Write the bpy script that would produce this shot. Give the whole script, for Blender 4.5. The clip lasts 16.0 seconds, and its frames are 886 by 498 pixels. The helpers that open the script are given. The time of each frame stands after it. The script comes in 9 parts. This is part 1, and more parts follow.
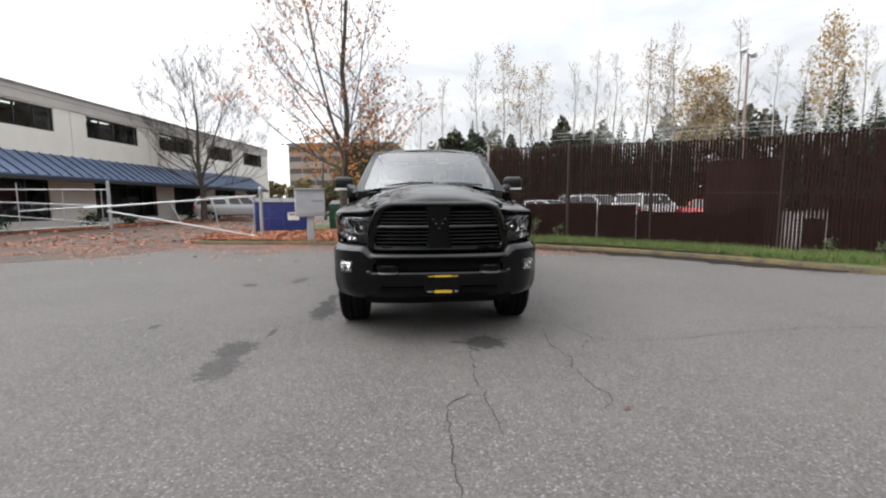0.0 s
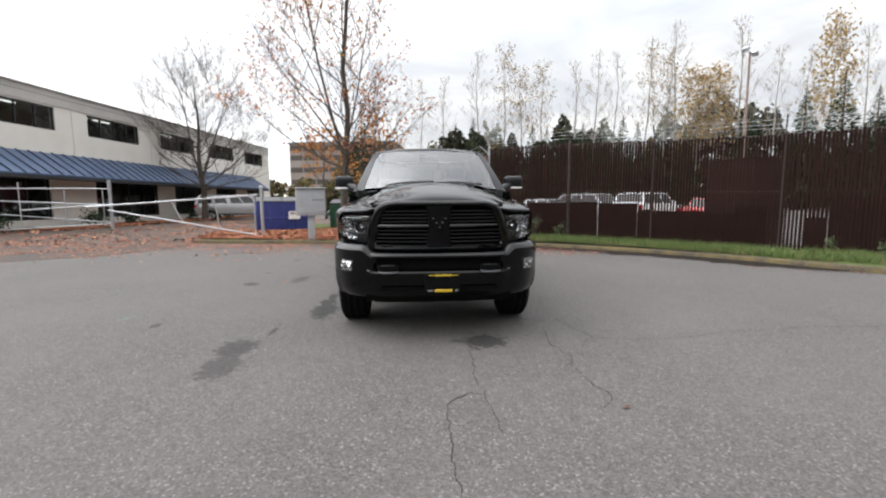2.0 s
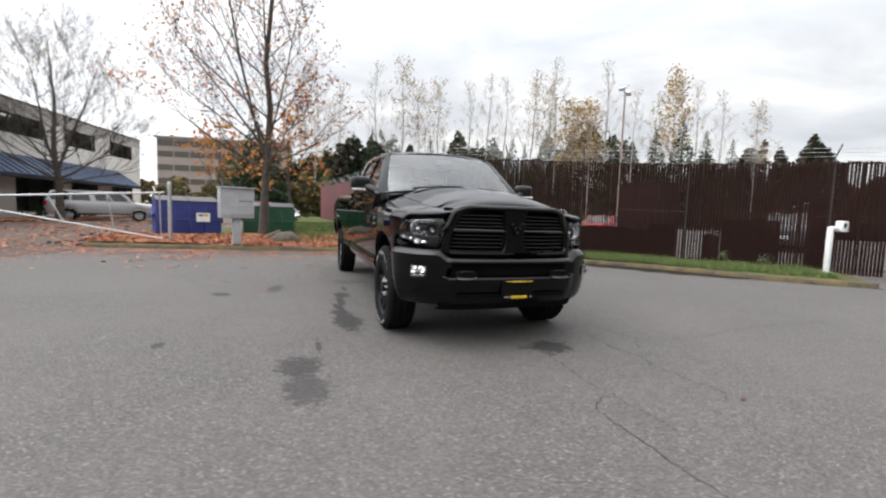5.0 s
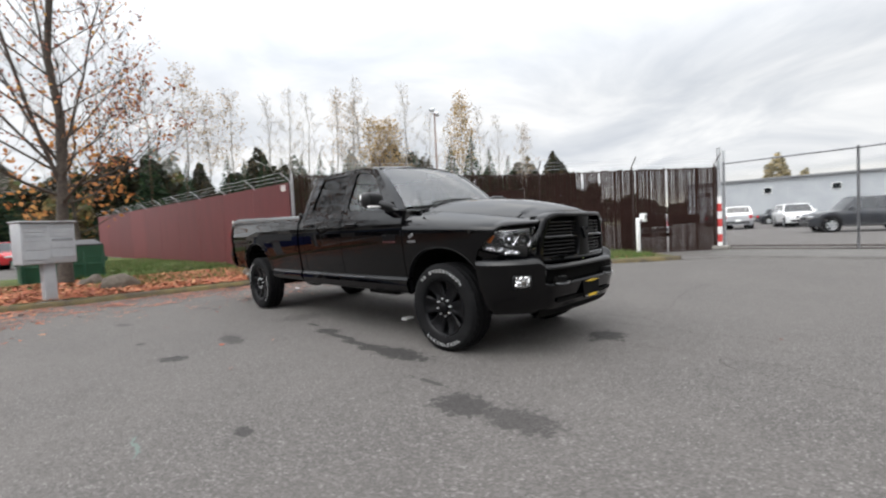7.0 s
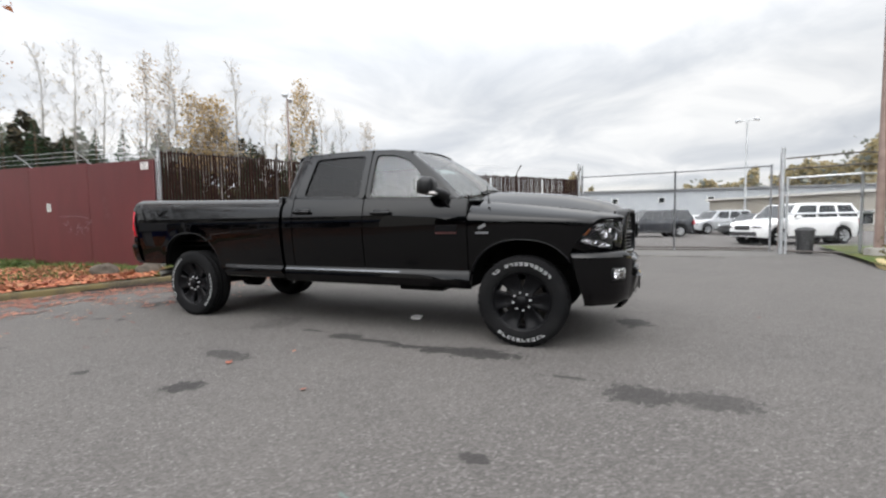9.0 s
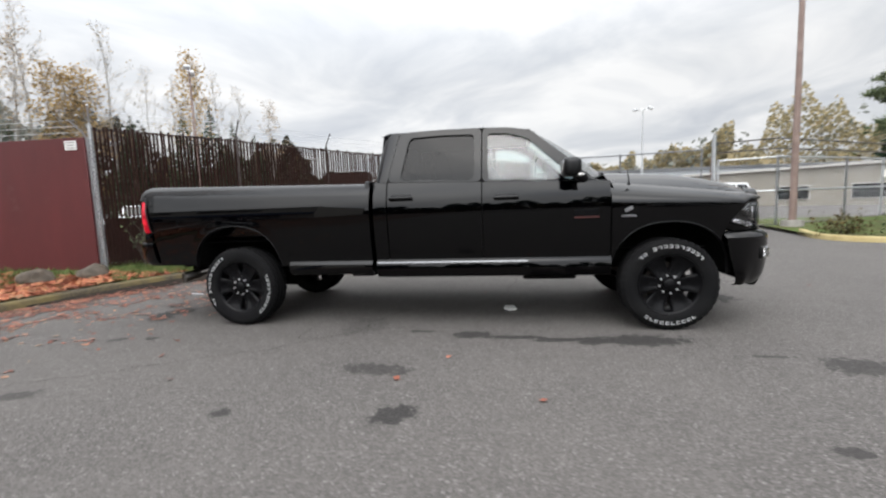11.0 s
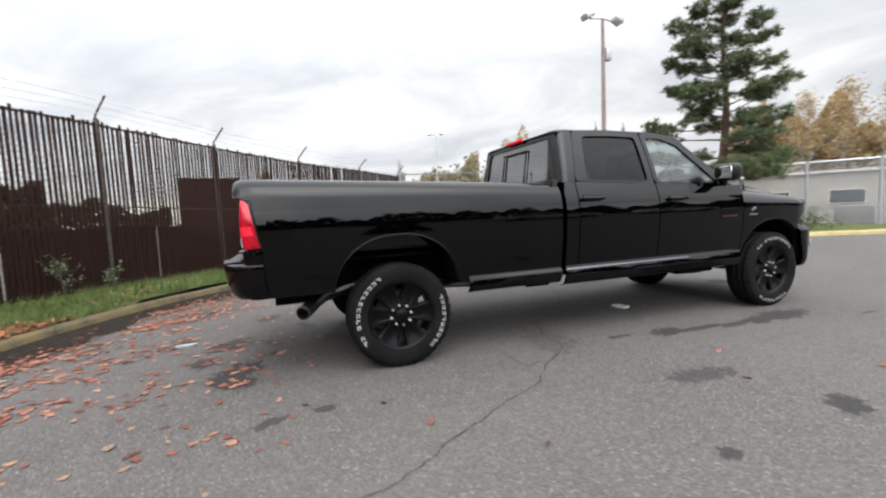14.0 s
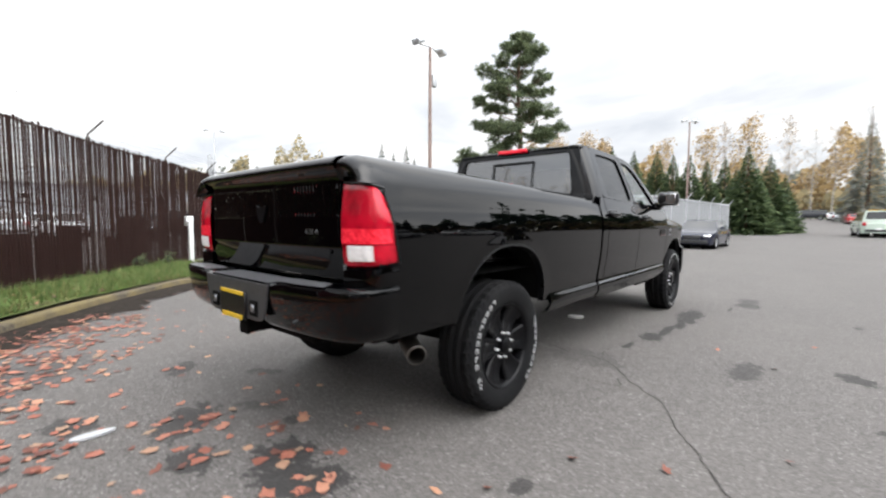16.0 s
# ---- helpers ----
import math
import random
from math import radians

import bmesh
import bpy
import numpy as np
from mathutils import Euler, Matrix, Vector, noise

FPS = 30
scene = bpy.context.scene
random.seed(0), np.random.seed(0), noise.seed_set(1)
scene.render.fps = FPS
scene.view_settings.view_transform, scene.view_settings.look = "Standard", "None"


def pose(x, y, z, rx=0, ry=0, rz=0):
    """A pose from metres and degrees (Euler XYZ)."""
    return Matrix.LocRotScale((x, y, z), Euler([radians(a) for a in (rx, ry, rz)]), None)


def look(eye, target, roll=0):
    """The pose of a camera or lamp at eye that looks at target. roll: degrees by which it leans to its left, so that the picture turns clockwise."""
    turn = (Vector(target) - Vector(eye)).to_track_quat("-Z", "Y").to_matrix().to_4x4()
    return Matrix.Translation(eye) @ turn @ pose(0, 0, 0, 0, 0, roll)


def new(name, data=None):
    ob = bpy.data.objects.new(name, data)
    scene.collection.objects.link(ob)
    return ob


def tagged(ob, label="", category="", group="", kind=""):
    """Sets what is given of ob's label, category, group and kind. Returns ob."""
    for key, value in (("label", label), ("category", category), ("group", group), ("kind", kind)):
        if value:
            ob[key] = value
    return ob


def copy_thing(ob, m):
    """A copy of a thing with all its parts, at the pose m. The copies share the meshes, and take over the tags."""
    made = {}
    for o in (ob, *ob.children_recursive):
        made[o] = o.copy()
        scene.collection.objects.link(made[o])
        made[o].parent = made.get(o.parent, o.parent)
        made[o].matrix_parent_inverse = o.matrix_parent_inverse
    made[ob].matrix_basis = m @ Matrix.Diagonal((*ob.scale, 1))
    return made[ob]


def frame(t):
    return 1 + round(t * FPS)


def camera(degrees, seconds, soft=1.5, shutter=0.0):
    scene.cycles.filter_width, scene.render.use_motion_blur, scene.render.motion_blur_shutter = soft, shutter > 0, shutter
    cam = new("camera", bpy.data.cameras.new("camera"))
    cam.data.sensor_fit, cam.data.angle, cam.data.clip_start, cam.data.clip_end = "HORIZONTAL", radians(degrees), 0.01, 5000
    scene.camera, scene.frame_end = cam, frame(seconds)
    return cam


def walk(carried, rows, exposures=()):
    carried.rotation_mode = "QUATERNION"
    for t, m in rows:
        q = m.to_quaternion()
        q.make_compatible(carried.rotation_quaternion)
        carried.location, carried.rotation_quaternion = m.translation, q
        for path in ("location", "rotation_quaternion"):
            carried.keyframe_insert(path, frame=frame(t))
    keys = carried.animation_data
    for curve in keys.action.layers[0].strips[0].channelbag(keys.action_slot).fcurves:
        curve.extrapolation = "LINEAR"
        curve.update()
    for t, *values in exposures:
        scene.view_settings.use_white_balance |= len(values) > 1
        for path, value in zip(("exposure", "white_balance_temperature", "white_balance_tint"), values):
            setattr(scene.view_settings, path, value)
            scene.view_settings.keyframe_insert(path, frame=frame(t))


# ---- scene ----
cam = camera(91.9, 16.0, soft=2.2, shutter=0.5)
PATH = [
    (0, (-0.199, -4.697, 1.25), (-0.049, -2.714, 1.038), -0.3),
    (0.5, (-0.194, -4.702, 1.247), (-0.055, -2.718, 1.036), -0.3),
    (1, (-0.197, -4.703, 1.25), (-0.056, -2.72, 1.032), -0.2),
    (1.5, (-0.197, -4.704, 1.248), (-0.056, -2.722, 1.025), -0.2),
    (2, (-0.194, -4.702, 1.252), (-0.048, -2.719, 1.035), -0.3),
    (2.5, (-0.182, -4.704, 1.247), (-0.039, -2.72, 1.046), -0.5),
    (3, (-0.187, -4.697, 1.242), (-0.061, -2.712, 1.032), -0.1),
    (3.5, (-0.298, -4.66, 1.215), (-0.083, -2.682, 1.011), 1.7),
    (4, (-0.723, -4.593, 1.185), (-0.268, -2.663, 0.923), -1.3),
    (4.2, (-0.904, -4.535, 1.171), (-0.443, -2.6, 0.959), 0.1),
    (6.3, (-3.142, -3.501, 1.193), (-2.005, -1.863, 1.043), -2.6),
    (6.5, (-3.301, -3.319, 1.187), (-2.079, -1.74, 1.062), -4.1),
    (7, (-3.745, -2.884, 1.169), (-2.334, -1.47, 1.074), -2.9),
    (7.5, (-4.075, -2.417, 1.168), (-2.551, -1.126, 1.077), -4.6),
    (8, (-4.418, -1.895, 1.153), (-2.757, -0.798, 0.965), -1.8),
    (8.5, (-4.609, -1.386, 1.169), (-2.867, -0.414, 1.023), -2.0),
    (9, (-4.77, -0.842, 1.158), (-2.927, -0.073, 1.034), -0.9),
    (9.2, (-4.828, -0.627, 1.185), (-2.973, 0.103, 1.026), -1.1),
    (11.3, (-5.014, 1.684, 1.221), (-3.033, 1.915, 1.073), -2.0),
    (11.5, (-5.008, 1.931, 1.21), (-3.015, 2.07, 1.107), -1.8),
    (12, (-4.964, 2.571, 1.219), (-2.967, 2.514, 1.12), -1.0),
    (12.5, (-4.884, 3.227, 1.227), (-2.902, 2.983, 1.111), -0.6),
    (13, (-4.722, 3.878, 1.239), (-2.751, 3.55, 1.138), -1.9),
    (13.5, (-4.519, 4.519, 1.236), (-2.589, 4.023, 1.072), -1.7),
    (14, (-4.207, 5.089, 1.231), (-2.328, 4.427, 1.059), -2.6),
    (14.5, (-3.826, 5.591, 1.237), (-2.072, 4.643, 1.075), -1.7),
    (15, (-3.39, 6.022, 1.215), (-1.804, 4.818, 1.029), 0.4),
    (15.5, (-2.91, 6.393, 1.208), (-1.478, 5.01, 1.022), 0.2),
    (16, (-2.386, 6.646, 1.226), (-1.083, 5.134, 1.095), 0.2),
]
walk(cam, [(t, look(eye, target, roll)) for t, eye, target, roll in PATH], [(0, 1.66), (7.0, 1.61), (9.0, 1.62), (12.0, 1.57), (14.5, 1.87), (16.0, 2.08)])

# ---- world and light: a bright overcast autumn day ----
world = bpy.data.worlds.new("overcast_sky")
scene.world = world
world.use_nodes = True
wn, wl = world.node_tree.nodes, world.node_tree.links
wn.clear()
w_out, w_bg = wn.new("ShaderNodeOutputWorld"), wn.new("ShaderNodeBackground")
sky = wn.new("ShaderNodeTexSky")
sky.sky_type, sky.sun_disc = "NISHITA", False
sky.sun_elevation, sky.sun_rotation = radians(62), radians(259)
sky.air_density, sky.dust_density = 1.0, 3.0
sky_dim = wn.new("ShaderNodeMix")
sky_dim.data_type, sky_dim.blend_type = "RGBA", "MULTIPLY"
sky_dim.inputs["Factor"].default_value = 1.0
sky_dim.inputs["B"].default_value = (0.10, 0.10, 0.10, 1)
wl.new(sky.outputs[0], sky_dim.inputs["A"])
w_co = wn.new("ShaderNodeTexCoord")
w_sep = wn.new("ShaderNodeSeparateXYZ")
wl.new(w_co.outputs["Generated"], w_sep.inputs[0])


def wmath(op, a, b):
    n = wn.new("ShaderNodeMath")
    n.operation = op
    for i, v in enumerate((a, b)):
        if isinstance(v, (int, float)):
            n.inputs[i].default_value = v
        else:
            wl.new(v, n.inputs[i])
    return n.outputs[0]


# the cloud deck is a flat layer: its pattern shrinks towards the horizon
deck = wmath("ADD", wmath("MAXIMUM", w_sep.outputs["Z"], 0.0), 0.16)
w_flat = wn.new("ShaderNodeCombineXYZ")
wl.new(wmath("DIVIDE", w_sep.outputs["X"], deck), w_flat.inputs[0])
wl.new(wmath("DIVIDE", w_sep.outputs["Y"], deck), w_flat.inputs[1])
w_noise = wn.new("ShaderNodeTexNoise")
w_noise.inputs["Scale"].default_value = 1.1
w_noise.inputs["Detail"].default_value = 7
w_noise.inputs["Roughness"].default_value = 0.55
w_noise.inputs["Distortion"].default_value = 0.6
wl.new(w_flat.outputs[0], w_noise.inputs["Vector"])
w_ramp = wn.new("ShaderNodeValToRGB")
w_ramp.color_ramp.elements[0].position, w_ramp.color_ramp.elements[0].color = 0.34, (0.72, 0.755, 0.81, 1)
w_ramp.color_ramp.elements[1].position, w_ramp.color_ramp.elements[1].color = 0.64, (1.12, 1.12, 1.12, 1)
mid = w_ramp.color_ramp.elements.new(0.47)
mid.color = (0.86, 0.885, 0.92, 1)
wl.new(w_noise.outputs["Fac"], w_ramp.inputs[0])
cover = wn.new("ShaderNodeMix")
cover.data_type = "RGBA"
cover.inputs["Factor"].default_value = 0.93
wl.new(sky_dim.outputs["Result"], cover.inputs["A"])
wl.new(w_ramp.outputs[0], cover.inputs["B"])
tone = wn.new("ShaderNodeValToRGB")
for el, (p, c) in zip((tone.color_ramp.elements[0], tone.color_ramp.elements[1], tone.color_ramp.elements.new(0.085)), ((0.025, (1.05, 1.0, 0.88, 1)), (0.34, (0.89, 1.0, 1.15, 1)), (0.085, (1.0, 1.0, 1.0, 1)))):
    el.position, el.color = p, c
wl.new(w_sep.outputs["Z"], tone.inputs[0])
tinted = wn.new("ShaderNodeMix")
tinted.data_type, tinted.blend_type = "RGBA", "MULTIPLY"
tinted.inputs["Factor"].default_value = 1.0
wl.new(cover.outputs["Result"], tinted.inputs["A"])
wl.new(tone.outputs[0], tinted.inputs["B"])
wl.new(tinted.outputs["Result"], w_bg.inputs["Color"])
# the cloud deck is far brighter overhead than at the horizon
lift = wmath("MULTIPLY", wmath("POWER", wmath("MAXIMUM", wmath("SUBTRACT", w_sep.outputs["Z"], 0.24), 0.0), 1.4), 1.45)
# and brighter towards the veiled sun in the west
west = wmath("ADD", 1.0, wmath("MULTIPLY", wmath("MAXIMUM", wmath("MULTIPLY", w_sep.outputs["X"], -1.0), 0.0), 2.1))
wl.new(wmath("MULTIPLY", west, wmath("MULTIPLY", wmath("ADD", wmath("MULTIPLY", w_sep.outputs["Y"], 0.12), 0.985), wmath("ADD", 0.312, lift))), w_bg.inputs["Strength"])
wl.new(w_bg.outputs[0], w_out.inputs["Surface"])

sun = new("sun", bpy.data.lights.new("sun", "SUN"))
sun.data.energy, sun.data.angle, sun.data.color = 0.09, radians(35), (1.0, 0.96, 0.90)
sun.matrix_world = look((0, 0, 60), (30, 6, 0))


# ---- materials ----
class Nodes:
    """A material under construction: a principled shader and short calls for what feeds it."""

    def __init__(self, name, color=(0.5, 0.5, 0.5), rough=0.6, metal=0.0, spec=0.5):
        self.mat = bpy.data.materials.new(name)
        self.mat.use_nodes = True
        self.n, self.l = self.mat.node_tree.nodes, self.mat.node_tree.links
        self.b = self.n["Principled BSDF"]
        self.b.inputs["Base Color"].default_value = (*color, 1)
        self.b.inputs["Roughness"].default_value = rough
        self.b.inputs["Metallic"].default_value = metal
        self.b.inputs["Specular IOR Level"].default_value = spec
        self.co = None

    def where(self):
        if not self.co:
            self.co = self.n.new("ShaderNodeTexCoord").outputs["Object"]
        return self.co

    def stretched(self, x, y, z):
        m = self.n.new("ShaderNodeMapping")
        m.inputs["Scale"].default_value = (x, y, z)
        self.l.new(self.where(), m.inputs["Vector"])
        return m.outputs[0]

    def noise(self, scale, detail=4, rough=0.55, vector=None):
        t = self.n.new("ShaderNodeTexNoise")
        t.inputs["Scale"].default_value, t.inputs["Detail"].default_value, t.inputs["Roughness"].default_value = scale, detail, rough
        self.l.new(vector or self.where(), t.inputs["Vector"])
        return t.outputs["Fac"]

    def voronoi(self, scale, out="Distance"):
        t = self.n.new("ShaderNodeTexVoronoi")
        t.inputs["Scale"].default_value = scale
        self.l.new(self.where(), t.inputs["Vector"])
        return t.outputs[out]

    def ramp(self, fac, stops):
        r = self.n.new("ShaderNodeValToRGB")
        e = r.color_ramp.elements
        while len(e) < len(stops):
            e.new(0.5)
        for el, (p, c) in zip(e, stops):
            el.position = p
            el.color = (*c, 1) if isinstance(c, tuple) else (c, c, c, 1)
        self.l.new(fac, r.inputs[0])
        return r.outputs[0]

    def mix(self, fac, a, b, mode="MIX"):
        m = self.n.new("ShaderNodeMix")
        m.data_type, m.blend_type = "RGBA", mode
        for sock, v in (("Factor", fac), ("A", a), ("B", b)):
            if isinstance(v, (int, float)):
                m.inputs[sock].default_value = v if sock == "Factor" else (v, v, v, 1)
            elif isinstance(v, tuple):
                m.inputs[sock].default_value = (*v, 1)
            else:
                self.l.new(v, m.inputs[sock])
        return m.outputs["Result"]

    def math(self, op, a, b=0.0, c=0.0, clamp=False):
        m = self.n.new("ShaderNodeMath")
        m.operation, m.use_clamp = op, clamp
        for i, v in enumerate((a, b, c)):
            if isinstance(v, (int, float)):
                m.inputs[i].default_value = v
            else:
                self.l.new(v, m.inputs[i])
        return m.outputs[0]

    def rand(self, island=False):
        if island:
            return self.n.new("ShaderNodeNewGeometry").outputs["Random Per Island"]
        return self.n.new("ShaderNodeObjectInfo").outputs["Random"]

    def color(self, sock):
        self.l.new(sock, self.b.inputs["Base Color"])
        return self

    def rough(self, sock):
        self.l.new(sock, self.b.inputs["Roughness"])
        return self

    def bump(self, sock, strength=0.3, dist=0.01):
        b = self.n.new("ShaderNodeBump")
        b.inputs["Strength"].default_value, b.inputs["Distance"].default_value = strength, dist
        self.l.new(sock, b.inputs["Height"])
        self.l.new(b.outputs[0], self.b.inputs["Normal"])
        return self


def speckled(name, lo, hi, scale=6.0, rough=0.7, metal=0.0, bump=0.15, dist=0.005, fine=60.0, spec=0.5):
    """A surface whose colour wanders between two values at two scales."""
    m = Nodes(name, lo, rough, metal, spec)
    a, b = m.noise(scale), m.noise(fine, 3)
    m.color(m.ramp(m.math("ADD", m.math("MULTIPLY", a, 0.65), m.math("MULTIPLY", b, 0.35)), [(0.32, lo), (0.68, hi)]))
    if bump:
        m.bump(b, bump, dist)
    return m.mat


def paint(name, color, flake=0.0, rough=0.16):
    m = Nodes(name, color, rough, flake)
    m.b.inputs["Coat Weight"].default_value = 0.5
    m.b.inputs["Coat Roughness"].default_value = 0.03
    m.b.inputs["Specular IOR Level"].default_value = 0.3
    d = m.noise(2.5, 5)
    m.color(m.mix(m.ramp(d, [(0.4, 0.0), (0.75, 0.10)]), color, (0.16, 0.15, 0.13)))
    m.bump(m.noise(90, 2), 0.015, 0.002)
    return m.mat


def pane_glass(name, tint, gloss=0.06):
    """Thin window glass: see-through with a fresnel gloss."""
    m = Nodes(name)
    m.n.remove(m.b)
    t, g, x, f = (m.n.new(k) for k in ("ShaderNodeBsdfTransparent", "ShaderNodeBsdfGlossy", "ShaderNodeMixShader", "ShaderNodeLayerWeight"))
    t.inputs["Color"].default_value = (*tint, 1)
    g.inputs["Roughness"].default_value = 0.01
    f.inputs["Blend"].default_value = 0.5
    f0 = gloss
    m.l.new(m.math("MULTIPLY_ADD", m.math("POWER", f.outputs["Facing"], 5.0), 1 - f0, f0), x.inputs[0])
    m.l.new(t.outputs[0], x.inputs[1])
    m.l.new(g.outputs[0], x.inputs[2])
    m.l.new(x.outputs[0], m.n["Material Output"].inputs["Surface"])
    return m.mat


def asphalt_material():
    m = Nodes("asphalt", rough=0.85, spec=0.35)
    agg = m.voronoi(95, "Color")
    grain = m.noise(130, 3, 0.7)
    mottle = m.noise(0.55, 6, 0.6)
    patch = m.noise(5.0, 4)
    sep = m.n.new("ShaderNodeSeparateColor")
    m.l.new(agg, sep.inputs[0])
    stone = m.ramp(sep.outputs[0], [(0.0, (0.046, 0.0425, 0.040)), (0.5, (0.080, 0.0737, 0.0695)), (0.92, (0.108, 0.0995, 0.094)), (1.0, (0.20, 0.188, 0.18))])
    c = m.mix(m.ramp(grain, [(0.36, 0.28), (0.62, 0.0)]), stone, (0.042, 0.0385, 0.035))
    c = m.mix(m.ramp(mottle, [(0.35, 0.0), (0.7, 0.35)]), c, (0.118, 0.108, 0.1005))
    c = m.mix(m.ramp(patch, [(0.52, 0.0), (0.8, 0.4)]), c, (0.060, 0.055, 0.050))
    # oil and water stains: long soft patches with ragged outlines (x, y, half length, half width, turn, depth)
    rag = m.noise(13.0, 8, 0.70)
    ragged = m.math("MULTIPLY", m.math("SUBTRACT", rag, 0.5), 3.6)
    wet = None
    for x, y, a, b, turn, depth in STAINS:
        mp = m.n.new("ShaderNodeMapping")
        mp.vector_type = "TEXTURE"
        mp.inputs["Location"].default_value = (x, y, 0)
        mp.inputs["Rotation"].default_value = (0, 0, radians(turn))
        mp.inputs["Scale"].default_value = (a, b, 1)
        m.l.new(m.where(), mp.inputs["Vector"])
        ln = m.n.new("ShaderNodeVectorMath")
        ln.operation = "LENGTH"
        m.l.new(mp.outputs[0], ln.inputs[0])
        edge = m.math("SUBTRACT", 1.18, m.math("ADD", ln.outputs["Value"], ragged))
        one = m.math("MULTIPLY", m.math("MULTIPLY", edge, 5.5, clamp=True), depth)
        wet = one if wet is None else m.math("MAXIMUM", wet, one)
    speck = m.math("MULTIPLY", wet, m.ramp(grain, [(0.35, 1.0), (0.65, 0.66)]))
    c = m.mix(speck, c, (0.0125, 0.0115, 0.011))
    m.color(c)
    m.rough(m.ramp(wet, [(0.0, 0.90), (1.0, 0.85)]))
    m.bump(m.math("ADD", sep.outputs[0], grain), 0.55, 0.004)
    return m.mat


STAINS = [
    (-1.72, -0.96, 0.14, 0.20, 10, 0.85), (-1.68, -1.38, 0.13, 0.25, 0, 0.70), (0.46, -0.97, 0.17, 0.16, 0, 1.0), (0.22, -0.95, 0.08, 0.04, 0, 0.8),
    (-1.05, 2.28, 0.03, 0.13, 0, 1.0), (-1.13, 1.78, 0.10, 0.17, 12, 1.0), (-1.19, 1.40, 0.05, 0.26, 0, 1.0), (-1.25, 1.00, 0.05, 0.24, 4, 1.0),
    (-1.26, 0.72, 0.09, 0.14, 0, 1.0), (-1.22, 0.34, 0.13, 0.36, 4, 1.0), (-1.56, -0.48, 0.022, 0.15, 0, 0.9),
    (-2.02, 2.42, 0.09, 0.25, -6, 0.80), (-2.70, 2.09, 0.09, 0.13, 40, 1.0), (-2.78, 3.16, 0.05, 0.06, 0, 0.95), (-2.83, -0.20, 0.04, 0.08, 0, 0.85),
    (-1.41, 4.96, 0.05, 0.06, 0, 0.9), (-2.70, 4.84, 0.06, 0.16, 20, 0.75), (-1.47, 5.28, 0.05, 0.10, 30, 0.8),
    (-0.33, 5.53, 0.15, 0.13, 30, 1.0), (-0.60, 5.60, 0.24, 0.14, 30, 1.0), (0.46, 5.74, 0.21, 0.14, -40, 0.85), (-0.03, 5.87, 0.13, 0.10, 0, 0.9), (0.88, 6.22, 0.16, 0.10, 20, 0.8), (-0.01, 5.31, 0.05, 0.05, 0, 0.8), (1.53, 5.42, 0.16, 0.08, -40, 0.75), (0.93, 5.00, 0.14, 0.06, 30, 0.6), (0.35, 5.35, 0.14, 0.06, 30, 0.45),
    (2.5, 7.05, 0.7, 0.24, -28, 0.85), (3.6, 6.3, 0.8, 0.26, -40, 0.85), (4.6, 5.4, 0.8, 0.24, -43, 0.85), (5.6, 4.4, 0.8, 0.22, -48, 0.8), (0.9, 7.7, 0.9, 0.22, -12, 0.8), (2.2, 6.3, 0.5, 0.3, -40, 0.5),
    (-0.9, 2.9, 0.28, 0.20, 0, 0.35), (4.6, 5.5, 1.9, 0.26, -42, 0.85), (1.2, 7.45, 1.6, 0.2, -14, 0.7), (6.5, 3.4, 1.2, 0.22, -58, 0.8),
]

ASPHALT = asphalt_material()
m = Nodes("old_drive_asphalt", rough=0.92, spec=0.25)
litter = m.ramp(m.noise(1.1, 7, 0.68), [(0.42, 0.0), (0.62, 0.85)])
m.color(m.mix(litter, m.ramp(m.noise(60, 4, 0.7), [(0.3, (0.036, 0.033, 0.030)), (0.7, (0.070, 0.064, 0.058))]), m.ramp(m.voronoi(22, "Color"), [(0.0, (0.045, 0.028, 0.02)), (0.6, (0.11, 0.058, 0.038)), (1.0, (0.17, 0.085, 0.055))]))).bump(m.noise(70, 4), 0.5, 0.006)
OLD_ASPHALT = m.mat
TAR = speckled("crack_filling", (0.016, 0.0152, 0.0144), (0.034, 0.032, 0.030), 20, 0.95, spec=0.1)
CONCRETE = speckled("weathered_concrete", (0.15, 0.142, 0.125), (0.25, 0.238, 0.215), 5, 0.9, bump=0.4)
m = Nodes("mossy_kerb_concrete", rough=0.92)
moss = m.noise(3.0, 5)
m.color(m.mix(m.ramp(moss, [(0.38, 0.0), (0.62, 0.8)]), m.ramp(m.noise(30, 4), [(0.3, (0.022, 0.017, 0.012)), (0.7, (0.085, 0.068, 0.042))]), (0.125, 0.095, 0.034))).bump(m.noise(40, 4), 0.5, 0.01)
KERB = m.mat
m = Nodes("lawn_soil", rough=0.95, spec=0.2)
m.color(m.mix(m.ramp(m.noise(1.1, 5), [(0.42, 0.0), (0.62, 1.0)]), m.ramp(m.noise(30, 5), [(0.3, (0.04, 0.066, 0.013)), (0.7, (0.085, 0.128, 0.03))]), m.ramp(m.noise(40, 4), [(0.3, (0.05, 0.045, 0.02)), (0.7, (0.11, 0.10, 0.04))]))).bump(m.noise(60, 5), 0.8, 0.03)
LAWN = m.mat
SCRAPE = speckled("pale_scrape", (0.13, 0.075, 0.075), (0.26, 0.19, 0.19), 9, 0.9)
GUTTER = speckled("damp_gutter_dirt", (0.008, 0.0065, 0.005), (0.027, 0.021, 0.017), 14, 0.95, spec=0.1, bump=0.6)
m = Nodes("leaf_mulch", rough=0.9, spec=0.2)
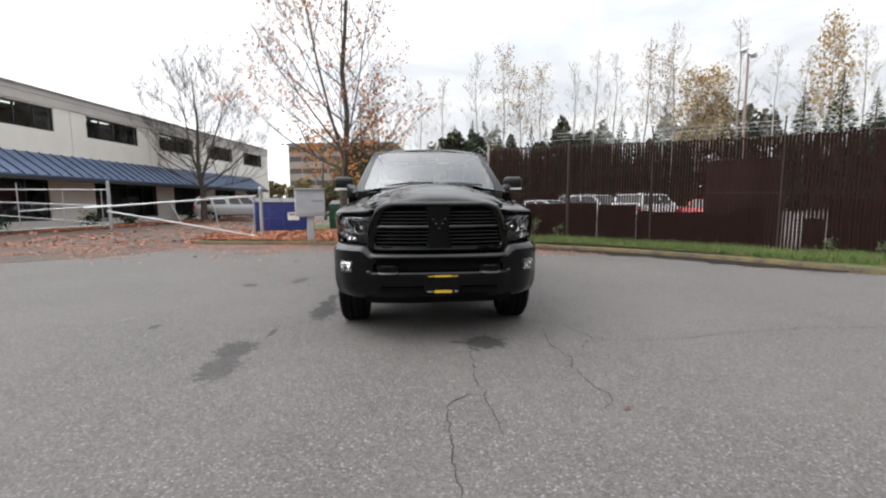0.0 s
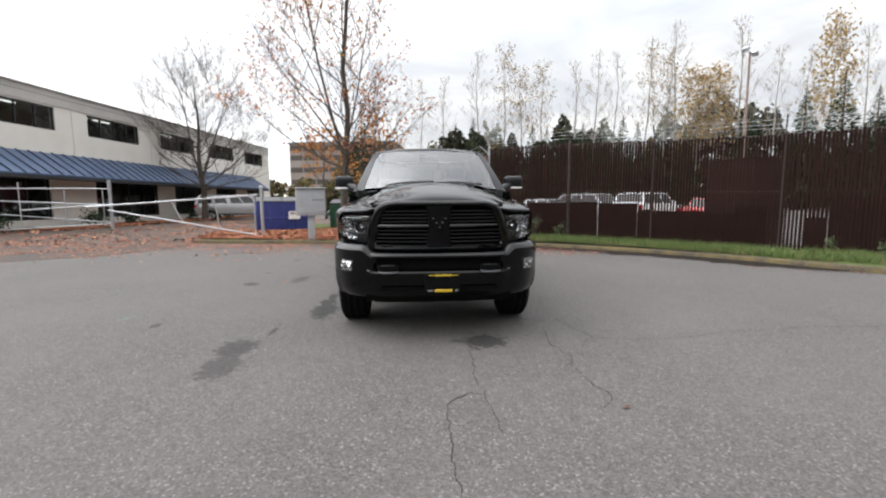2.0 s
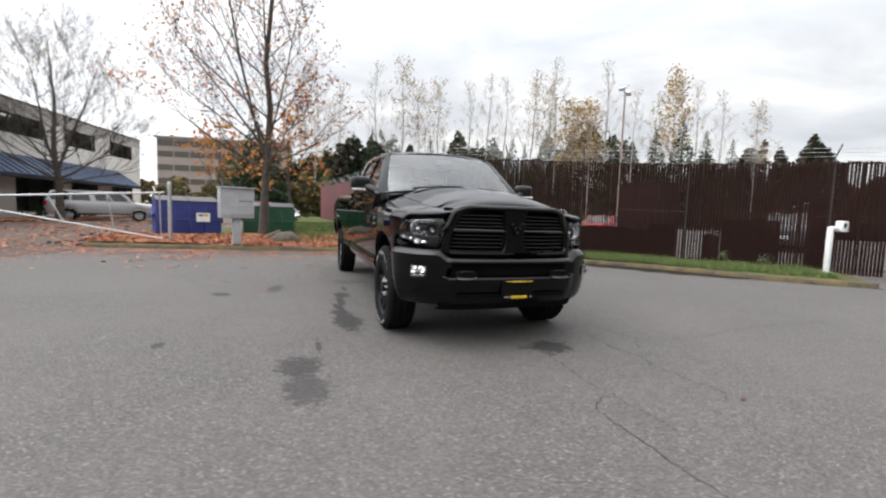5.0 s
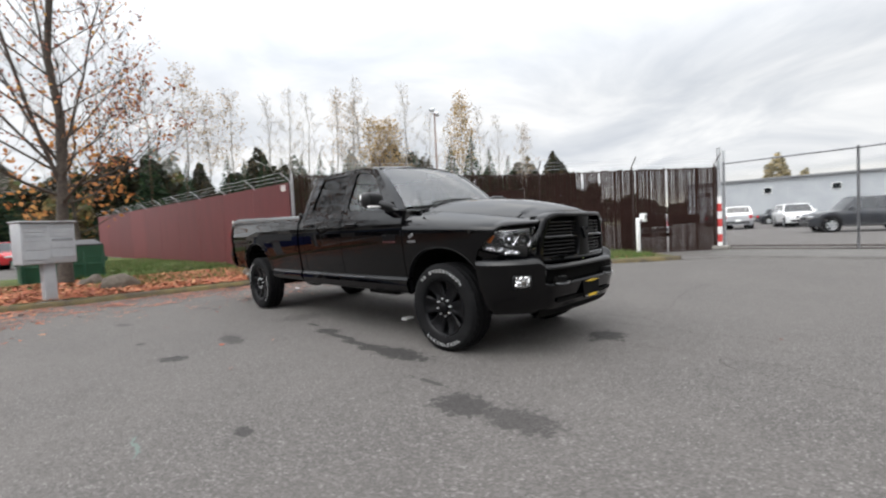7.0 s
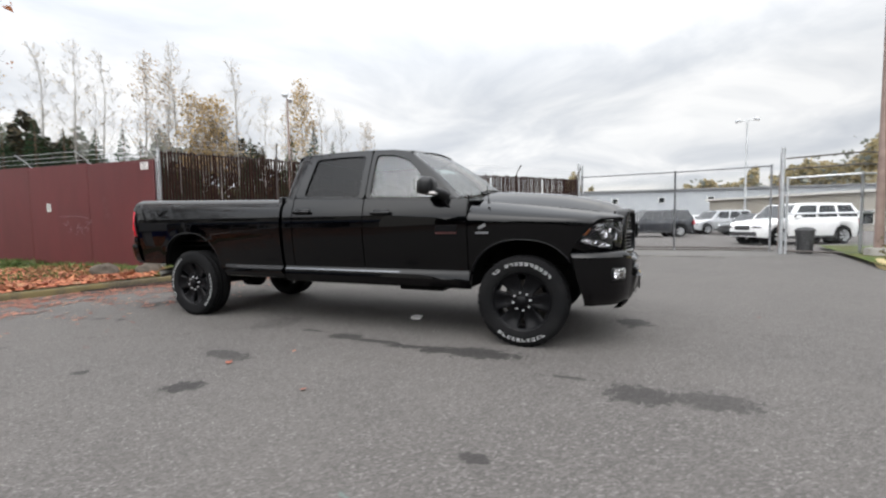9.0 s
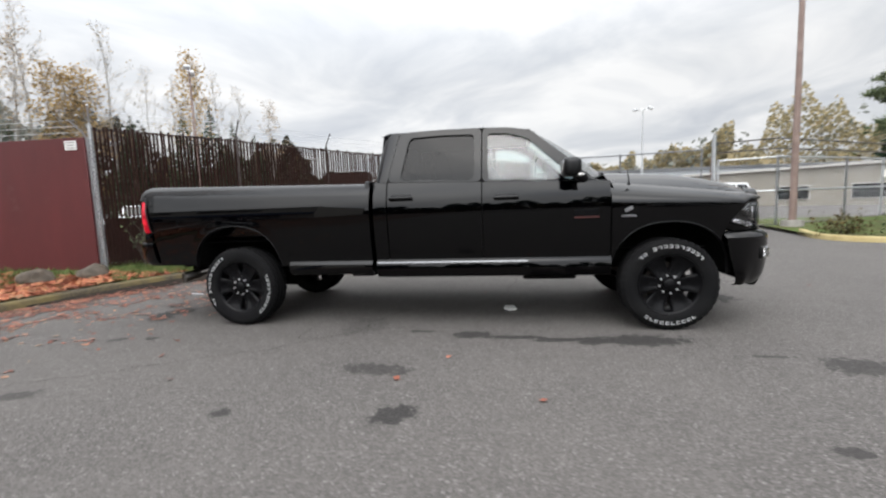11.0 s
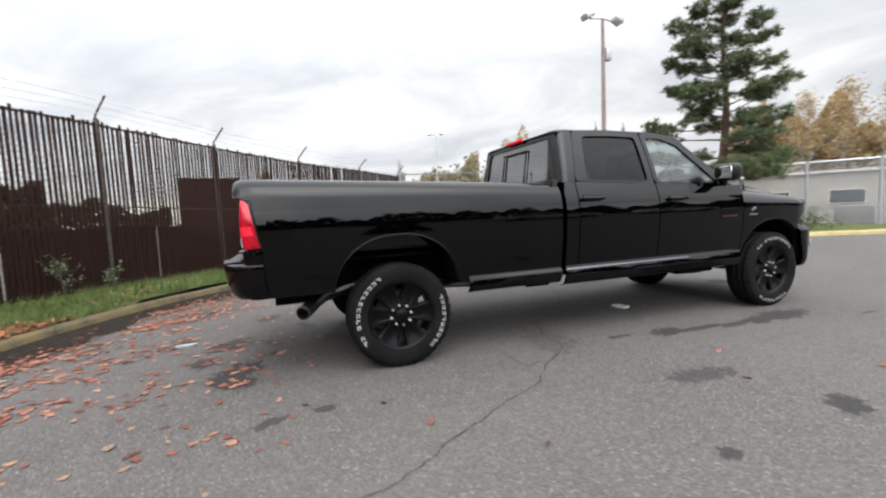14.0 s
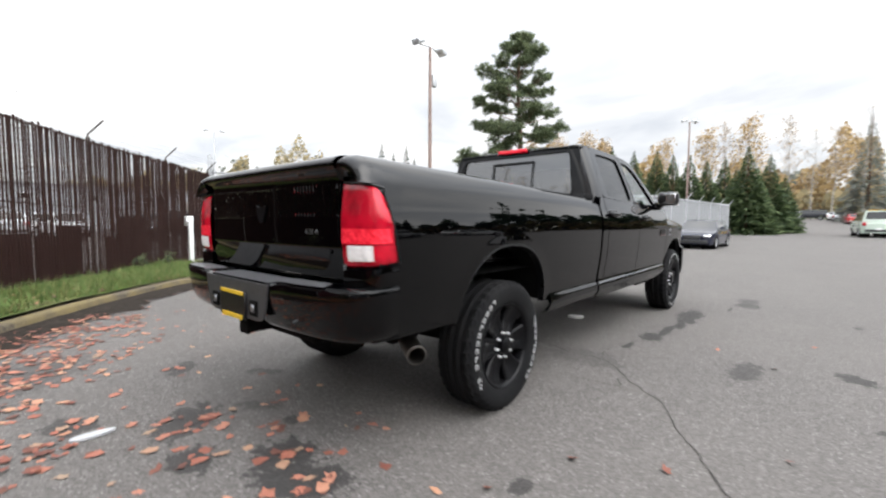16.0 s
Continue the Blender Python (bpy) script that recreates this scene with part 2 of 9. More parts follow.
m.color(m.ramp(m.voronoi(16, "Color"), [(0.0, (0.07, 0.03, 0.018)), (0.5, (0.20, 0.075, 0.035)), (1.0, (0.33, 0.13, 0.06))])).bump(m.voronoi(16), 0.7, 0.03)
MULCH = m.mat
m = Nodes("fallen_leaf", rough=0.75, spec=0.3)
m.color(m.mix(m.ramp(m.noise(25, 3), [(0.4, 0.0), (0.75, 0.45)]), m.ramp(m.rand(True), [(0.0, (0.10, 0.030, 0.018)), (0.25, (0.21, 0.060, 0.032)), (0.5, (0.35, 0.105, 0.050)), (0.75, (0.43, 0.170, 0.085)), (0.9, (0.45, 0.22, 0.10)), (1.0, (0.25, 0.17, 0.10))]), (0.15, 0.06, 0.035)))
LEAF = m.mat
m = Nodes("wet_leaf", rough=0.7, spec=0.3)
m.color(m.mix(m.ramp(m.noise(25, 3), [(0.4, 0.0), (0.75, 0.45)]), m.ramp(m.rand(True), [(0.0, (0.065, 0.026, 0.020)), (0.25, (0.14, 0.046, 0.032)), (0.5, (0.235, 0.080, 0.052)), (0.75, (0.30, 0.130, 0.088)), (0.9, (0.34, 0.18, 0.11)), (1.0, (0.19, 0.14, 0.10))]), (0.15, 0.06, 0.035)))
WET_LEAF = m.mat
m = Nodes("grass_blade", rough=0.7, spec=0.3)
m.color(m.ramp(m.rand(True), [(0.0, (0.036, 0.066, 0.015)), (0.5, (0.080, 0.132, 0.030)), (0.8, (0.120, 0.145, 0.044)), (1.0, (0.17, 0.13, 0.06))]))
BLADE = m.mat


def foliage(name, stops, rough=0.7, through_light=0.45):
    m = Nodes(name, rough=rough, spec=0.25)
    tone = m.ramp(m.rand(True), stops)
    m.color(tone)
    # thin leaves let part of the daylight through
    t, x = m.n.new("ShaderNodeBsdfTranslucent"), m.n.new("ShaderNodeMixShader")
    m.l.new(tone, t.inputs["Color"])
    x.inputs[0].default_value = through_light
    m.l.new(m.b.outputs[0], x.inputs[1])
    m.l.new(t.outputs[0], x.inputs[2])
    m.l.new(x.outputs[0], m.n["Material Output"].inputs["Surface"])
    return m.mat


MAPLE_LEAF = foliage("autumn_maple_leaf", [(0.0, (0.13, 0.055, 0.042)), (0.4, (0.30, 0.115, 0.070)), (0.75, (0.42, 0.17, 0.075)), (1.0, (0.46, 0.27, 0.09))])
ORANGE_LEAF = foliage("orange_leaf", [(0.0, (0.20, 0.08, 0.03)), (0.5, (0.38, 0.155, 0.05)), (1.0, (0.44, 0.23, 0.075))])
YELLOW_LEAF = foliage("yellow_leaf", [(0.0, (0.22, 0.15, 0.07)), (0.5, (0.38, 0.255, 0.105)), (1.0, (0.46, 0.34, 0.18))])
PALE_LEAF = foliage("faded_birch_leaf", [(0.0, (0.26, 0.21, 0.14)), (0.5, (0.42, 0.32, 0.19)), (1.0, (0.52, 0.43, 0.28))])
FADED_LEAF = foliage("faded_ochre_leaf", [(0.0, (0.20, 0.135, 0.08)), (0.5, (0.34, 0.235, 0.13)), (1.0, (0.46, 0.35, 0.21))])
NEEDLE = foliage("pine_needles", [(0.0, (0.036, 0.054, 0.032)), (0.5, (0.102, 0.130, 0.068)), (1.0, (0.20, 0.23, 0.115))])
FIR_NEEDLE = foliage("green_fir_needles", [(0.0, (0.028, 0.046, 0.022)), (0.5, (0.062, 0.090, 0.040)), (1.0, (0.11, 0.145, 0.062))])
DARK_NEEDLE = foliage("dark_fir_needles", [(0.0, (0.010, 0.024, 0.014)), (0.6, (0.025, 0.048, 0.024)), (1.0, (0.05, 0.078, 0.032))])
# far foliage: the haze of distance is put into these three leaf colours
ROAD_LEAF = foliage("haze_tinted_golden_leaf", [(0.0, (0.17, 0.125, 0.075)), (0.4, (0.28, 0.195, 0.10)), (0.75, (0.36, 0.255, 0.12)), (1.0, (0.40, 0.31, 0.17))])
HILL_LEAF = foliage("haze_tinted_hill_leaf", [(0.0, (0.15, 0.14, 0.10)), (0.35, (0.23, 0.20, 0.12)), (0.7, (0.31, 0.25, 0.135)), (1.0, (0.37, 0.30, 0.175))])
HILL_NEEDLE = foliage("haze_tinted_hill_needles", [(0.0, (0.128, 0.140, 0.128)), (1.0, (0.210, 0.217, 0.180))])
SCRUB = foliage("autumn_scrub", [(0.0, (0.035, 0.028, 0.014)), (0.4, (0.085, 0.06, 0.028)), (0.7, (0.07, 0.085, 0.03)), (1.0, (0.20, 0.13, 0.05))])
DARK_SCRUB = foliage("dark_brown_brush", [(0.0, (0.008, 0.009, 0.006)), (0.4, (0.022, 0.018, 0.010)), (0.7, (0.020, 0.028, 0.013)), (1.0, (0.060, 0.040, 0.020))], through_light=0.25)
BARK = speckled("grey_brown_bark", (0.030, 0.024, 0.019), (0.085, 0.068, 0.055), 9, 0.95, bump=0.8, dist=0.02, fine=40)
PINE_BARK = speckled("pine_bark", (0.06, 0.035, 0.024), (0.16, 0.095, 0.06), 6, 0.95, bump=0.8, dist=0.02, fine=30)
BIRCH_BARK = speckled("pale_birch_bark", (0.17, 0.155, 0.14), (0.36, 0.34, 0.31), 3, 0.9, bump=0.3, fine=20)


def slat_material(name, lo, hi):
    m = Nodes(name, rough=0.85, spec=0.15)
    g = m.noise(1.0, 6, 0.6, m.stretched(40, 40, 1.6))
    c = m.ramp(g, [(0.3, lo), (0.7, hi)])
    c = m.mix(m.math("MULTIPLY", m.rand(), 0.45), c, (0.022, 0.012, 0.009))
    c = m.mix(m.ramp(m.noise(1.3, 5), [(0.55, 0.0), (0.75, 0.30)]), c, (0.05, 0.032, 0.026))
    m.color(c).bump(g, 0.3, 0.006)
    return m.mat


SLAT = slat_material("brown_fence_slat", (0.013, 0.006, 0.0048), (0.036, 0.0155, 0.012))
BOARD = slat_material("brown_board", (0.013, 0.006, 0.0048), (0.032, 0.014, 0.011))
m = Nodes("burgundy_paint", rough=0.55)
streak = m.math("ADD", m.math("MULTIPLY", m.noise(1.0, 6, 0.6, m.stretched(2.2, 2.2, 0.6)), 0.6), m.math("MULTIPLY", m.rand(), 0.4))
worn = m.math("MULTIPLY", m.ramp(m.noise(1.1, 7, 0.7), [(0.62, 0.0), (0.74, 1.0)]), 0.30)
m.color(m.mix(worn, m.ramp(streak, [(0.25, (0.066, 0.0105, 0.0115)), (0.75, (0.118, 0.019, 0.020))]), (0.15, 0.075, 0.072))).bump(m.noise(30, 4), 0.2, 0.004)
BURGUNDY = m.mat
GALV = speckled("galvanised_steel", (0.36, 0.37, 0.38), (0.52, 0.53, 0.54), 12, 0.45, 0.7, 0.1)
DARK_STEEL = speckled("weathered_dark_steel", (0.04, 0.033, 0.03), (0.10, 0.085, 0.075), 10, 0.65, 0.3, 0.2)
RUST = speckled("rusty_pole_paint", (0.15, 0.10, 0.085), (0.27, 0.20, 0.17), 3, 0.7, 0.1, 0.2)
GREY_PAINT = speckled("grey_box_paint", (0.27, 0.277, 0.285), (0.35, 0.357, 0.365), 4, 0.5, 0.0, 0.06)
GREY_SLAT = speckled("grey_fence_slat", (0.15, 0.155, 0.162), (0.21, 0.215, 0.222), 3, 0.8, 0.0, 0.05)
GREY_DARK = speckled("grey_slot", (0.13, 0.135, 0.14), (0.2, 0.2, 0.21), 9, 0.6)
WHITE_PAINT = speckled("white_paint", (0.62, 0.62, 0.60), (0.78, 0.78, 0.76), 5, 0.5)
RED_PAINT = speckled("red_paint", (0.42, 0.03, 0.03), (0.55, 0.05, 0.045), 5, 0.5)
BLUE_BIN = speckled("blue_bin_paint", (0.018, 0.030, 0.15), (0.035, 0.055, 0.22), 3, 0.5)
GREEN_BIN = speckled("green_bin_paint", (0.010, 0.055, 0.030), (0.022, 0.085, 0.045), 3, 0.55)
BLACK_PLASTIC = speckled("black_plastic", (0.012, 0.012, 0.013), (0.028, 0.028, 0.029), 14, 0.55)
STUCCO = speckled("cream_stucco", (0.62, 0.595, 0.54), (0.72, 0.695, 0.64), 0.7, 0.9, bump=0.25, fine=45)
STUCCO_GREY = speckled("grey_stucco_band", (0.40, 0.385, 0.36), (0.49, 0.47, 0.44), 0.9, 0.9, bump=0.2)
m = Nodes("blue_roof_metal", rough=0.42, metal=0.35)
m.color(m.mix(m.ramp(m.noise(1.2, 5), [(0.35, 0.0), (0.75, 0.6)]), (0.050, 0.080, 0.150), (0.095, 0.140, 0.225)))
BLUE_ROOF = m.mat
WAREHOUSE = speckled("pale_metal_cladding", (0.27, 0.285, 0.30), (0.34, 0.355, 0.365), 0.5, 0.7, bump=0.1, spec=0.2)
BEIGE_WALL = speckled("beige_wall", (0.21, 0.192, 0.163), (0.28, 0.258, 0.222), 0.6, 0.9)
FAR_WALL = speckled("far_office_wall", (0.19, 0.155, 0.145), (0.27, 0.225, 0.21), 0.3, 0.9)
DARK_WINDOW = pane_glass("dark_office_glass", (0.42, 0.46, 0.47), 0.06)
# ground-floor rooms: their dimness is put into the colour
m = Nodes("room_dim_in_colour", rough=0.9)
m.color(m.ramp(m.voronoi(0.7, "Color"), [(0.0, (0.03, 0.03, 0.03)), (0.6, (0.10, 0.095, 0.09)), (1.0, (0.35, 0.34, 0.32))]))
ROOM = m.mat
# paler copy for the upper rooms: their ceiling light is put into the colour
m = Nodes("room_lit_in_colour", rough=0.9)
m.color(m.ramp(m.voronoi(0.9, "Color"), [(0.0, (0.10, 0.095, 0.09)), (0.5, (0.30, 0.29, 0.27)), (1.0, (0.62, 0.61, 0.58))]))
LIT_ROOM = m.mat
SEAM_BLUE = speckled("dark_blue_seam", (0.012, 0.020, 0.040), (0.028, 0.042, 0.075), 3, 0.5)
m = Nodes("office_tube_light", (1, 1, 1))
m.b.inputs["Emission Color"].default_value, m.b.inputs["Emission Strength"].default_value = (1, 0.98, 0.92, 1), 0.8
TUBE = m.mat
STONE = speckled("brown_boulder", (0.045, 0.036, 0.028), (0.12, 0.098, 0.075), 3, 0.95, bump=0.8, dist=0.03, fine=14)
FIELD = speckled("far_field", (0.08, 0.085, 0.04), (0.15, 0.145, 0.08), 0.05, 0.95, fine=0.9)
BANK = speckled("bank_grass", (0.06, 0.09, 0.03), (0.12, 0.15, 0.06), 0.25, 0.95, fine=3.0)
YELLOW = speckled("yellow_kerb_paint", (0.26, 0.20, 0.08), (0.38, 0.31, 0.15), 4, 0.8)

# vehicle materials
m = Nodes("black_car_paint", (0.0012, 0.0012, 0.0014), 0.3, spec=0.0)
m.b.inputs["Coat Weight"].default_value, m.b.inputs["Coat Roughness"].default_value, m.b.inputs["Coat IOR"].default_value = 1.0, 0.0, 1.365
m.color(m.mix(m.ramp(m.noise(1.7, 6), [(0.5, 0.0), (0.85, 0.002)]), (0.0002, 0.0002, 0.0004), (0.08, 0.075, 0.07))).bump(m.noise(45, 2), 0.004, 0.002)
BLACK_PAINT = m.mat
SATIN_BLACK = speckled("satin_black_trim", (0.0018, 0.0018, 0.0022), (0.005, 0.005, 0.0055), 20, 0.36, spec=0.3)
WHEEL_BLACK = speckled("gloss_black_wheel", (0.0015, 0.0015, 0.002), (0.004, 0.004, 0.0045), 12, 0.30, spec=0.12)
RECESS = speckled("dark_moulded_recess", (0.022, 0.022, 0.024), (0.045, 0.045, 0.048), 30, 0.4)
STEP_PAD = speckled("grey_step_pad", (0.060, 0.060, 0.063), (0.105, 0.105, 0.11), 30, 0.30)
m = Nodes("tyre_rubber", rough=0.85, spec=0.15)
m.color(m.mix(m.ramp(m.noise(4, 5), [(0.4, 0.0), (0.7, 0.55)]), (0.003, 0.003, 0.0034), (0.010, 0.0097, 0.0097))).bump(m.noise(120, 3), 0.2, 0.002)
RUBBER = m.mat
TYRE_LETTER = speckled("white_tyre_lettering", (0.24, 0.24, 0.24), (0.44, 0.44, 0.44), 30, 0.8)
GRILLE_SLAT = speckled("gloss_black_grille", (0.004, 0.004, 0.0045), (0.009, 0.009, 0.0095), 20, 0.22, spec=0.6)
TOW_STEEL = speckled("dark_hook_steel", (0.10, 0.10, 0.105), (0.18, 0.18, 0.185), 20, 0.3, 0.8)
NUT_STEEL = speckled("bright_nut_steel", (0.55, 0.55, 0.56), (0.72, 0.72, 0.73), 9, 0.32, 0.6, 0.0)
CHROME = speckled("chrome", (0.62, 0.62, 0.63), (0.78, 0.78, 0.79), 9, 0.10, 1.0, 0.0)
m = Nodes("faceted_lamp_reflector", (0.7, 0.7, 0.71), 0.12, 1.0)
m.color(m.ramp(m.voronoi(45, "Color"), [(0.2, (0.12, 0.12, 0.12)), (0.8, (0.8, 0.8, 0.81))])).bump(m.voronoi(45), 0.8, 0.02)
FOG_LENS = m.mat
m = Nodes("stepped_lamp_chrome", (0.6, 0.6, 0.61), 0.14, 0.9)
m.color(m.ramp(m.voronoi(38, "Color"), [(0.25, (0.10, 0.10, 0.105)), (0.7, (0.75, 0.75, 0.76))])).bump(m.voronoi(38), 0.6, 0.02)
LAMP_FACET = m.mat
SATIN_METAL = speckled("satin_exhaust_metal", (0.12, 0.11, 0.10), (0.26, 0.245, 0.225), 12, 0.40, 1.0, 0.1)
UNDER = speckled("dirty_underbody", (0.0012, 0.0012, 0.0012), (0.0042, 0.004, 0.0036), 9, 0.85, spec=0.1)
AMBER = Nodes("amber_lens", (0.36, 0.085, 0.012), 0.15).mat
m = Nodes("red_lens", (0.55, 0.012, 0.016), 0.08, spec=0.35)
m.b.inputs["Coat Weight"].default_value = 0.15
m.color(m.mix(m.ramp(m.noise(9, 2, 0.5, m.stretched(1.0, 1.0, 0.8)), [(0.3, 0.0), (0.7, 1.0)]), (0.15, 0.001, 0.006), (0.52, 0.005, 0.022)))
m.bump(m.voronoi(55), 0.06, 0.003)
RED_LENS = m.mat
m = Nodes("bright_red_reflector", (0.78, 0.02, 0.04), 0.12)
m.color(m.ramp(m.voronoi(70, "Color"), [(0.1, (0.55, 0.008, 0.02)), (0.9, (0.85, 0.035, 0.06))])).bump(m.voronoi(70), 0.25, 0.003)
RED_GLOW = m.mat
CHALK = speckled("green_chalk", (0.082, 0.096, 0.088), (0.105, 0.132, 0.12), 40, 0.95)
WHITE_LENS = speckled("frosted_lens", (0.55, 0.53, 0.52), (0.78, 0.76, 0.75), 30, 0.2)
SCREEN_GLASS = pane_glass("windscreen_glass", (0.62, 0.68, 0.67), 0.14)
LAMP_GLASS = pane_glass("headlight_lens_glass", (0.93, 0.93, 0.94), 0.06)
TINT_GLASS = pane_glass("privacy_glass", (0.05, 0.05, 0.053), 0.022)
REAR_GLASS = pane_glass("rear_window_glass", (0.16, 0.16, 0.165), 0.24)
SIDE_GLASS = pane_glass("side_glass", (0.68, 0.77, 0.76), 0.085)
CABIN = speckled("dark_cabin_trim", (0.018, 0.018, 0.019), (0.04, 0.039, 0.038), 12, 0.8)
PLATE_YELLOW = speckled("yellow_plate_frame", (0.42, 0.27, 0.01), (0.55, 0.37, 0.02), 12, 0.5)
BADGE = speckled("badge_silver", (0.16, 0.16, 0.17), (0.26, 0.26, 0.27), 20, 0.35, 0.8, 0.0)
RED_BADGE = Nodes("badge_red", (0.05, 0.008, 0.008), 0.4).mat
# for the emblem bosses and the strip that imitates the sill's highlight
GLINT_METAL = Nodes("dark_glint_metal", (0.105, 0.109, 0.115), 0.12, 1.0).mat
HEADLINER = speckled("grey_headliner_cloth", (0.34, 0.335, 0.32), (0.42, 0.415, 0.40), 20, 0.95)
APRON = speckled("worn_pale_asphalt", (0.060, 0.057, 0.053), (0.115, 0.108, 0.10), 2.2, 0.92, bump=0.3, fine=45)


# ---- geometry helpers ----
class Geo:
    """Collects vertices and faces for one mesh."""

    def __init__(self):
        self.v, self.f = [], []

    def add(self, verts, faces):
        k = len(self.v)
        self.v += [tuple(p) for p in verts]
        self.f += [tuple(i + k for i in face) for face in faces]
        return self

    def grid(self, rows, closed=False):
        n, k = len(rows[0]), len(self.v)
        for row in rows:
            self.v += [tuple(p) for p in row]
        for i in range(len(rows) - 1):
            for j in range(n if closed else n - 1):
                a, b = k + i * n + j, k + i * n + (j + 1) % n
                self.f.append((a, b, b + n, a + n))
        return self

    def box(self, c, s, turn=None):
        x, y, z = (d / 2 for d in s)
        pts = [Vector((sx * x, sy * y, sz * z)) for sx in (-1, 1) for sy in (-1, 1) for sz in (-1, 1)]
        if turn is not None:
            pts = [turn @ p for p in pts]
        return self.add([p + Vector(c) for p in pts], [(0, 1, 3, 2), (4, 6, 7, 5), (0, 4, 5, 1), (2, 3, 7, 6), (0, 2, 6, 4), (1, 5, 7, 3)])

    def rbox(self, c, s, r=0.02, seg=2, turn=None):
        bm = bmesh.new()
        bmesh.ops.create_cube(bm, size=1.0)
        bmesh.ops.scale(bm, vec=s, verts=bm.verts)
        bmesh.ops.bevel(bm, geom=bm.edges[:], offset=min(r, 0.49 * min(s)), segments=seg, profile=0.5, affect="EDGES")
        bm.verts.index_update()
        pts = [(turn @ v.co if turn is not None else v.co) + Vector(c) for v in bm.verts]
        self.add(pts, [[v.index for v in f.verts] for f in bm.faces])
        bm.free()
        return self

    def tube(self, pts, radii, n=8, cap=True):
        pts = [Vector(p) for p in pts]
        if isinstance(radii, (int, float)):
            radii = [radii] * len(pts)
        rows = []
        for i, (p, r) in enumerate(zip(pts, radii)):
            d = (pts[min(i + 1, len(pts) - 1)] - pts[max(i - 1, 0)]).normalized()
            a = d.cross(Vector((0, 0, 1)) if abs(d.z) < 0.9 else Vector((1, 0, 0))).normalized()
            b = d.cross(a)
            rows.append([p + r * (math.cos(q) * a + math.sin(q) * b) for q in (2 * math.pi * j / n for j in range(n))])
        k = len(self.v)
        self.grid(rows, True)
        if cap:
            self.f.append(tuple(range(k + n - 1, k - 1, -1)))
            self.f.append(tuple(range(k + (len(rows) - 1) * n, k + len(rows) * n)))
        return self

    def revolve(self, profile, m, n=48, closed_profile=False):
        """profile: (radius, along) pairs turned about the local z axis of m."""
        rows = []
        for j in range(n):
            q = 2 * math.pi * j / n
            rows.append([m @ Vector((r * math.cos(q), r * math.sin(q), h)) for r, h in profile])
        rows.append(rows[0])
        return self.grid(rows, closed_profile)

    def prism(self, outline, lo, hi, m=None):
        """A flat outline of (x, y) pushed from z=lo to z=hi, then moved by m."""
        n = len(outline)
        pts = [Vector((x, y, z)) for z in (lo, hi) for x, y in outline]
        if m is not None:
            pts = [m @ p for p in pts]
        return self.add(pts, [tuple(range(n - 1, -1, -1)), tuple(range(n, 2 * n))] + [(i, (i + 1) % n, n + (i + 1) % n, n + i) for i in range(n)])


def mesh_of(geo, name, mats, smooth=40, slots=None):
    me = bpy.data.meshes.new(name)
    me.from_pydata(geo.v, [], geo.f)
    for mt in mats if isinstance(mats, (list, tuple)) else [mats]:
        me.materials.append(mt)
    if slots:
        me.polygons.foreach_set("material_index", slots)
    if smooth:
        me.shade_smooth()
        me.set_sharp_from_angle(angle=radians(smooth))
    me.validate()
    me.update()
    return me


def part(name, geo, mat, parent, label="", smooth=40):
    ob = new(name, mesh_of(geo, name, mat, smooth))
    ob.parent = parent
    if label:
        ob["label"] = label
    return ob


def thing(name, m, label, category, group="", kind=""):
    ob = new(name)
    ob.matrix_world = m
    return tagged(ob, label, category, group, kind)


def structure(name, geo, mat, label="", smooth=40, kind="structure"):
    return tagged(new(name, mesh_of(geo, name, mat, smooth)), label, kind=kind)


def turn_z(a):
    return Matrix.Rotation(radians(a), 3, "Z")


def lerp(a, b, t):
    return a + (b - a) * t


def table(x, rows):
    """A smooth value at x from a short table of (x, value)."""
    if x <= rows[0][0]:
        return rows[0][1]
    for (a, va), (b, vb) in zip(rows, rows[1:]):
        if x <= b:
            return lerp(va, vb, (x - a) / (b - a))
    return rows[-1][1]


def steps(a, b, n):
    return [lerp(a, b, i / (n - 1)) for i in range(n)]


def smooth_line(pts, step=0.25):
    """A rounded polyline through pts, sampled about every step metres."""
    p = [Vector((*q[:2], q[2] if len(q) > 2 else 0)) for q in pts]
    p = [2 * p[0] - p[1]] + p + [2 * p[-1] - p[-2]]
    out = []
    for i in range(1, len(p) - 2):
        n = max(2, int((p[i + 1] - p[i]).length / step))
        for k in range(n):
            t = k / n
            out.append(0.5 * (2 * p[i] + (p[i + 1] - p[i - 1]) * t + (2 * p[i - 1] - 5 * p[i] + 4 * p[i + 1] - p[i + 2]) * t * t + (3 * p[i] - p[i - 1] - 3 * p[i + 1] + p[i + 2]) * t ** 3))
    return out + [p[-2]]


# ---- ground ----
ground = structure("ground", Geo().grid([[(x, y, -0.06) for x in (-1500, -90, 90, 1500)] for y in (-1500, -300, 70, 1500)]), FIELD, "dull autumn field reaching the horizon", 0)
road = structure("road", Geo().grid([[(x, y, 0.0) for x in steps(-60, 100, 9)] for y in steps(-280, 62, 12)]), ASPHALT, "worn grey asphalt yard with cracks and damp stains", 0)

KERB_LINE = [(-7.0, 9.35), (-4.7, 8.85), (-2.6, 8.5), (-0.2, 8.2), (1.2, 7.95), (2.1, 7.6), (3.2, 7.0), (4.2, 6.2), (5.2, 5.3), (6.2, 4.2), (6.9, 3.2), (7.5, 2.2), (8.2, 1.4), (9.0, 0.75)]
FENCE_A, FENCE_B = Vector((2.39, 9.79, 0)), Vector((13.1, 0.75, 0))
WALL_END = Vector((0.3, 33.0, 0))
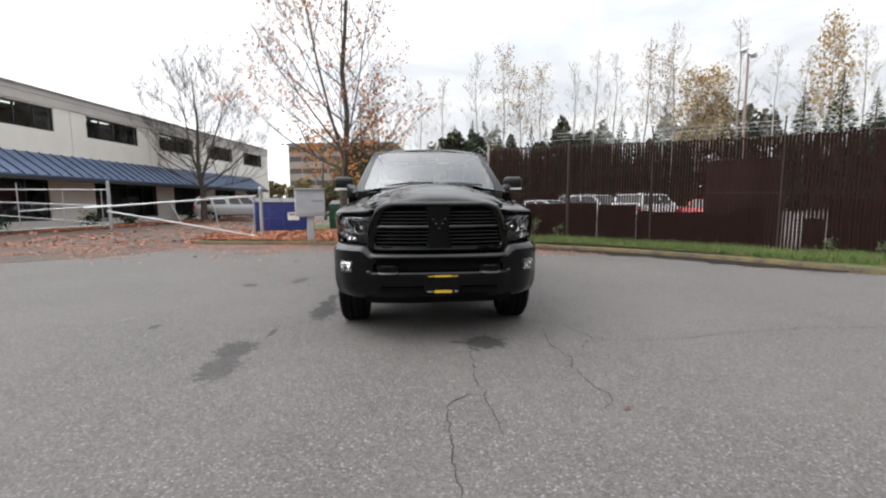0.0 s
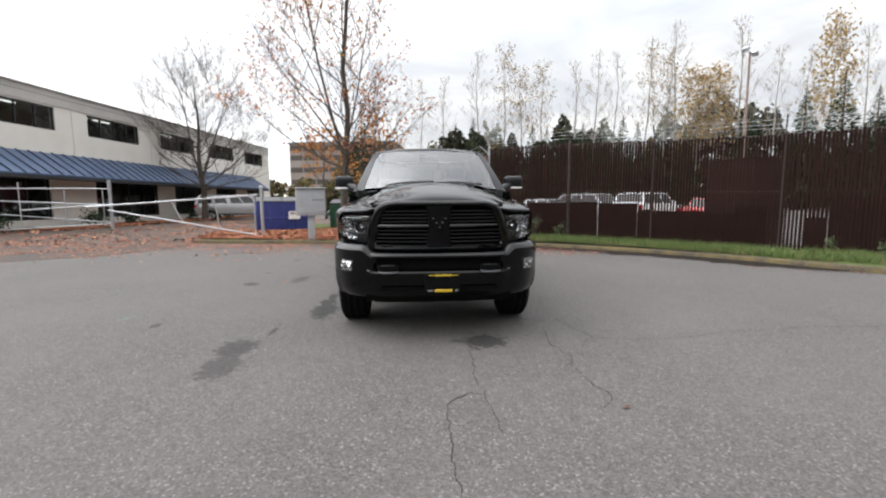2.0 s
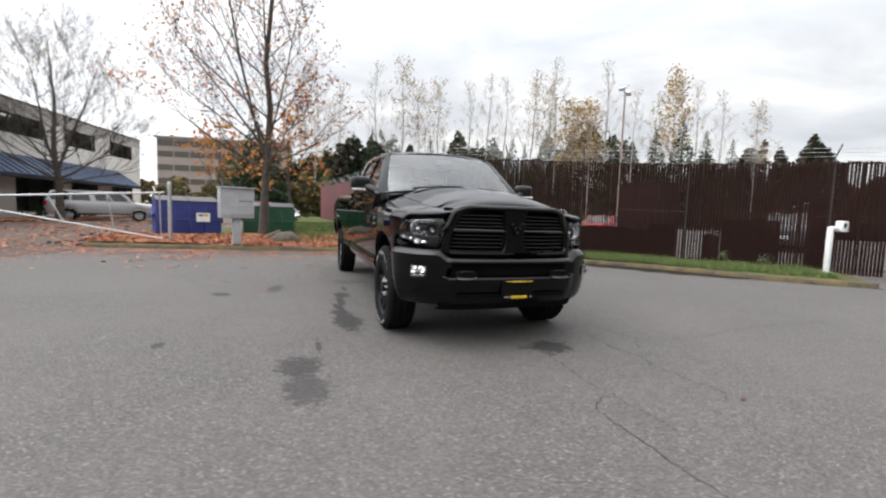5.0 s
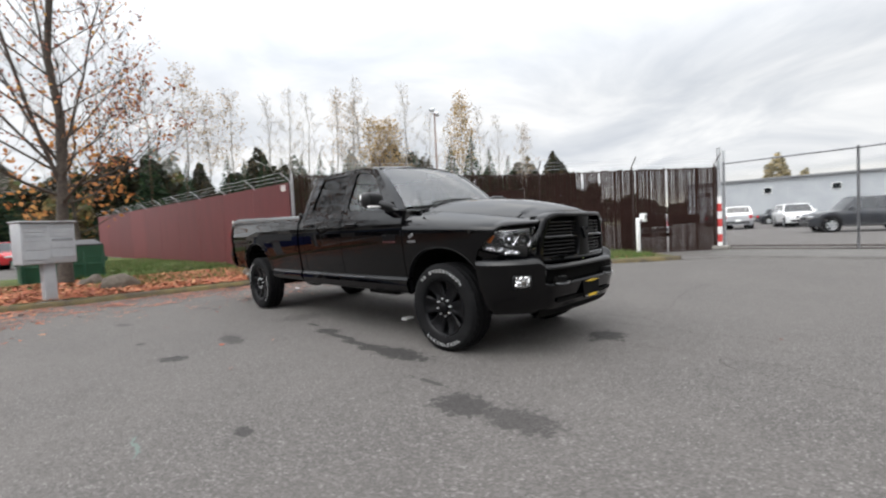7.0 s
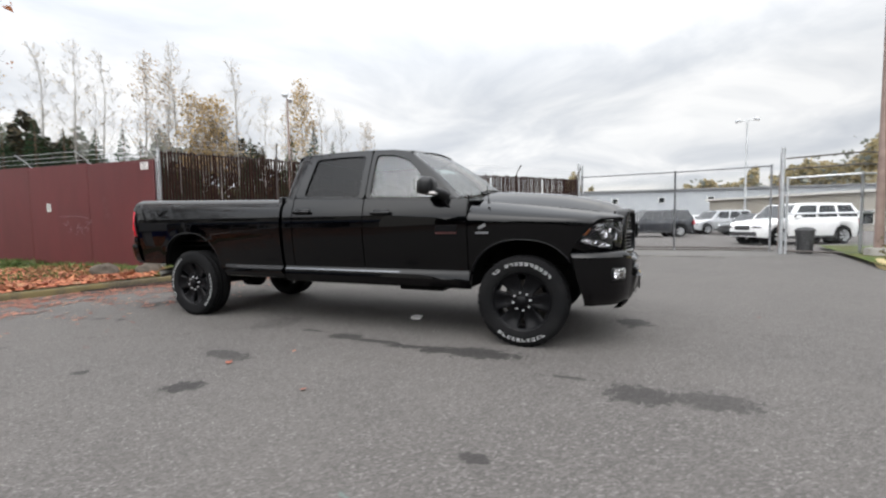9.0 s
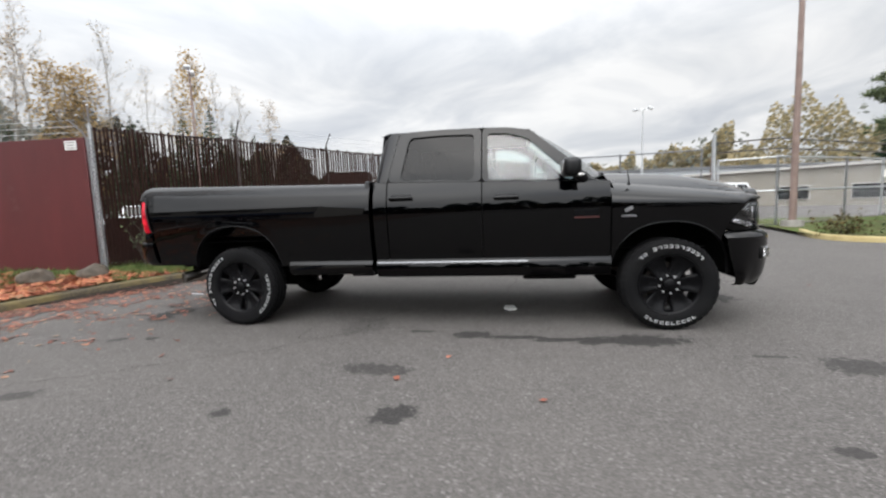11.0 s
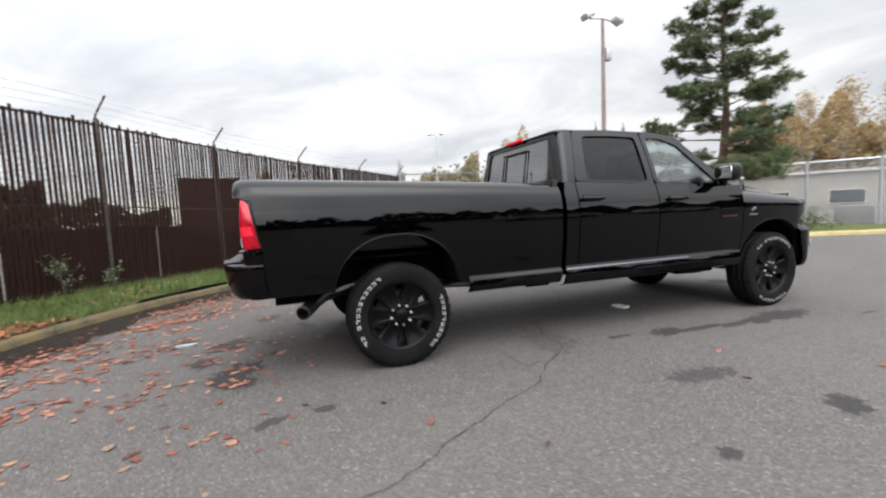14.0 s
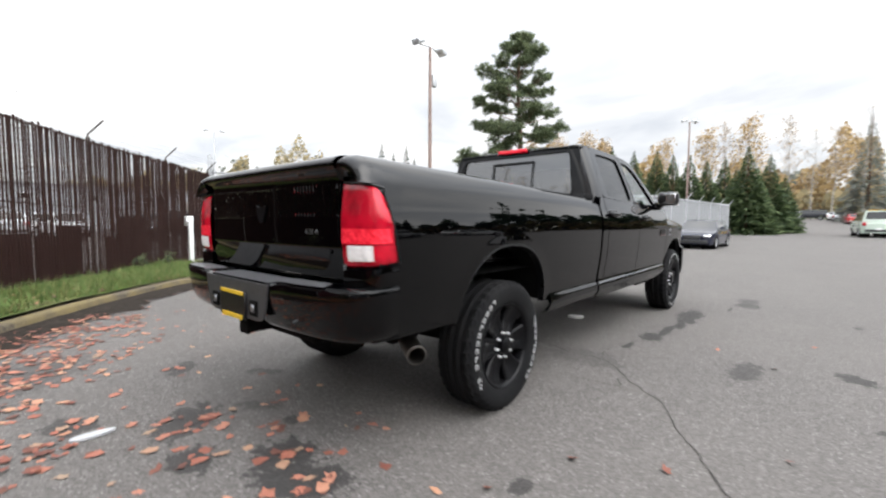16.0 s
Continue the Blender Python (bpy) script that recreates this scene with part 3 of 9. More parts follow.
fence_way = (FENCE_B - FENCE_A).normalized()
FENCE_LEN = (FENCE_B - FENCE_A).length
kerb_pts = smooth_line(KERB_LINE, 0.2)


def kerb_run(pts, name, mat, label, height=0.11, width=0.16):
    g = Geo()
    rows = []
    for i, p in enumerate(pts):
        d = (pts[min(i + 1, len(pts) - 1)] - pts[max(i - 1, 0)]).normalized()
        side = Vector((-d.y, d.x, 0))
        wob = 0.008 * noise.noise(p * 1.7)
        prof = [(0, -0.05), (0.012, height - 0.035), (0.045, height + wob), (width - 0.02, height + wob), (width, height - 0.02), (width, -0.05)]
        rows.append([p + side * (o + 0.01 * noise.noise(p * 3.1 + Vector((0, 0, o)))) + Vector((0, 0, z)) for o, z in prof])
    g.grid(rows)
    return structure(name, g, mat, label, 60)


kerb_run(kerb_pts, "kerb_1", KERB, "mossy worn concrete kerb along the grass verge")


def ground_height(p):
    """The verge rises a little from the kerb towards the fence."""
    rise = 0.09 + 0.10 * min(1.0, max(0.0, (p.y - 8.6) / 3.0)) if p.x < 3 else 0.09 + 0.07 * min(1.0, max(0.0, (9.0 - p.x) / 5))
    return rise + 0.018 * noise.noise(Vector((p.x * 0.9, p.y * 0.9, 0)))


# the verge: strips from the kerb back to the fence line and the burgundy wall
back = []
for p in kerb_pts:
    if p.x < 1.9:
        back.append(Vector((p.x * 0.75 + 0.9 if p.x > -4 else p.x, 17.5, 0)))
    else:
        s = max(0.0, min(FENCE_LEN, (p - FENCE_A).dot(fence_way) + 0.3))
        back.append(FENCE_A + fence_way * s + Vector((0.45, 0.55, 0)))
rows = []
for p, q in zip(kerb_pts, back):
    d = Vector((q.x - p.x, q.y - p.y, 0))
    rows.append([(lambda c: (c.x, c.y, ground_height(c)))(p + d.normalized() * 0.13 + (d - d.normalized() * 0.13) * t) for t in (0, 0.06, 0.14, 0.24, 0.36, 0.5, 0.65, 0.82, 1)])
structure("verge", Geo().grid(rows), LAWN, "grass verge strewn with fallen leaves behind the kerb", 60)
structure("lawn", Geo().grid([[(lerp(-3.0, lerp(2.3, 0.2, (y - 10) / 23), t), y, 0.2 + 0.012 * (y - 10) + 0.02 * math.sin(y * 2 + t * 5)) for t in steps(0, 1, 7)] for y in steps(14, 34, 12)]), LAWN, "green lawn along the burgundy wall", 60)
# drive of the neighbouring office, with drifts of leaves on its beds
structure("planting_bed", Geo().grid([[(x, y, 0.10 + 0.04 * noise.noise(Vector((x * 0.5, y * 0.5, 1)))) for x in (lerp(-19.0 + 0.128 * (y - 18), -16.4 + 0.128 * (y - 18), t) for t in steps(0, 1, 6))] for y in steps(17, 46, 14)]), MULCH, "bed of brown mulch and fallen leaves before the office", 60)

DRIVE = [(-60, 6.2), (-9.2, 5.2), (-7.6, 6.2), (-6.9, 7.6), (-6.7, 9.3), (-7.2, 10.6), (-7.6, 14.0), (-9.0, 30.0), (-60, 30.0)]
structure("drive", Geo().prism([(x, y) for x, y in DRIVE], -0.04, 0.005), OLD_ASPHALT, "dark leaf-stained asphalt drive of the office", 0)
# cracks in the asphalt


def crack(pts, width):
    """A wandering crack: a thin ribbon lying on the asphalt."""
    line = smooth_line(pts, 0.025)
    g, rows = Geo(), []
    for i, p in enumerate(line):
        d = (line[min(i + 1, len(line) - 1)] - line[max(i - 1, 0)]).normalized()
        side = Vector((-d.y, d.x, 0))
        w = width * (0.22 + 0.9 * abs(noise.noise(p * 4.0)) + 0.6 * abs(noise.noise(p * 17.0)))
        off = 0.035 * noise.noise(p * 2.6) + 0.026 * noise.noise(p * 9.0) + 0.012 * noise.noise(p * 27.0)
        rows.append([p + side * (off - w) + Vector((0, 0, 0.004)), p + side * (off + w) + Vector((0, 0, 0.004))])
    ob = structure("crack", g.grid(rows), TAR, "crack in the asphalt", 0)
    return ob


CRACKS = [
    ([(0.03, -3.6), (0.01, -3.0), (0.0, -2.66), (0.0, -2.31), (0.03, -2.14), (0.19, -2.01), (0.27, -2.04), (0.27, -1.55), (0.33, -0.9)], 0.0061),
    ([(0.27, -2.04), (0.28, -2.31), (0.27, -2.52)], 0.0043),
    ([(0.98, -0.30), (1.03, -0.36), (1.20, -0.37), (1.34, -0.43), (1.38, -0.62), (1.48, -0.94)], 0.0058),
    ([(1.34, -0.43), (1.36, -0.28)], 0.0043),
    ([(1.48, -0.94), (1.38, -1.06), (1.25, -1.19)], 0.0050),
    ([(1.11, -0.57), (1.07, -0.80), (1.03, -1.09), (1.06, -1.3), (1.05, -1.5), (1.0, -1.62), (1.03, -1.78), (1.03, -1.95), (1.07, -2.11), (0.96, -2.29)], 0.0054),
    ([(1.03, -1.55), (0.96, -1.60)], 0.0043),
    ([(1.48, -0.94), (1.71, -1.03), (2.24, -1.04), (2.69, -0.95), (3.59, -0.85), (4.45, -0.89), (5.6, -1.0)], 0.0043),
    ([(-0.30, 2.70), (-0.77, 2.86), (-1.01, 2.88), (-1.13, 2.97), (-1.34, 3.21), (-1.52, 3.42), (-1.66, 3.52), (-1.84, 3.87), (-2.0, 4.16), (-2.13, 4.40), (-2.34, 4.68), (-2.6, 5.2)], 0.0065),
    ([(-1.0, 2.87), (-0.96, 2.6), (-0.99, 2.29)], 0.0043),
    ([(-1.34, 3.21), (-1.28, 3.30), (-1.30, 3.42), (-0.9, 3.45)], 0.0043),
    ([(-0.3, 2.7), (0.3, 2.0), (1.4, 1.4), (2.6, 1.5)], 0.0036),
]
for pts, w in CRACKS:
    crack(pts, w)


# ---- slatted chain-link fence ----
def base_z(s):
    return table(s, [(0, 0.19), (7, 0.13), (FENCE_LEN, 0.02)])


def top_z(s):
    return table(s, [(0, 3.06), (3.0, 3.0), (5.2, 2.86), (8.0, 2.80), (FENCE_LEN, 2.80)])


def on_fence(s, off=0.0, z=0.0):
    n = Vector((-fence_way.y, fence_way.x, 0))
    return FENCE_A + fence_way * s + n * off + Vector((0, 0, z))


fence_turn = Matrix.Rotation(math.atan2(fence_way.y, fence_way.x), 3, "Z")
fence = thing("slatted_fence", Matrix.Identity(4), "tall chain-link fence with weathered brown privacy slats", "fence")
POSTS = [0.05, 2.80, 5.10, 7.85, 11.0, 13.9]
for s in POSTS:
    p0 = on_fence(s, 0.03)
    g = Geo().tube([p0 + Vector((0, 0, -0.1)), p0 + Vector((0, 0, top_z(s) + 0.03))], 0.04, 10)
    g.tube([p0 + Vector((0, 0, top_z(s))), p0 + Vector((0, 0, top_z(s) + 0.08)), on_fence(s, -0.26, top_z(s) + 0.36)], 0.018, 6)
    part("post", g, DARK_STEEL if s > 0.1 else GALV, fence)
for zf, r in ((0.978, 0.024), (0.5, 0.016), (0.03, 0.016)):
    part("rail", Geo().tube([on_fence(s, 0.03, lerp(base_z(s), top_z(s), zf)) for s in steps(0, FENCE_LEN, 8)], r, 6), DARK_STEEL, fence)
for k in range(3):
    part("barbed_wire", Geo().tube([on_fence(s, -0.07 * (k + 1) - 0.03, top_z(s) + 0.09 * (k + 1) + 0.01 * math.sin(s * 3 + k)) for s in steps(0, FENCE_LEN, 40)], 0.0035, 4), GALV, fence)
# wire mesh: two families of straight strands
g = Geo()
for lean in (-1, 1):
    s = -2.6
    while s < FENCE_LEN + 2.6:
        a, b, z0, z1 = s, s + lean * 2.6, 0.12, 2.80
        t0 = max(0.0, min(1.0, ((0 if b > a else FENCE_LEN) - a) / (b - a))) if not 0 <= a <= FENCE_LEN else 0.0
        t1 = max(0.0, min(1.0, ((FENCE_LEN if b > a else 0) - a) / (b - a))) if not 0 <= b <= FENCE_LEN else 1.0
        if t1 - t0 > 0.02:
            g.tube([on_fence(lerp(a, b, t), 0.015 * lean - 0.035, lerp(z0, z1, t)) for t in (t0, t1)], 0.0030, 3, False)
        s += 0.085
tagged(part("wire_mesh", g, BOARD, fence, "brown coated wire mesh", 0), kind="stuff")

# boards of uneven height behind the slats close its lower part (start, end, low, high)
BOARDS = [
    (0.10, 1.38, 0.16, 1.20), (1.40, 2.80, 0.16, 1.22), (2.81, 3.66, 0.15, 1.24), (3.68, 4.74, 0.14, 1.19), (4.76, 5.10, 0.14, 1.02), (5.11, 6.40, 0.13, 0.99), (6.42, 6.96, 0.13, 0.93),
    (6.98, 7.60, 0.12, 1.12), (8.30, 8.71, 0.11, 0.86), (8.72, 9.30, 0.11, 1.30), (9.31, 10.02, 0.1, 1.30), (10.60, 10.94, 0.1, 1.86), (11.06, 12.2, 0.86, 1.30), (12.22, 13.4, 0.92, 1.24),
]
for a, b, z0, z1 in BOARDS:
    c = on_fence((a + b) / 2, 0.075, (z0 + z1) / 2)
    part("board", Geo().rbox(c, (b - a - 0.01, 0.018, z1 - z0), 0.003, 1, fence_turn), BOARD, fence)
# ---- burgundy wall of painted sheets ----
wall = tagged(new("wall_burgundy"), "tall burgundy painted sheet wall with scuffs and wire arms", kind="structure")
wall_way = (WALL_END - FENCE_A).normalized()
wall_len = (WALL_END - FENCE_A).length
wall_turn = Matrix.Rotation(math.atan2(wall_way.y, wall_way.x), 3, "Z")
n_sheet = 10
for i in range(n_sheet):
    s = (i + 0.5) * wall_len / n_sheet
    z0 = 0.12 + 0.016 * s
    z1 = lerp(2.82, 3.05, s / wall_len)
    c = FENCE_A + wall_way * (s + 0.06) + Vector((0, 0, (z0 + z1) / 2))
    g = Geo().rbox(c, (wall_len / n_sheet - 0.012, 0.045, z1 - z0), 0.006, 1, wall_turn)
    part("wall_sheet", g, BURGUNDY, wall)
    q = FENCE_A + wall_way * (i * wall_len / n_sheet + 0.1) + Vector((0.06, 0, z1))
    part("wire_arm", Geo().tube([q, q + Vector((-0.05, 0, 0.1)), q + Vector((-0.32, 0, 0.30))], 0.018, 5), GALV, wall)
    part("wall_post", Geo().tube([q + Vector((0.02, 0, -2.7)), q + Vector((0.02, 0, 0.02))], 0.035, 6), GALV, wall)
for k in range(3):
    part("wall_wire", Geo().tube([FENCE_A + wall_way * s + Vector((-0.08 * k - 0.06, 0, 2.92 + 0.1 * k + 0.007 * s)) for s in steps(0, wall_len, 24)], 0.006, 4), GALV, wall)


def notice(at, w, h, mm, label, lines):
    """A small white notice with bars for its writing."""
    t = thing("notice", Matrix.Translation(at) @ mm, label, "sign")
    part("plate", Geo().rbox((0, 0, 0), (w, 0.008, h), 0.004, 1), WHITE_PAINT, t)
    g = Geo()
    for k in range(lines):
        g.box((0, -0.006, h * (0.32 - 0.6 * k / max(1, lines - 1))), (w * (0.7 - 0.12 * (k % 2)), 0.004, h * 0.09))
    part("printed_bars", g, GREY_DARK, t)
    return t


face_wall = wall_turn.to_4x4() @ Matrix.Rotation(radians(180), 4, "Z")
n_wall = Vector((-wall_way.y, wall_way.x, 0))
notice(FENCE_A + wall_way * 3.95 + n_wall * 0.035 + Vector((0, 0, 1.73)), 0.16, 0.22, face_wall, "small weathered white notice on the burgundy wall", 4)
notice(FENCE_A + wall_way * 0.35 + n_wall * 0.035 + Vector((0, 0, 2.68)), 0.26, 0.18, face_wall, "small white notice at the top of the wall", 3)
# a smudge of green chalk on the asphalt
way = smooth_line([(-3.31, 0.27), (-3.335, 0.20), (-3.325, 0.10), (-3.345, 0.0), (-3.37, -0.04)], 0.012)
structure("chalk_mark", Geo().grid([[(p.x + o * (0.011 + 0.016 * noise.noise(p * 30 + Vector((0, 0, o)))), p.y + 0.4 * o * 0.02, 0.004) for o in (-1, 1)] for p in way]), CHALK, "faint green chalk smudge on the asphalt", 0)
# pale scrapes on the wall: one long stroke and a patch of short ones
rng = random.Random(77)
STROKES = [[(3.55, 1.47), (3.1, 1.48), (2.7, 1.46), (2.45, 1.40)]]
for k in range(15):
    sx, sz = rng.uniform(2.35, 3.4), rng.uniform(1.02, 1.30)
    STROKES.append([(sx + rng.uniform(-0.09, 0.09), sz + rng.uniform(-0.08, 0.08)) for _ in range(3)])
for line in STROKES:
    part("scrape", Geo().tube(smooth_line([(FENCE_A + wall_way * s + n_wall * 0.024 + Vector((0, 0, z))) for s, z in line], 0.06), 0.0065, 4), SCRAPE, wall)


# ---- the black crew-cab pickup ----
def plan(y):
    """How far the flanks reach out along the length (1 = full width)."""
    if y < -0.4:
        return table(y, [(-0.88, 0.60), (-0.85, 0.68), (-0.81, 0.755), (-0.76, 0.815), (-0.68, 0.885), (-0.58, 0.935), (-0.48, 0.967), (-0.40, 0.982)])
    return table(y, [(-0.40, 0.982), (-0.1, 0.995), (0.2, 1.0), (5.0, 1.0), (5.25, 0.998), (5.34, 0.993), (5.40, 0.982)])


FLANK = [(0.46, 0.908), (0.60, 0.938), (0.64, 0.946), (0.75, 0.963), (0.84, 0.976), (0.92, 0.986), (1.00, 0.993), (1.08, 0.998), (1.14, 1.0), (1.17, 1.0), (1.20, 0.9985), (1.23, 0.9955), (1.26, 0.991), (1.28, 0.9870), (1.30, 0.9820), (1.36, 0.962), (1.42, 0.941), (1.46, 0.925)]


def flank(y, z):
    return table(z, FLANK) * plan(y)


def belt(y):
    return 1.36 + 0.035 * y


HOOD_EDGE = [(-0.88, 1.205), (-0.7, 1.232), (-0.3, 1.282), (0.1, 1.328), (0.5, 1.372)]
ARCH_F, ARCH_R = (0.0, 0.51, 0.47), (4.30, 0.515, 0.545)


def arch(y, low, a):
    yc, r, zc = a
    d = abs(y - yc)
    return max(low, zc + 1.02 * (max(0.0, r ** 2.3 - d ** 2.3)) ** (1 / 2.3)) if d < r else low


def strip(rows, inward, s):
    """A panel from rows along y, each a list of (x, y, z) on the flank, with returned edges."""
    rows = [[(s * x, y, z) for x, y, z in row] for row in rows]
    g = Geo()
    full = []
    for row in rows:
        first = row[0]
        full.append([(first[0] - s * inward, first[1], first[2] + 0.004)] + row)
    e0 = [(x - s * inward, y, z) for x, y, z in full[0]]
    e1 = [(x - s * inward, y, z) for x, y, z in full[-1]]
    return g.grid([e0] + full + [e1])


def side_panel(y0, y1, low, high, s, ny=14, nz=16, arches=()):
    rows = []
    ys = steps(y0, y1, ny)
    for a in arches:
        ys += [a[0] + k * a[1] * 0.999 for k in (-1, -0.995, -0.985, -0.96, 0.96, 0.985, 0.995, 1) if y0 < a[0] + k * a[1] < y1]
    for y in sorted(ys):
        zl = low(y)
        for a in arches:
            zl = arch(y, zl, a)
        zh = high(y)
        rows.append([(flank(y, z), y, z) for z in steps(zl, zh, nz)])
    return strip(rows, 0.05, s)


def glasshouse(y, z):
    """Half width of the cab above the belt."""
    u = max(0.0, (z - belt(y)) / 0.50)
    return lerp(0.932, 0.715, u ** 1.12)


def loop_of(corners, n=10):
    """Points round a window outline given by its corners, corners slightly rounded."""
    out = []
    k = len(corners)
    for i in range(k):
        a, b, c = corners[i - 1], corners[i], corners[(i + 1) % k]
        b = Vector(b)
        pa, pc = Vector(a) - b, Vector(c) - b
        ra, rc = min(0.05, pa.length / 3), min(0.05, pc.length / 3)
        p0, p2 = b + pa.normalized() * ra, b + pc.normalized() * rc
        for t in steps(0, 1, 5):
            out.append(p0 * (1 - t) ** 2 + b * 2 * t * (1 - t) + p2 * t * t)
        nxt = Vector(c) + (b - Vector(c)).normalized() * min(0.05, pc.length / 3)
        for t in steps(0, 1, n)[1:-1]:
            out.append(p2.lerp(nxt, t))
    return out


def frame_ring(outer, inner, s, depth=0.03):
    lo, li = loop_of(outer), loop_of(inner)
    def on(p, off=0.0):
        return (s * (glasshouse(p.x, p.y) - off), p.x, p.y)
    mid_loop = [a.lerp(b, 0.5) for a, b in zip(lo, li)]
    g = Geo()
    rows = [[on(p, depth) for p in lo], [on(p) for p in lo], [on(p) for p in mid_loop], [on(p) for p in li], [on(p, depth) for p in li]]
    g.grid(rows, True)
    return g


def window_sheet(inner, s, off=0.018):
    li = loop_of(inner)
    c = sum(li, Vector((0, 0))) / len(li)
    rings = []
    for k in (1.0, 0.75, 0.5, 0.25, 0.02):
        rings.append([(s * (glasshouse(q.x, q.y) - off), q.x, q.y) for q in (c + (p - c) * k for p in li)])
    return Geo().grid(rings, True)


def wheel(name, x, y, s, parent, spin=0):
    """Wheel with a lettered tyre, six-spoke black rim and eight nuts, facing +x for s=1."""
    R, Z = 0.42, 0.42
    axle = Matrix.Translation((x, y, Z)) @ Matrix.Rotation(radians(90 * s), 4, "Y")
    hub = new(name)
    hub.parent = parent
    prof = [(0.262, -0.105), (0.275, -0.118), (0.30, -0.128), (0.35, -0.137), (0.385, -0.133), (0.402, -0.122), (0.412, -0.110)]
    tread = []
    for k, h in enumerate(steps(-0.108, 0.108, 14)):
        tread.append((R - (0.012 if k in (3, 6, 7, 10) else 0.0), h))
    prof = prof + tread + [(r, -h) for r, h in reversed(prof)]
    g, n = Geo(), 120
    rows = []
    for j in range(n):
        q = 2 * math.pi * j / n
        row = []
        for k, (r, h) in enumerate(prof):
            lug = abs(h) > 0.07 and r > 0.40
            rr = r - (0.011 if lug and (j + (k % 2)) % 3 == 0 else 0.0)
            row.append(axle @ Vector((rr * math.cos(q), rr * math.sin(q), h)))
        rows.append(row)
    rows.append(rows[0])
    g.grid(rows)
    tyre = part("tyre", g, RUBBER, hub, "all-terrain tyre with raised white lettering", 35)
    # worn white lettering: two arcs of small blocks
    g = Geo()
    for start, count in ((36, 13), (228, 10)):
        for k in range(count):
            if count == 13 and k == 10:
                continue
            a0 = radians(start + spin + k * 7.6)
            hw = radians(2.7)
            for r0, r1, skip in ((0.338, 0.346, 0), (0.358, 0.366, 0), (0.338, 0.366, 1)):
                aa, bb = (a0 - hw, a0 + hw) if not skip else (a0 - hw, a0 - hw * 0.35)
                if (k * 7 + count) % 4 == 1 and not skip and r0 < 0.34:
                    continue
                pts = [axle @ Vector((r * math.cos(a), r * math.sin(a), lerp(0.1365, 0.1375, 0.5))) for r, a in ((r0, aa), (r1, aa), (r1, bb), (r0, bb))]
                g.add(pts, [(0, 1, 2, 3)])
    tagged(part("lettering", g, TYRE_LETTER, tyre, "worn white raised lettering"), kind="stuff")
    # rim barrel and dish
    rim = part("rim", Geo().revolve([(0.272, -0.11), (0.258, -0.10), (0.248, -0.02), (0.246, 0.06), (0.250, 0.10), (0.262, 0.118), (0.272, 0.122), (0.276, 0.112), (0.262, 0.104)], axle, 64), WHEEL_BLACK, hub, "gloss black alloy rim", 50)
    g = Geo()
    for k in range(6):
        a = radians(60 * k + 30)
        rot = axle @ Matrix.Rotation(a, 4, "Z")
        rows = []
        for t in steps(0, 1, 9):
            r = lerp(0.07, 0.258, t)
            w = table(t, [(0, 0.050), (0.25, 0.060), (0.5, 0.070), (0.75, 0.084), (0.9, 0.102), (1.0, 0.120)])
            h = 0.096 + 0.018 * t - 0.022 * math.sin(math.pi * t)
            rows.append([rot @ Vector((r * k, c, hh)) for k, c, hh in ((0.99, -w, h - 0.06), (1, -w, h - 0.008), (1, -w * 0.88, h), (1, -w * 0.50, h - 0.001), (1, -w * 0.40, h - 0.005), (1, w * 0.40, h - 0.005), (1, w * 0.50, h - 0.001), (1, w * 0.88, h), (1, w, h - 0.008), (0.99, w, h - 0.06))])
        g.grid(rows)
    part("spokes", g, WHEEL_BLACK, rim, "", 30)
    part("centre_cap", Geo().revolve([(0.0, 0.128), (0.04, 0.126), (0.052, 0.118), (0.056, 0.09), (0.085, 0.086), (0.11, 0.078), (0.112, 0.02)], axle, 32), WHEEL_BLACK, rim, "", 40)
    for k in range(8):
        a = radians(45 * k + 10)
        m2 = axle @ Matrix.Translation((0.082 * math.cos(a), 0.082 * math.sin(a), 0.084))
        part("lug_nut", Geo().revolve([(0.0, 0.030), (0.006, 0.029), (0.0095, 0.022), (0.0105, 0.0)], m2, 6), NUT_STEEL, rim)
    part("brake_disc", Geo().revolve([(0.05, -0.01), (0.19, -0.01), (0.19, -0.035), (0.05, -0.035)], axle, 40), DARK_STEEL, hub)
    return hub


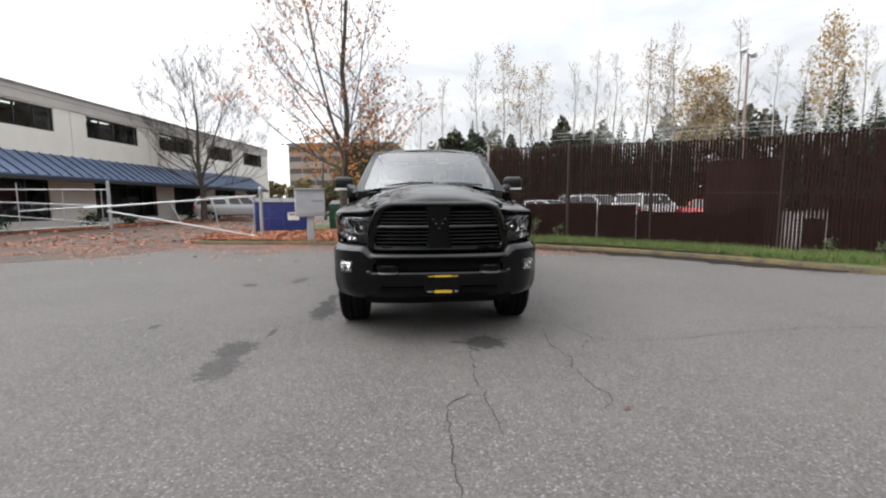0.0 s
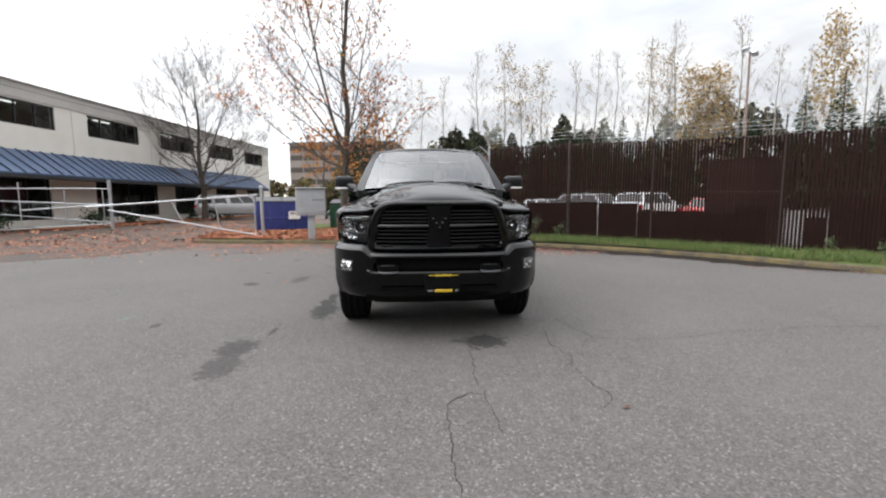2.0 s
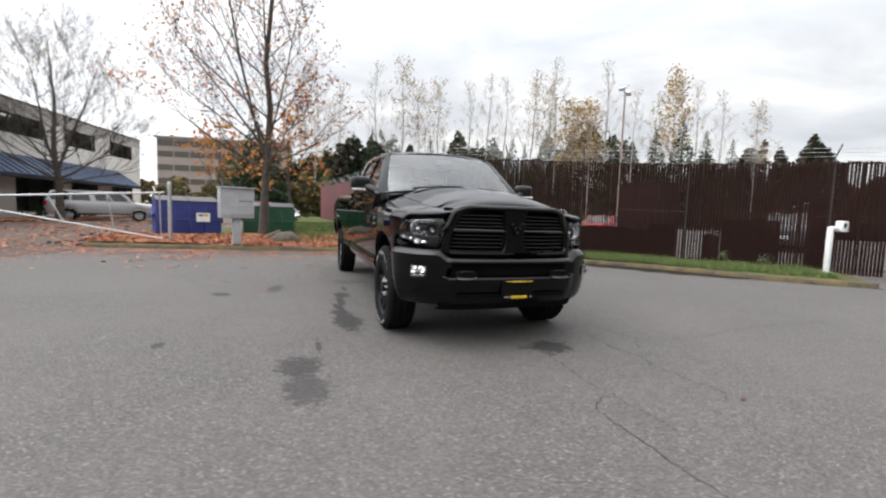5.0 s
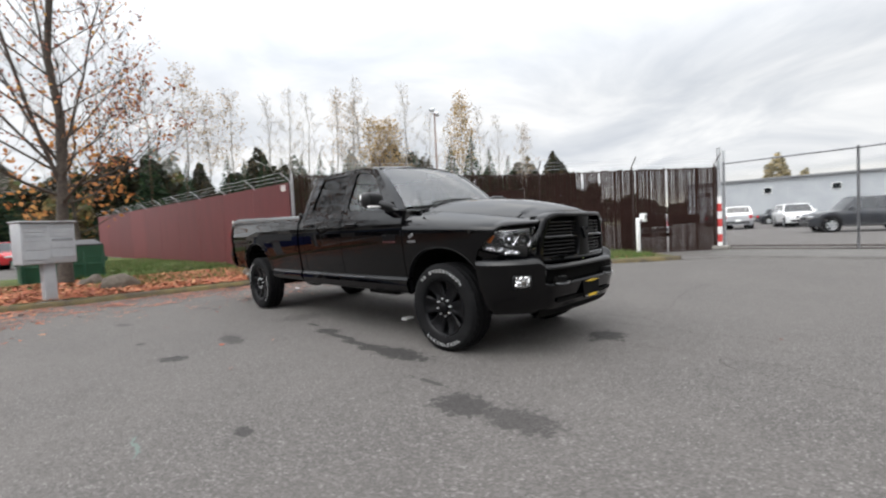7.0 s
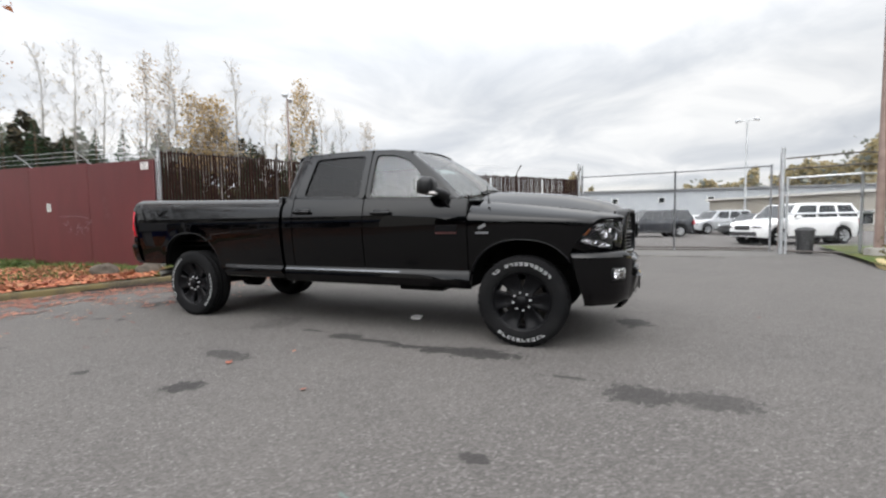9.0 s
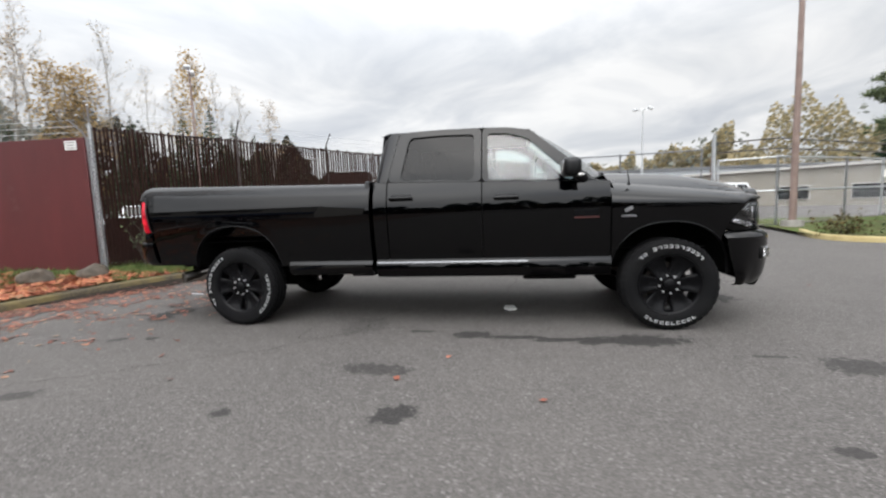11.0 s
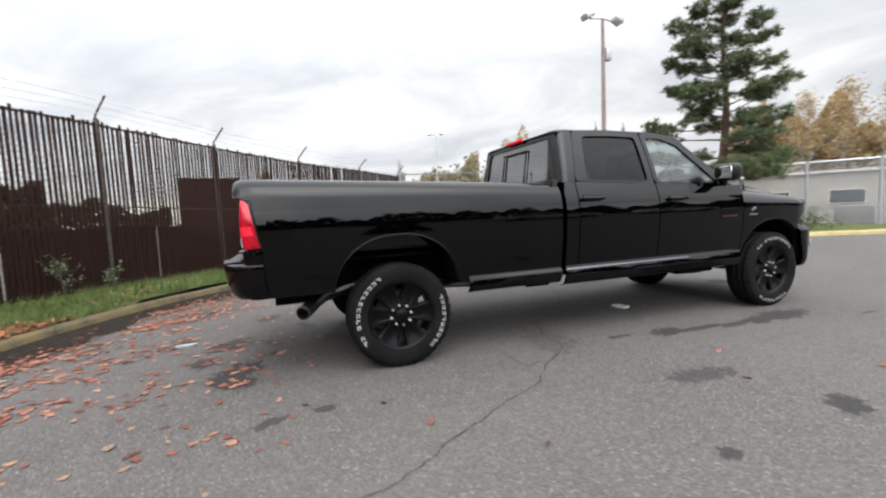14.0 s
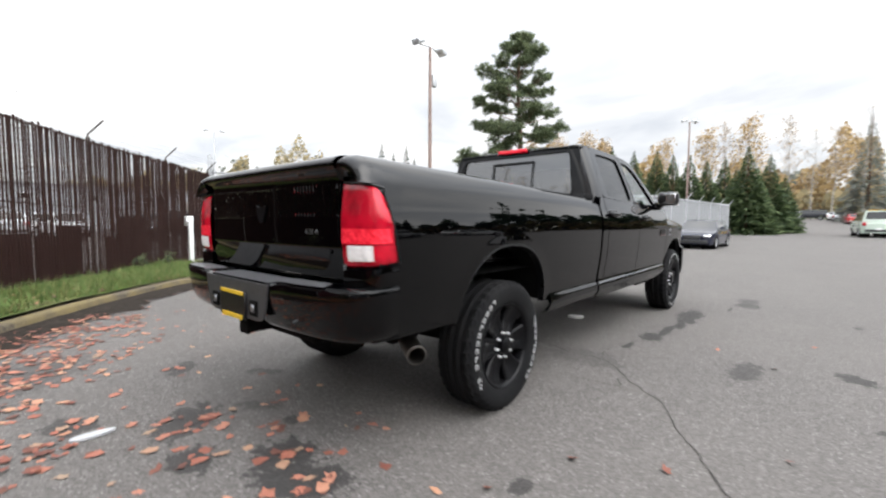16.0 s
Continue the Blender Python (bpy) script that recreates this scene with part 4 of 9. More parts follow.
def build_truck():
    t = thing("pickup_truck", Matrix.Translation((0.05, 0, 0)), "glossy black crew-cab long-bed pickup truck standing on the asphalt", "pickup truck")
    # ---- flanks
    for s in (-1, 1):
        def fender_low(y):
            return table(y, [(-0.86, 1.165), (-0.66, 1.155), (-0.47, 0.965), (-0.43, 0.865)]) if y < -0.425 else 0.47
        rows = []
        ys = sorted(steps(-0.86, 0.50, 46) + [-0.429, -0.422, -0.509, -0.505, -0.50, -0.49])
        for y in ys:
            if y > 0.5:
                y = 0.5
            zl = arch(y, fender_low(y), ARCH_F)
            edge = table(y, HOOD_EDGE)
            side = max(table(y, [(-0.86, 1.11), (-0.4, 1.145), (0.5, 1.17)]), min(zl, 1.17) + 0.012)
            p = plan(y)
            xe = min(0.70, 0.705 * p + 0.0)
            xs = flank(y, side)
            row = [(flank(y, z), y, z) for z in steps(min(zl, side - 0.01), side, 10)]
            for k in steps(0, 1, 10)[1:]:
                a = k * 1.0
                row.append((lerp(xe, xs, (math.cos(a) - math.cos(1.0)) / (1 - math.cos(1.0))), y, lerp(side, edge, math.sin(a) / math.sin(1.0))))
            rows.append(row)
        part("front_fender", strip(rows, 0.05, s), BLACK_PAINT, t, "", 50)
        fd = part("front_door", side_panel(0.512, 1.662, lambda y: 0.69, belt, s, 10, 20), BLACK_PAINT, t, "", 50)
        rd = part("rear_door", side_panel(1.674, 2.60, lambda y: 0.69, belt, s, 10, 20), BLACK_PAINT, t, "", 50)
        part("cab_corner", side_panel(2.612, 2.745, lambda y: 0.69, lambda y: belt(y), s, 4, 20), BLACK_PAINT, t, "", 50)
        # rocker with a ledge that catches the sky
        rows = [[(0.93, y, 0.700), (0.951, y, 0.692), (0.954, y, 0.678), (0.958, y, 0.668), (lerp(0.961, 0.9632, e), y, 0.660), (lerp(0.963, 0.9668, e), y, 0.651), (lerp(0.966, 0.9700, e), y, 0.640), (0.974, y, 0.60), (0.940, y, 0.52), (0.88, y, 0.50)] for y in steps(0.50, 2.745, 14) for e in (min(1.0, max(0.0, (y - 0.5) / 0.5)),)]
        part("rocker", strip(rows, 0.02, s), BLACK_PAINT, t, "", 25)
        # added metal strip: stands in for the painted crease's reflection of the sky
        part("rocker_trim", strip([[(0.9635, y, 0.6625), (0.9660, y, 0.6580), (0.9690, y, 0.6535)] for y in steps(1.25, 2.735, 6)], 0.002, s), GLINT_METAL, t, "metal strip added for the sky glint along the sill")
        # bed side
        def flare(y, z):
            """The pressing round the rear wheel stands a little proud."""
            k = (abs(y - 4.30) / 0.60) ** 2.3 + (max(0.0, z - 0.545) / 0.605) ** 2.3
            return 0.005 * max(0.0, min(1.0, (1.0 - k) / 0.30))
        ys = sorted(steps(2.79, 5.385, 70) + [4.30 + k * 0.515 * f for k in (-1, 1) for f in (0.999, 0.995, 0.985, 0.96)] + [5.26, 5.30, 5.33, 5.36])
        rows = []
        for y in ys:
            zl = arch(y, 0.64 if y < 4.3 else 0.66, ARCH_R)
            x0 = flank(y, 1.30)
            row = [(flank(y, z) + flare(y, z), y, z) for z in steps(zl, 1.15, 16)] + [(flank(y, z) + flare(y, z), y, z) for z in (1.17, 1.20, 1.23, 1.26, 1.28, 1.30)]
            for dx, z in ((0.0095, 1.333), (0.017, 1.354), (0.0275, 1.375), (0.041, 1.395), (0.056, 1.412), (0.073, 1.426), (0.092, 1.437), (0.113, 1.446), (0.136, 1.452), (0.16, 1.455), (0.182, 1.450), (0.19, 1.43), (0.19, 0.95)):
                row.append((x0 - dx, y, z + 0.075 * max(0.0, z - 1.0) / 0.45 * (y - 2.79) / 2.6))
            rows.append(row)
        tail_row = [p for p in rows[-1][:-1] if 0.6 < p[2] < 1.42]
        rail_row = [p for p in rows[-1][:-1] if p[2] > 1.36]
        part("bed_end_cap", Geo().grid([[(s * x, y, z) for x, y, z in tail_row], [(s * 0.75, y, z) for x, y, z in tail_row]]), BLACK_PAINT, t)
        # the rail rolls over at its rear end and comes down on the lamp
        rolled = [[(s * max(0.748, x - dx), y + dy, max(1.392, z - dz)) for x, y, z in rail_row] for dx, dy, dz in ((0.0, -0.004, 0.0), (0.001, 0.014, 0.002), (0.004, 0.036, 0.006), (0.008, 0.056, 0.014), (0.012, 0.070, 0.026), (0.016, 0.076, 0.042), (0.018, 0.070, 0.060), (0.020, 0.056, 0.080), (0.022, 0.036, 0.10))]
        part("rail_end", Geo().grid(rolled), BLACK_PAINT, t, "", 60)
        bs = part("bed_side", strip(rows, 0.05, s), BLACK_PAINT, t, "", 50)
        part("bed_ledge", strip([[(0.93, y, 0.700), (0.951, y, 0.692), (0.954, y, 0.678), (0.958, y, 0.668), (lerp(0.961, 0.966, e), y, 0.660), (lerp(0.963, 0.971, e), y, 0.651), (lerp(0.966, 0.974, e), y, 0.640), (0.974, y, 0.60), (0.940, y, 0.545), (0.90, y, 0.535)] for y in steps(2.79, 3.70, 9) for e in (min(1.0, max(0.0, (3.7 - y) / 0.4)),)], 0.02, s), BLACK_PAINT, bs, "", 25)
        # arch lips and dark liners
        for a, nm in ((ARCH_F, 0), (ARCH_R, 1)):
            yc, r, zc = a
            lip, liner = [], []
            for q in steps(-0.999, 0.999, 40):
                y = yc + r * q
                z = arch(y, 0.50 if nm == 0 else 0.64, a)
                lip.append([(s * (flank(y, z) + (flare(y, z) if nm else 0.0) + o), y, z + dz) for o, dz in ((-0.001, 0.016), (0.0015, 0.006), (0.0015, -0.002), (-0.05, -0.004))])
                liner.append([(s * x, y, z + 0.01) for x in (0.93, 0.8, 0.6, 0.45)])
            part("arch_lip", Geo().grid(lip), SATIN_BLACK, t)
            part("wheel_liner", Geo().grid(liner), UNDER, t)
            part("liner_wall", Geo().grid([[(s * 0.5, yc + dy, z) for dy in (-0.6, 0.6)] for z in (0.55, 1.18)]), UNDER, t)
        # door frames and glass
        fo = [(0.62, belt(0.62) + 0.004), (1.20, 1.868), (1.40, 1.905), (1.664, 1.918), (1.664, belt(1.66) + 0.004)]
        fi = [(0.80, belt(0.80) + 0.022), (1.225, 1.790), (1.40, 1.848), (1.615, 1.862), (1.612, belt(1.6) + 0.022)]
        part("window_frame", frame_ring(fo, fi, s), BLACK_PAINT, fd, "", 40)
        part("window", window_sheet(fi, s), SIDE_GLASS, fd, "clear side window", 0).visible_shadow = False
        ro = [(1.676, belt(1.68) + 0.004), (1.676, 1.918), (2.10, 1.926), (2.50, 1.916), (2.60, belt(2.6) + 0.004)]
        ri = [(1.745, belt(1.74) + 0.022), (1.745, 1.862), (2.10, 1.870), (2.40, 1.860), (2.475, belt(2.5) + 0.022)]
        part("window_frame", frame_ring(ro, ri, s), BLACK_PAINT, rd, "", 40)
        part("window", window_sheet(ri, s), TINT_GLASS, rd, "dark tinted side window", 0).visible_shadow = False
        # cab corner pillar
        rows = []
        for z in steps(belt(2.65), 1.918, 10):
            u = (z - belt(2.65)) / 0.47
            ya, yb = lerp(2.605, 2.505, u), lerp(2.745, 2.665, u)
            x = glasshouse(2.6, z)
            rows.append([(s * x, ya, z), (s * x, lerp(ya, yb, 0.5), z), (s * (x - 0.012), lerp(ya, yb, 0.8), z), (s * (x - 0.05), yb, z), (s * (x - 0.12), yb + 0.01, z)])
        part("corner_pillar", Geo().grid(rows), BLACK_PAINT, t, "", 60)
        # handles
        for dr, yh in ((fd, 1.44), (rd, 2.46)):
            zh = 1.262 + 0.03 * (yh - 1.44)
            x = flank(yh, zh)
            part("handle", Geo().rbox((s * (x + 0.028), yh, zh), (0.024, 0.235, 0.036), 0.012, 3).rbox((s * (x + 0.01), yh - 0.095, zh), (0.04, 0.03, 0.03), 0.008).rbox((s * (x + 0.01), yh + 0.095, zh), (0.04, 0.03, 0.03), 0.008), BLACK_PAINT, dr, "black door handle")
            part("handle_cup", Geo().rbox((s * (x - 0.012), yh, zh), (0.03, 0.20, 0.075), 0.012, 2), SATIN_BLACK, dr)
        # mirror
        mx = part("mirror", Geo().rbox((s * 1.083, 0.865, 1.505), (0.235, 0.15, 0.165), 0.05, 4, turn_z(-s * 8)), SATIN_BLACK, t, "black folding door mirror")
        part("mirror_arm", Geo().tube([(s * 0.91, 0.74, 1.40), (s * 0.955, 0.76, 1.432), (s * 1.02, 0.83, 1.465)], [0.058, 0.05, 0.045], 12), SATIN_BLACK, mx)
        part("mirror_foot", Geo().rbox((s * 0.925, 0.72, 1.37), (0.05, 0.19, 0.12), 0.022, 3, Matrix.Rotation(radians(22), 3, "X")), SATIN_BLACK, mx)
        part("mirror_glass", Geo().rbox((s * 1.083, 0.938, 1.50), (0.19, 0.008, 0.12), 0.003, 1), CHROME, mx)
        part("turn_light", Geo().rbox((s * 1.10, 0.80, 1.434), (0.17, 0.05, 0.02), 0.007, 2, turn_z(-s * 8)), WHITE_LENS, mx)
        # badges on the door and fender, as plain bars
        if s < 0:
            xb = -(flank(0.7, 1.1) + 0.004)
            part("badge", Geo().rbox((xb, 0.72, 1.10), (0.006, 0.22, 0.06), 0.002, 1), WHEEL_BLACK, fd)
            part("badge_stripe", Geo().rbox((xb, 0.72, 1.055), (0.006, 0.22, 0.014), 0.002, 1), RED_BADGE, fd)
        xb = s * (flank(0.38, 1.08) + 0.004)
        part("badge", Geo().rbox((xb, 0.36, 1.055), (0.006, 0.125, 0.018), 0.002, 1).rbox((xb, 0.36, 1.115), (0.006, 0.075, 0.030), 0.002, 1, Matrix.Rotation(radians(25 * s), 3, "X")), BADGE, t)
    # ---- hood
    rows = []
    for y in steps(-0.865, 0.47, 34):
        edge = table(y, HOOD_EDGE) + 0.002
        crown = table(y, [(-0.87, 1.268), (-0.83, 1.298), (-0.78, 1.322), (-0.7, 1.348), (-0.55, 1.386), (-0.34, 1.428), (-0.1, 1.455), (0.2, 1.478), (0.5, 1.494)])
        xe = 0.69 * min(1, plan(y) / 0.98) if y > -0.6 else table(y, [(-0.87, 0.565), (-0.8, 0.60), (-0.6, 0.655)])
        row = []
        for u in steps(-1, 1, 41):
            a = abs(u)
            h = 1.0 - a ** 2.3
            row.append((u * xe, y + 0.05 * a * a * (1 if y < -0.7 else 0) , lerp(edge, crown, h)))
        rows.append(row)
    rows.insert(0, [(x * 0.99, y - 0.004, z - 0.045) for x, y, z in rows[0]])
    part("hood", Geo().grid(rows), BLACK_PAINT, t, "", 60)
    part("cowl", Geo().grid([[(x, 0.47 + dy - 0.06 * (1 - (x / 0.8) ** 2) * 0, z - 0.05 * (x / 0.8) ** 2) for x in steps(-0.82, 0.82, 9)] for dy, z in ((-0.03, 1.42), (0.05, 1.425), (0.16, 1.42))]), SATIN_BLACK, t)
    # ---- windscreen, pillars, roof
    def screen(u, v):
        """u across from -1 to 1, v from the cowl to the roof."""
        x = u * lerp(0.85, 0.685, v)
        y = lerp(0.42 + 0.22 * u * u, 1.15 + 0.085 * u * u, v)
        z = lerp(1.452 - 0.055 * u * u, 1.915 - 0.04 * u * u, v) + 0.03 * math.sin(math.pi * v)
        return (x, y, z)
    part("windscreen", Geo().grid([[screen(u * 0.965, v) for u in steps(-1, 1, 21)] for v in steps(0.02, 0.965, 12)]), SCREEN_GLASS, t, "clear windscreen", 0).visible_shadow = False
    for s in (-1, 1):
        rows = []
        for v in steps(0, 1, 10):
            x, y, z = screen(s * 0.955, v)
            x2, y2, z2 = screen(s * 1.0, v)
            dy, dz = lerp(0.62, 1.20, v), lerp(belt(0.62), 1.868, v)
            rows.append([(x, y, z), (x2, y2, z2 + 0.006), (s * lerp(abs(x2), glasshouse(dy, dz), 0.6), lerp(y2, dy, 0.5), lerp(z2, dz, 0.5) + 0.008), (s * glasshouse(dy, dz), dy, dz)])
        part("a_pillar", Geo().grid(rows), BLACK_PAINT, t, "", 60)
    rows = []
    for y in steps(1.13, 2.70, 16):
        zc = table(y, [(1.13, 1.915), (1.3, 1.945), (1.6, 1.962), (2.2, 1.965), (2.55, 1.952), (2.66, 1.928), (2.70, 1.905)])
        ze = table(y, [(1.13, 1.845), (1.2, 1.868), (1.4, 1.905), (1.66, 1.918), (2.1, 1.926), (2.5, 1.916), (2.7, 1.890)])
        xe = glasshouse(max(y, 1.2), ze) if y > 1.2 else 0.70
        rows.append([(u * xe, y + (0.085 * u * u if y < 1.2 else 0), lerp(ze, zc, 1 - abs(u) ** 2.6)) for u in steps(-1, 1, 21)])
    part("roof", Geo().grid(rows), BLACK_PAINT, t, "", 60)
    part("brake_light", Geo().rbox((0, 2.700, 1.912), (0.34, 0.035, 0.040), 0.012, 2), RED_GLOW, t, "red high brake light")
    # cab back with its window
    outer = [(-0.80, 1.44), (-0.72, 1.915), (0.72, 1.915), (0.80, 1.44)]
    inner = [(-0.68, 1.475), (-0.625, 1.86), (0.625, 1.86), (0.68, 1.475)]
    lo, li = loop_of(outer), loop_of(inner)
    bk = lambda p, o=0.0: (p.x, lerp(2.745, 2.675, (p.y - 1.44) / 0.47) - o, p.y)
    part("back_frame", Geo().grid([[bk(p, 0.01) for p in lo], [bk(p) for p in lo], [bk(p) for p in li], [bk(p, 0.03) for p in li]], True), BLACK_PAINT, t)
    rw = part("rear_window", Geo().grid([[bk(Vector((0, 1.66)) + (p - Vector((0, 1.66))) * k, 0.015) for p in li] for k in (1, 0.5, 0.02)], True), REAR_GLASS, t, "tinted rear window with a sliding pane", 0)
    rw.visible_shadow = False
    part("slider_frame", Geo().tube([bk(Vector(p), -0.002) for p in ((-0.24, 1.48), (-0.24, 1.80), (0.24, 1.80), (0.24, 1.48))], 0.011, 6), SATIN_BLACK, rw)
    part("cab_back", Geo().grid([[(x, 2.742, z) for x in (-0.96, 0, 0.96)] for z in (0.66, 1.45)]), BLACK_PAINT, t)
    # ---- grille
    def nose(x):
        return -0.952 + 0.092 * (abs(x) / 0.6) ** 2.4
    half_o = [(0.648, 0.828), (0.626, 1.06), (0.556, 1.222), (0.44, 1.264)]
    half_i = [(0.572, 0.872), (0.540, 1.05), (0.478, 1.190), (0.40, 1.219)]
    outer = [(-x, z) for x, z in half_o] + half_o[::-1]
    inner = [(-x, z) for x, z in half_i] + half_i[::-1]
    lo, li = loop_of(outer, 14), loop_of(inner, 14)
    gr = part("grille", Geo().grid([[(p.x, nose(p.x) + o, p.y) for p in l] for l, o in ((lo, 0.10), (lo, 0.010), ([a.lerp(b, 0.10) for a, b in zip(lo, li)], -0.004), ([a.lerp(b, 0.45) for a, b in zip(lo, li)], -0.014), ([a.lerp(b, 0.85) for a, b in zip(lo, li)], -0.008), (li, 0.006), (li, 0.07))], True), BLACK_PAINT, t, "black grille with a cross-shaped bar", 35)
    part("grille_backing", Geo().grid([[(x, nose(x) + 0.085, z) for x in steps(-0.60, 0.60, 9)] for z in (0.85, 1.235)]), UNDER, gr)
    for zc in (0.905, 0.938, 0.971, 1.004, 1.082, 1.113, 1.144, 1.175):
        for sx in (-1, 1):
            rows = []
            for x in steps(0.095, table(zc, [(0.87, 0.575), (1.05, 0.542), (1.19, 0.482)]), 8):
                y = nose(x)
                rows.append([(sx * x, y + 0.062, zc + 0.013), (sx * x, y + 0.020, zc + 0.009), (sx * x, y + 0.012, zc + 0.003), (sx * x, y + 0.013, zc - 0.004), (sx * x, y + 0.062, zc - 0.009)])
            part("grille_slat", Geo().grid(rows), GRILLE_SLAT, gr, "", 25)
    part("cross_bar", Geo().grid([[(x, nose(x) + o, z) for x in steps(-0.545, 0.545, 21)] for z, o in ((1.028, 0.06), (1.030, 0.006), (1.036, -0.006), (1.048, -0.004), (1.058, 0.004), (1.062, 0.06))]), BLACK_PAINT, gr, "", 25)
    part("lower_bar", Geo().grid([[(x, nose(x) + o, z) for x in steps(-0.572, 0.572, 21)] for z, o in ((0.850, 0.05), (0.852, 0.0), (0.860, -0.012), (0.872, -0.010), (0.882, 0.004), (0.886, 0.06))]), BLACK_PAINT, gr, "", 25)
    part("upright_bar", Geo().grid([[(u * table(z, [(0.862, 0.125), (0.89, 0.105), (0.94, 0.093), (1.00, 0.090), (1.05, 0.092), (1.12, 0.094), (1.18, 0.10), (1.222, 0.118)]), nose(0) + o, z) for u, o in ((-1, 0.06), (-1, 0.0), (-0.90, -0.014), (-0.5, -0.020), (0.5, -0.020), (0.90, -0.014), (1, 0.0), (1, 0.06))] for z in steps(0.862, 1.222, 16)]), WHEEL_BLACK, gr, "", 30)
    em = part("emblem", Geo().prism([(-0.066, 0.042), (-0.060, 0.058), (-0.038, 0.050), (-0.022, 0.026), (0.022, 0.026), (0.038, 0.050), (0.060, 0.058), (0.066, 0.042), (0.048, 0.018), (0.036, -0.012), (0.018, -0.046), (0, -0.056), (-0.018, -0.046), (-0.036, -0.012), (-0.048, 0.018)], 0, 0.022, Matrix.Translation((0, nose(0) - 0.018, 1.066)) @ Matrix.Rotation(radians(90), 4, "X")), WHEEL_BLACK, gr, "dark shield-shaped emblem")
    for ex, ez in ((-0.052, 0.045), (0.052, 0.045), (-0.026, 0.008), (0.026, 0.008), (0, -0.03)):
        part("emblem_boss", Geo().rbox((ex, nose(0) - 0.042, 1.066 + ez), (0.020, 0.008, 0.013), 0.004, 2), GLINT_METAL, em)
    # ---- headlights
    HL = [(0.618, -0.852), (0.70, -0.832), (0.78, -0.790), (0.848, -0.722), (0.903, -0.632), (0.940, -0.54), (0.962, -0.455)]
    for s in (-1, 1):
        line = smooth_line(HL, 0.03)
        k = len(line) - 1
        top = lambda u: 1.152 - 0.012 * u
        low = lambda u: 0.893 + 0.075 * u ** 2
        def hl(p, u, v, off):
            # the rear edge leans: the lower corner reaches furthest back
            f = u * lerp(1.0, 0.72, max(0.0, min(1.0, v))) * k
            i = min(int(f), k - 1)
            p = line[i].lerp(line[i + 1], f - i)
            u = f / k
            n = Vector((p.x - 0.55, p.y + 0.35, 0)).normalized()
            q = p - n * off
            return (s * q.x, q.y, lerp(low(u), top(u), v))
        lamp = part("headlight", Geo().grid([[hl(p, i / k, v, 0.085) for v in steps(-0.02, 1.02, 5)] for i, p in enumerate(line)]), SATIN_BLACK, t, "clear headlight in a dark housing")
        part("lens", Geo().grid([[hl(p, i / k, v, 0.03 * (2 * v - 1) ** 8) for v in steps(0, 1, 13)] for i, p in enumerate(line)]), LAMP_GLASS, lamp, "clear lens", 60).visible_shadow = False
        part("bezel", Geo().grid([[hl(p, i / k, v, o) for v, o in ((0.965, 0.016), (0.985, 0.020), (1.02, 0.034))] for i, p in enumerate(line)]), SATIN_BLACK, lamp)
        # a dark bowl inboard, a bright bowl beside it, and bright stepped facets low and outboard
        for px, py, pz, r, mt in ((0.692, -0.785, 1.035, 0.058, SATIN_BLACK), (0.800, -0.715, 1.050, 0.062, LAMP_FACET)):
            mm = Matrix.Translation((s * px, py + 0.03, pz)) @ Matrix.Rotation(radians(90), 4, "X") @ Matrix.Rotation(radians(24 * s), 4, "Y")
            bowl = part("reflector", Geo().revolve([(0.012, -0.05), (0.035, -0.03), (r * 0.85, 0.0), (r, 0.02), (r * 1.08, 0.018)], mm, 24), mt, lamp)
            part("bulb", Geo().revolve([(0.0, 0.012), (0.014, 0.008), (0.020, -0.012), (0.020, -0.04)], mm, 14), FOG_LENS, bowl)
        part("ring", Geo().revolve([(0.060, 0.016), (0.066, 0.022), (0.070, 0.016)], Matrix.Translation((s * 0.692, -0.755, 1.035)) @ Matrix.Rotation(radians(90), 4, "X") @ Matrix.Rotation(radians(24 * s), 4, "Y"), 28), CHROME, lamp)
        for u0, u1, v0, v1, o in ((0.42, 0.56, 0.05, 0.24, 0.050), (0.58, 0.72, 0.06, 0.26, 0.042), (0.74, 0.93, 0.08, 0.26, 0.036), (0.60, 0.78, 0.66, 0.90, 0.050), (0.28, 0.40, 0.06, 0.18, 0.055)):
            rows = [[hl(None, u, v, o + 0.012 * math.sin(v * 42) * math.cos(u * 20)) for v in steps(v0, v1, 7)] for u in steps(u0, u1, 6)]
            part("facet", Geo().grid(rows), LAMP_FACET, lamp, "", 20)
        part("amber_light", Geo().grid([[hl(None, u, v, 0.040) for v in steps(0.42, 0.72, 4)] for u in steps(0.90, 0.975, 4)]), AMBER, lamp)
        part("divider", Geo().tube([hl(None, u, 0.32, 0.05) for u in steps(0.06, 0.97, 12)], 0.006, 6), SATIN_BLACK, lamp)
        part("headlight_sill", Geo().grid([[hl(p, i / k, v, o) for v, o in ((-0.30, 0.02), (-0.05, 0.008), (0.0, 0.0))] for i, p in enumerate(line)]), BLACK_PAINT, t)
    # ---- front bumper
    BP = [(0, -0.995), (0.30, -0.988), (0.52, -0.968), (0.70, -0.915), (0.84, -0.82), (0.94, -0.68), (0.985, -0.54), (0.985, -0.44)]
    half = smooth_line(BP, 0.03)
    line = [Vector((-p.x, p.y, 0)) for p in reversed(half[1:])] + half
    def ease(a, b, x):
        u = max(0.0, min(1.0, (x - a) / (b - a)))
        return u * u * (3 - 2 * u)
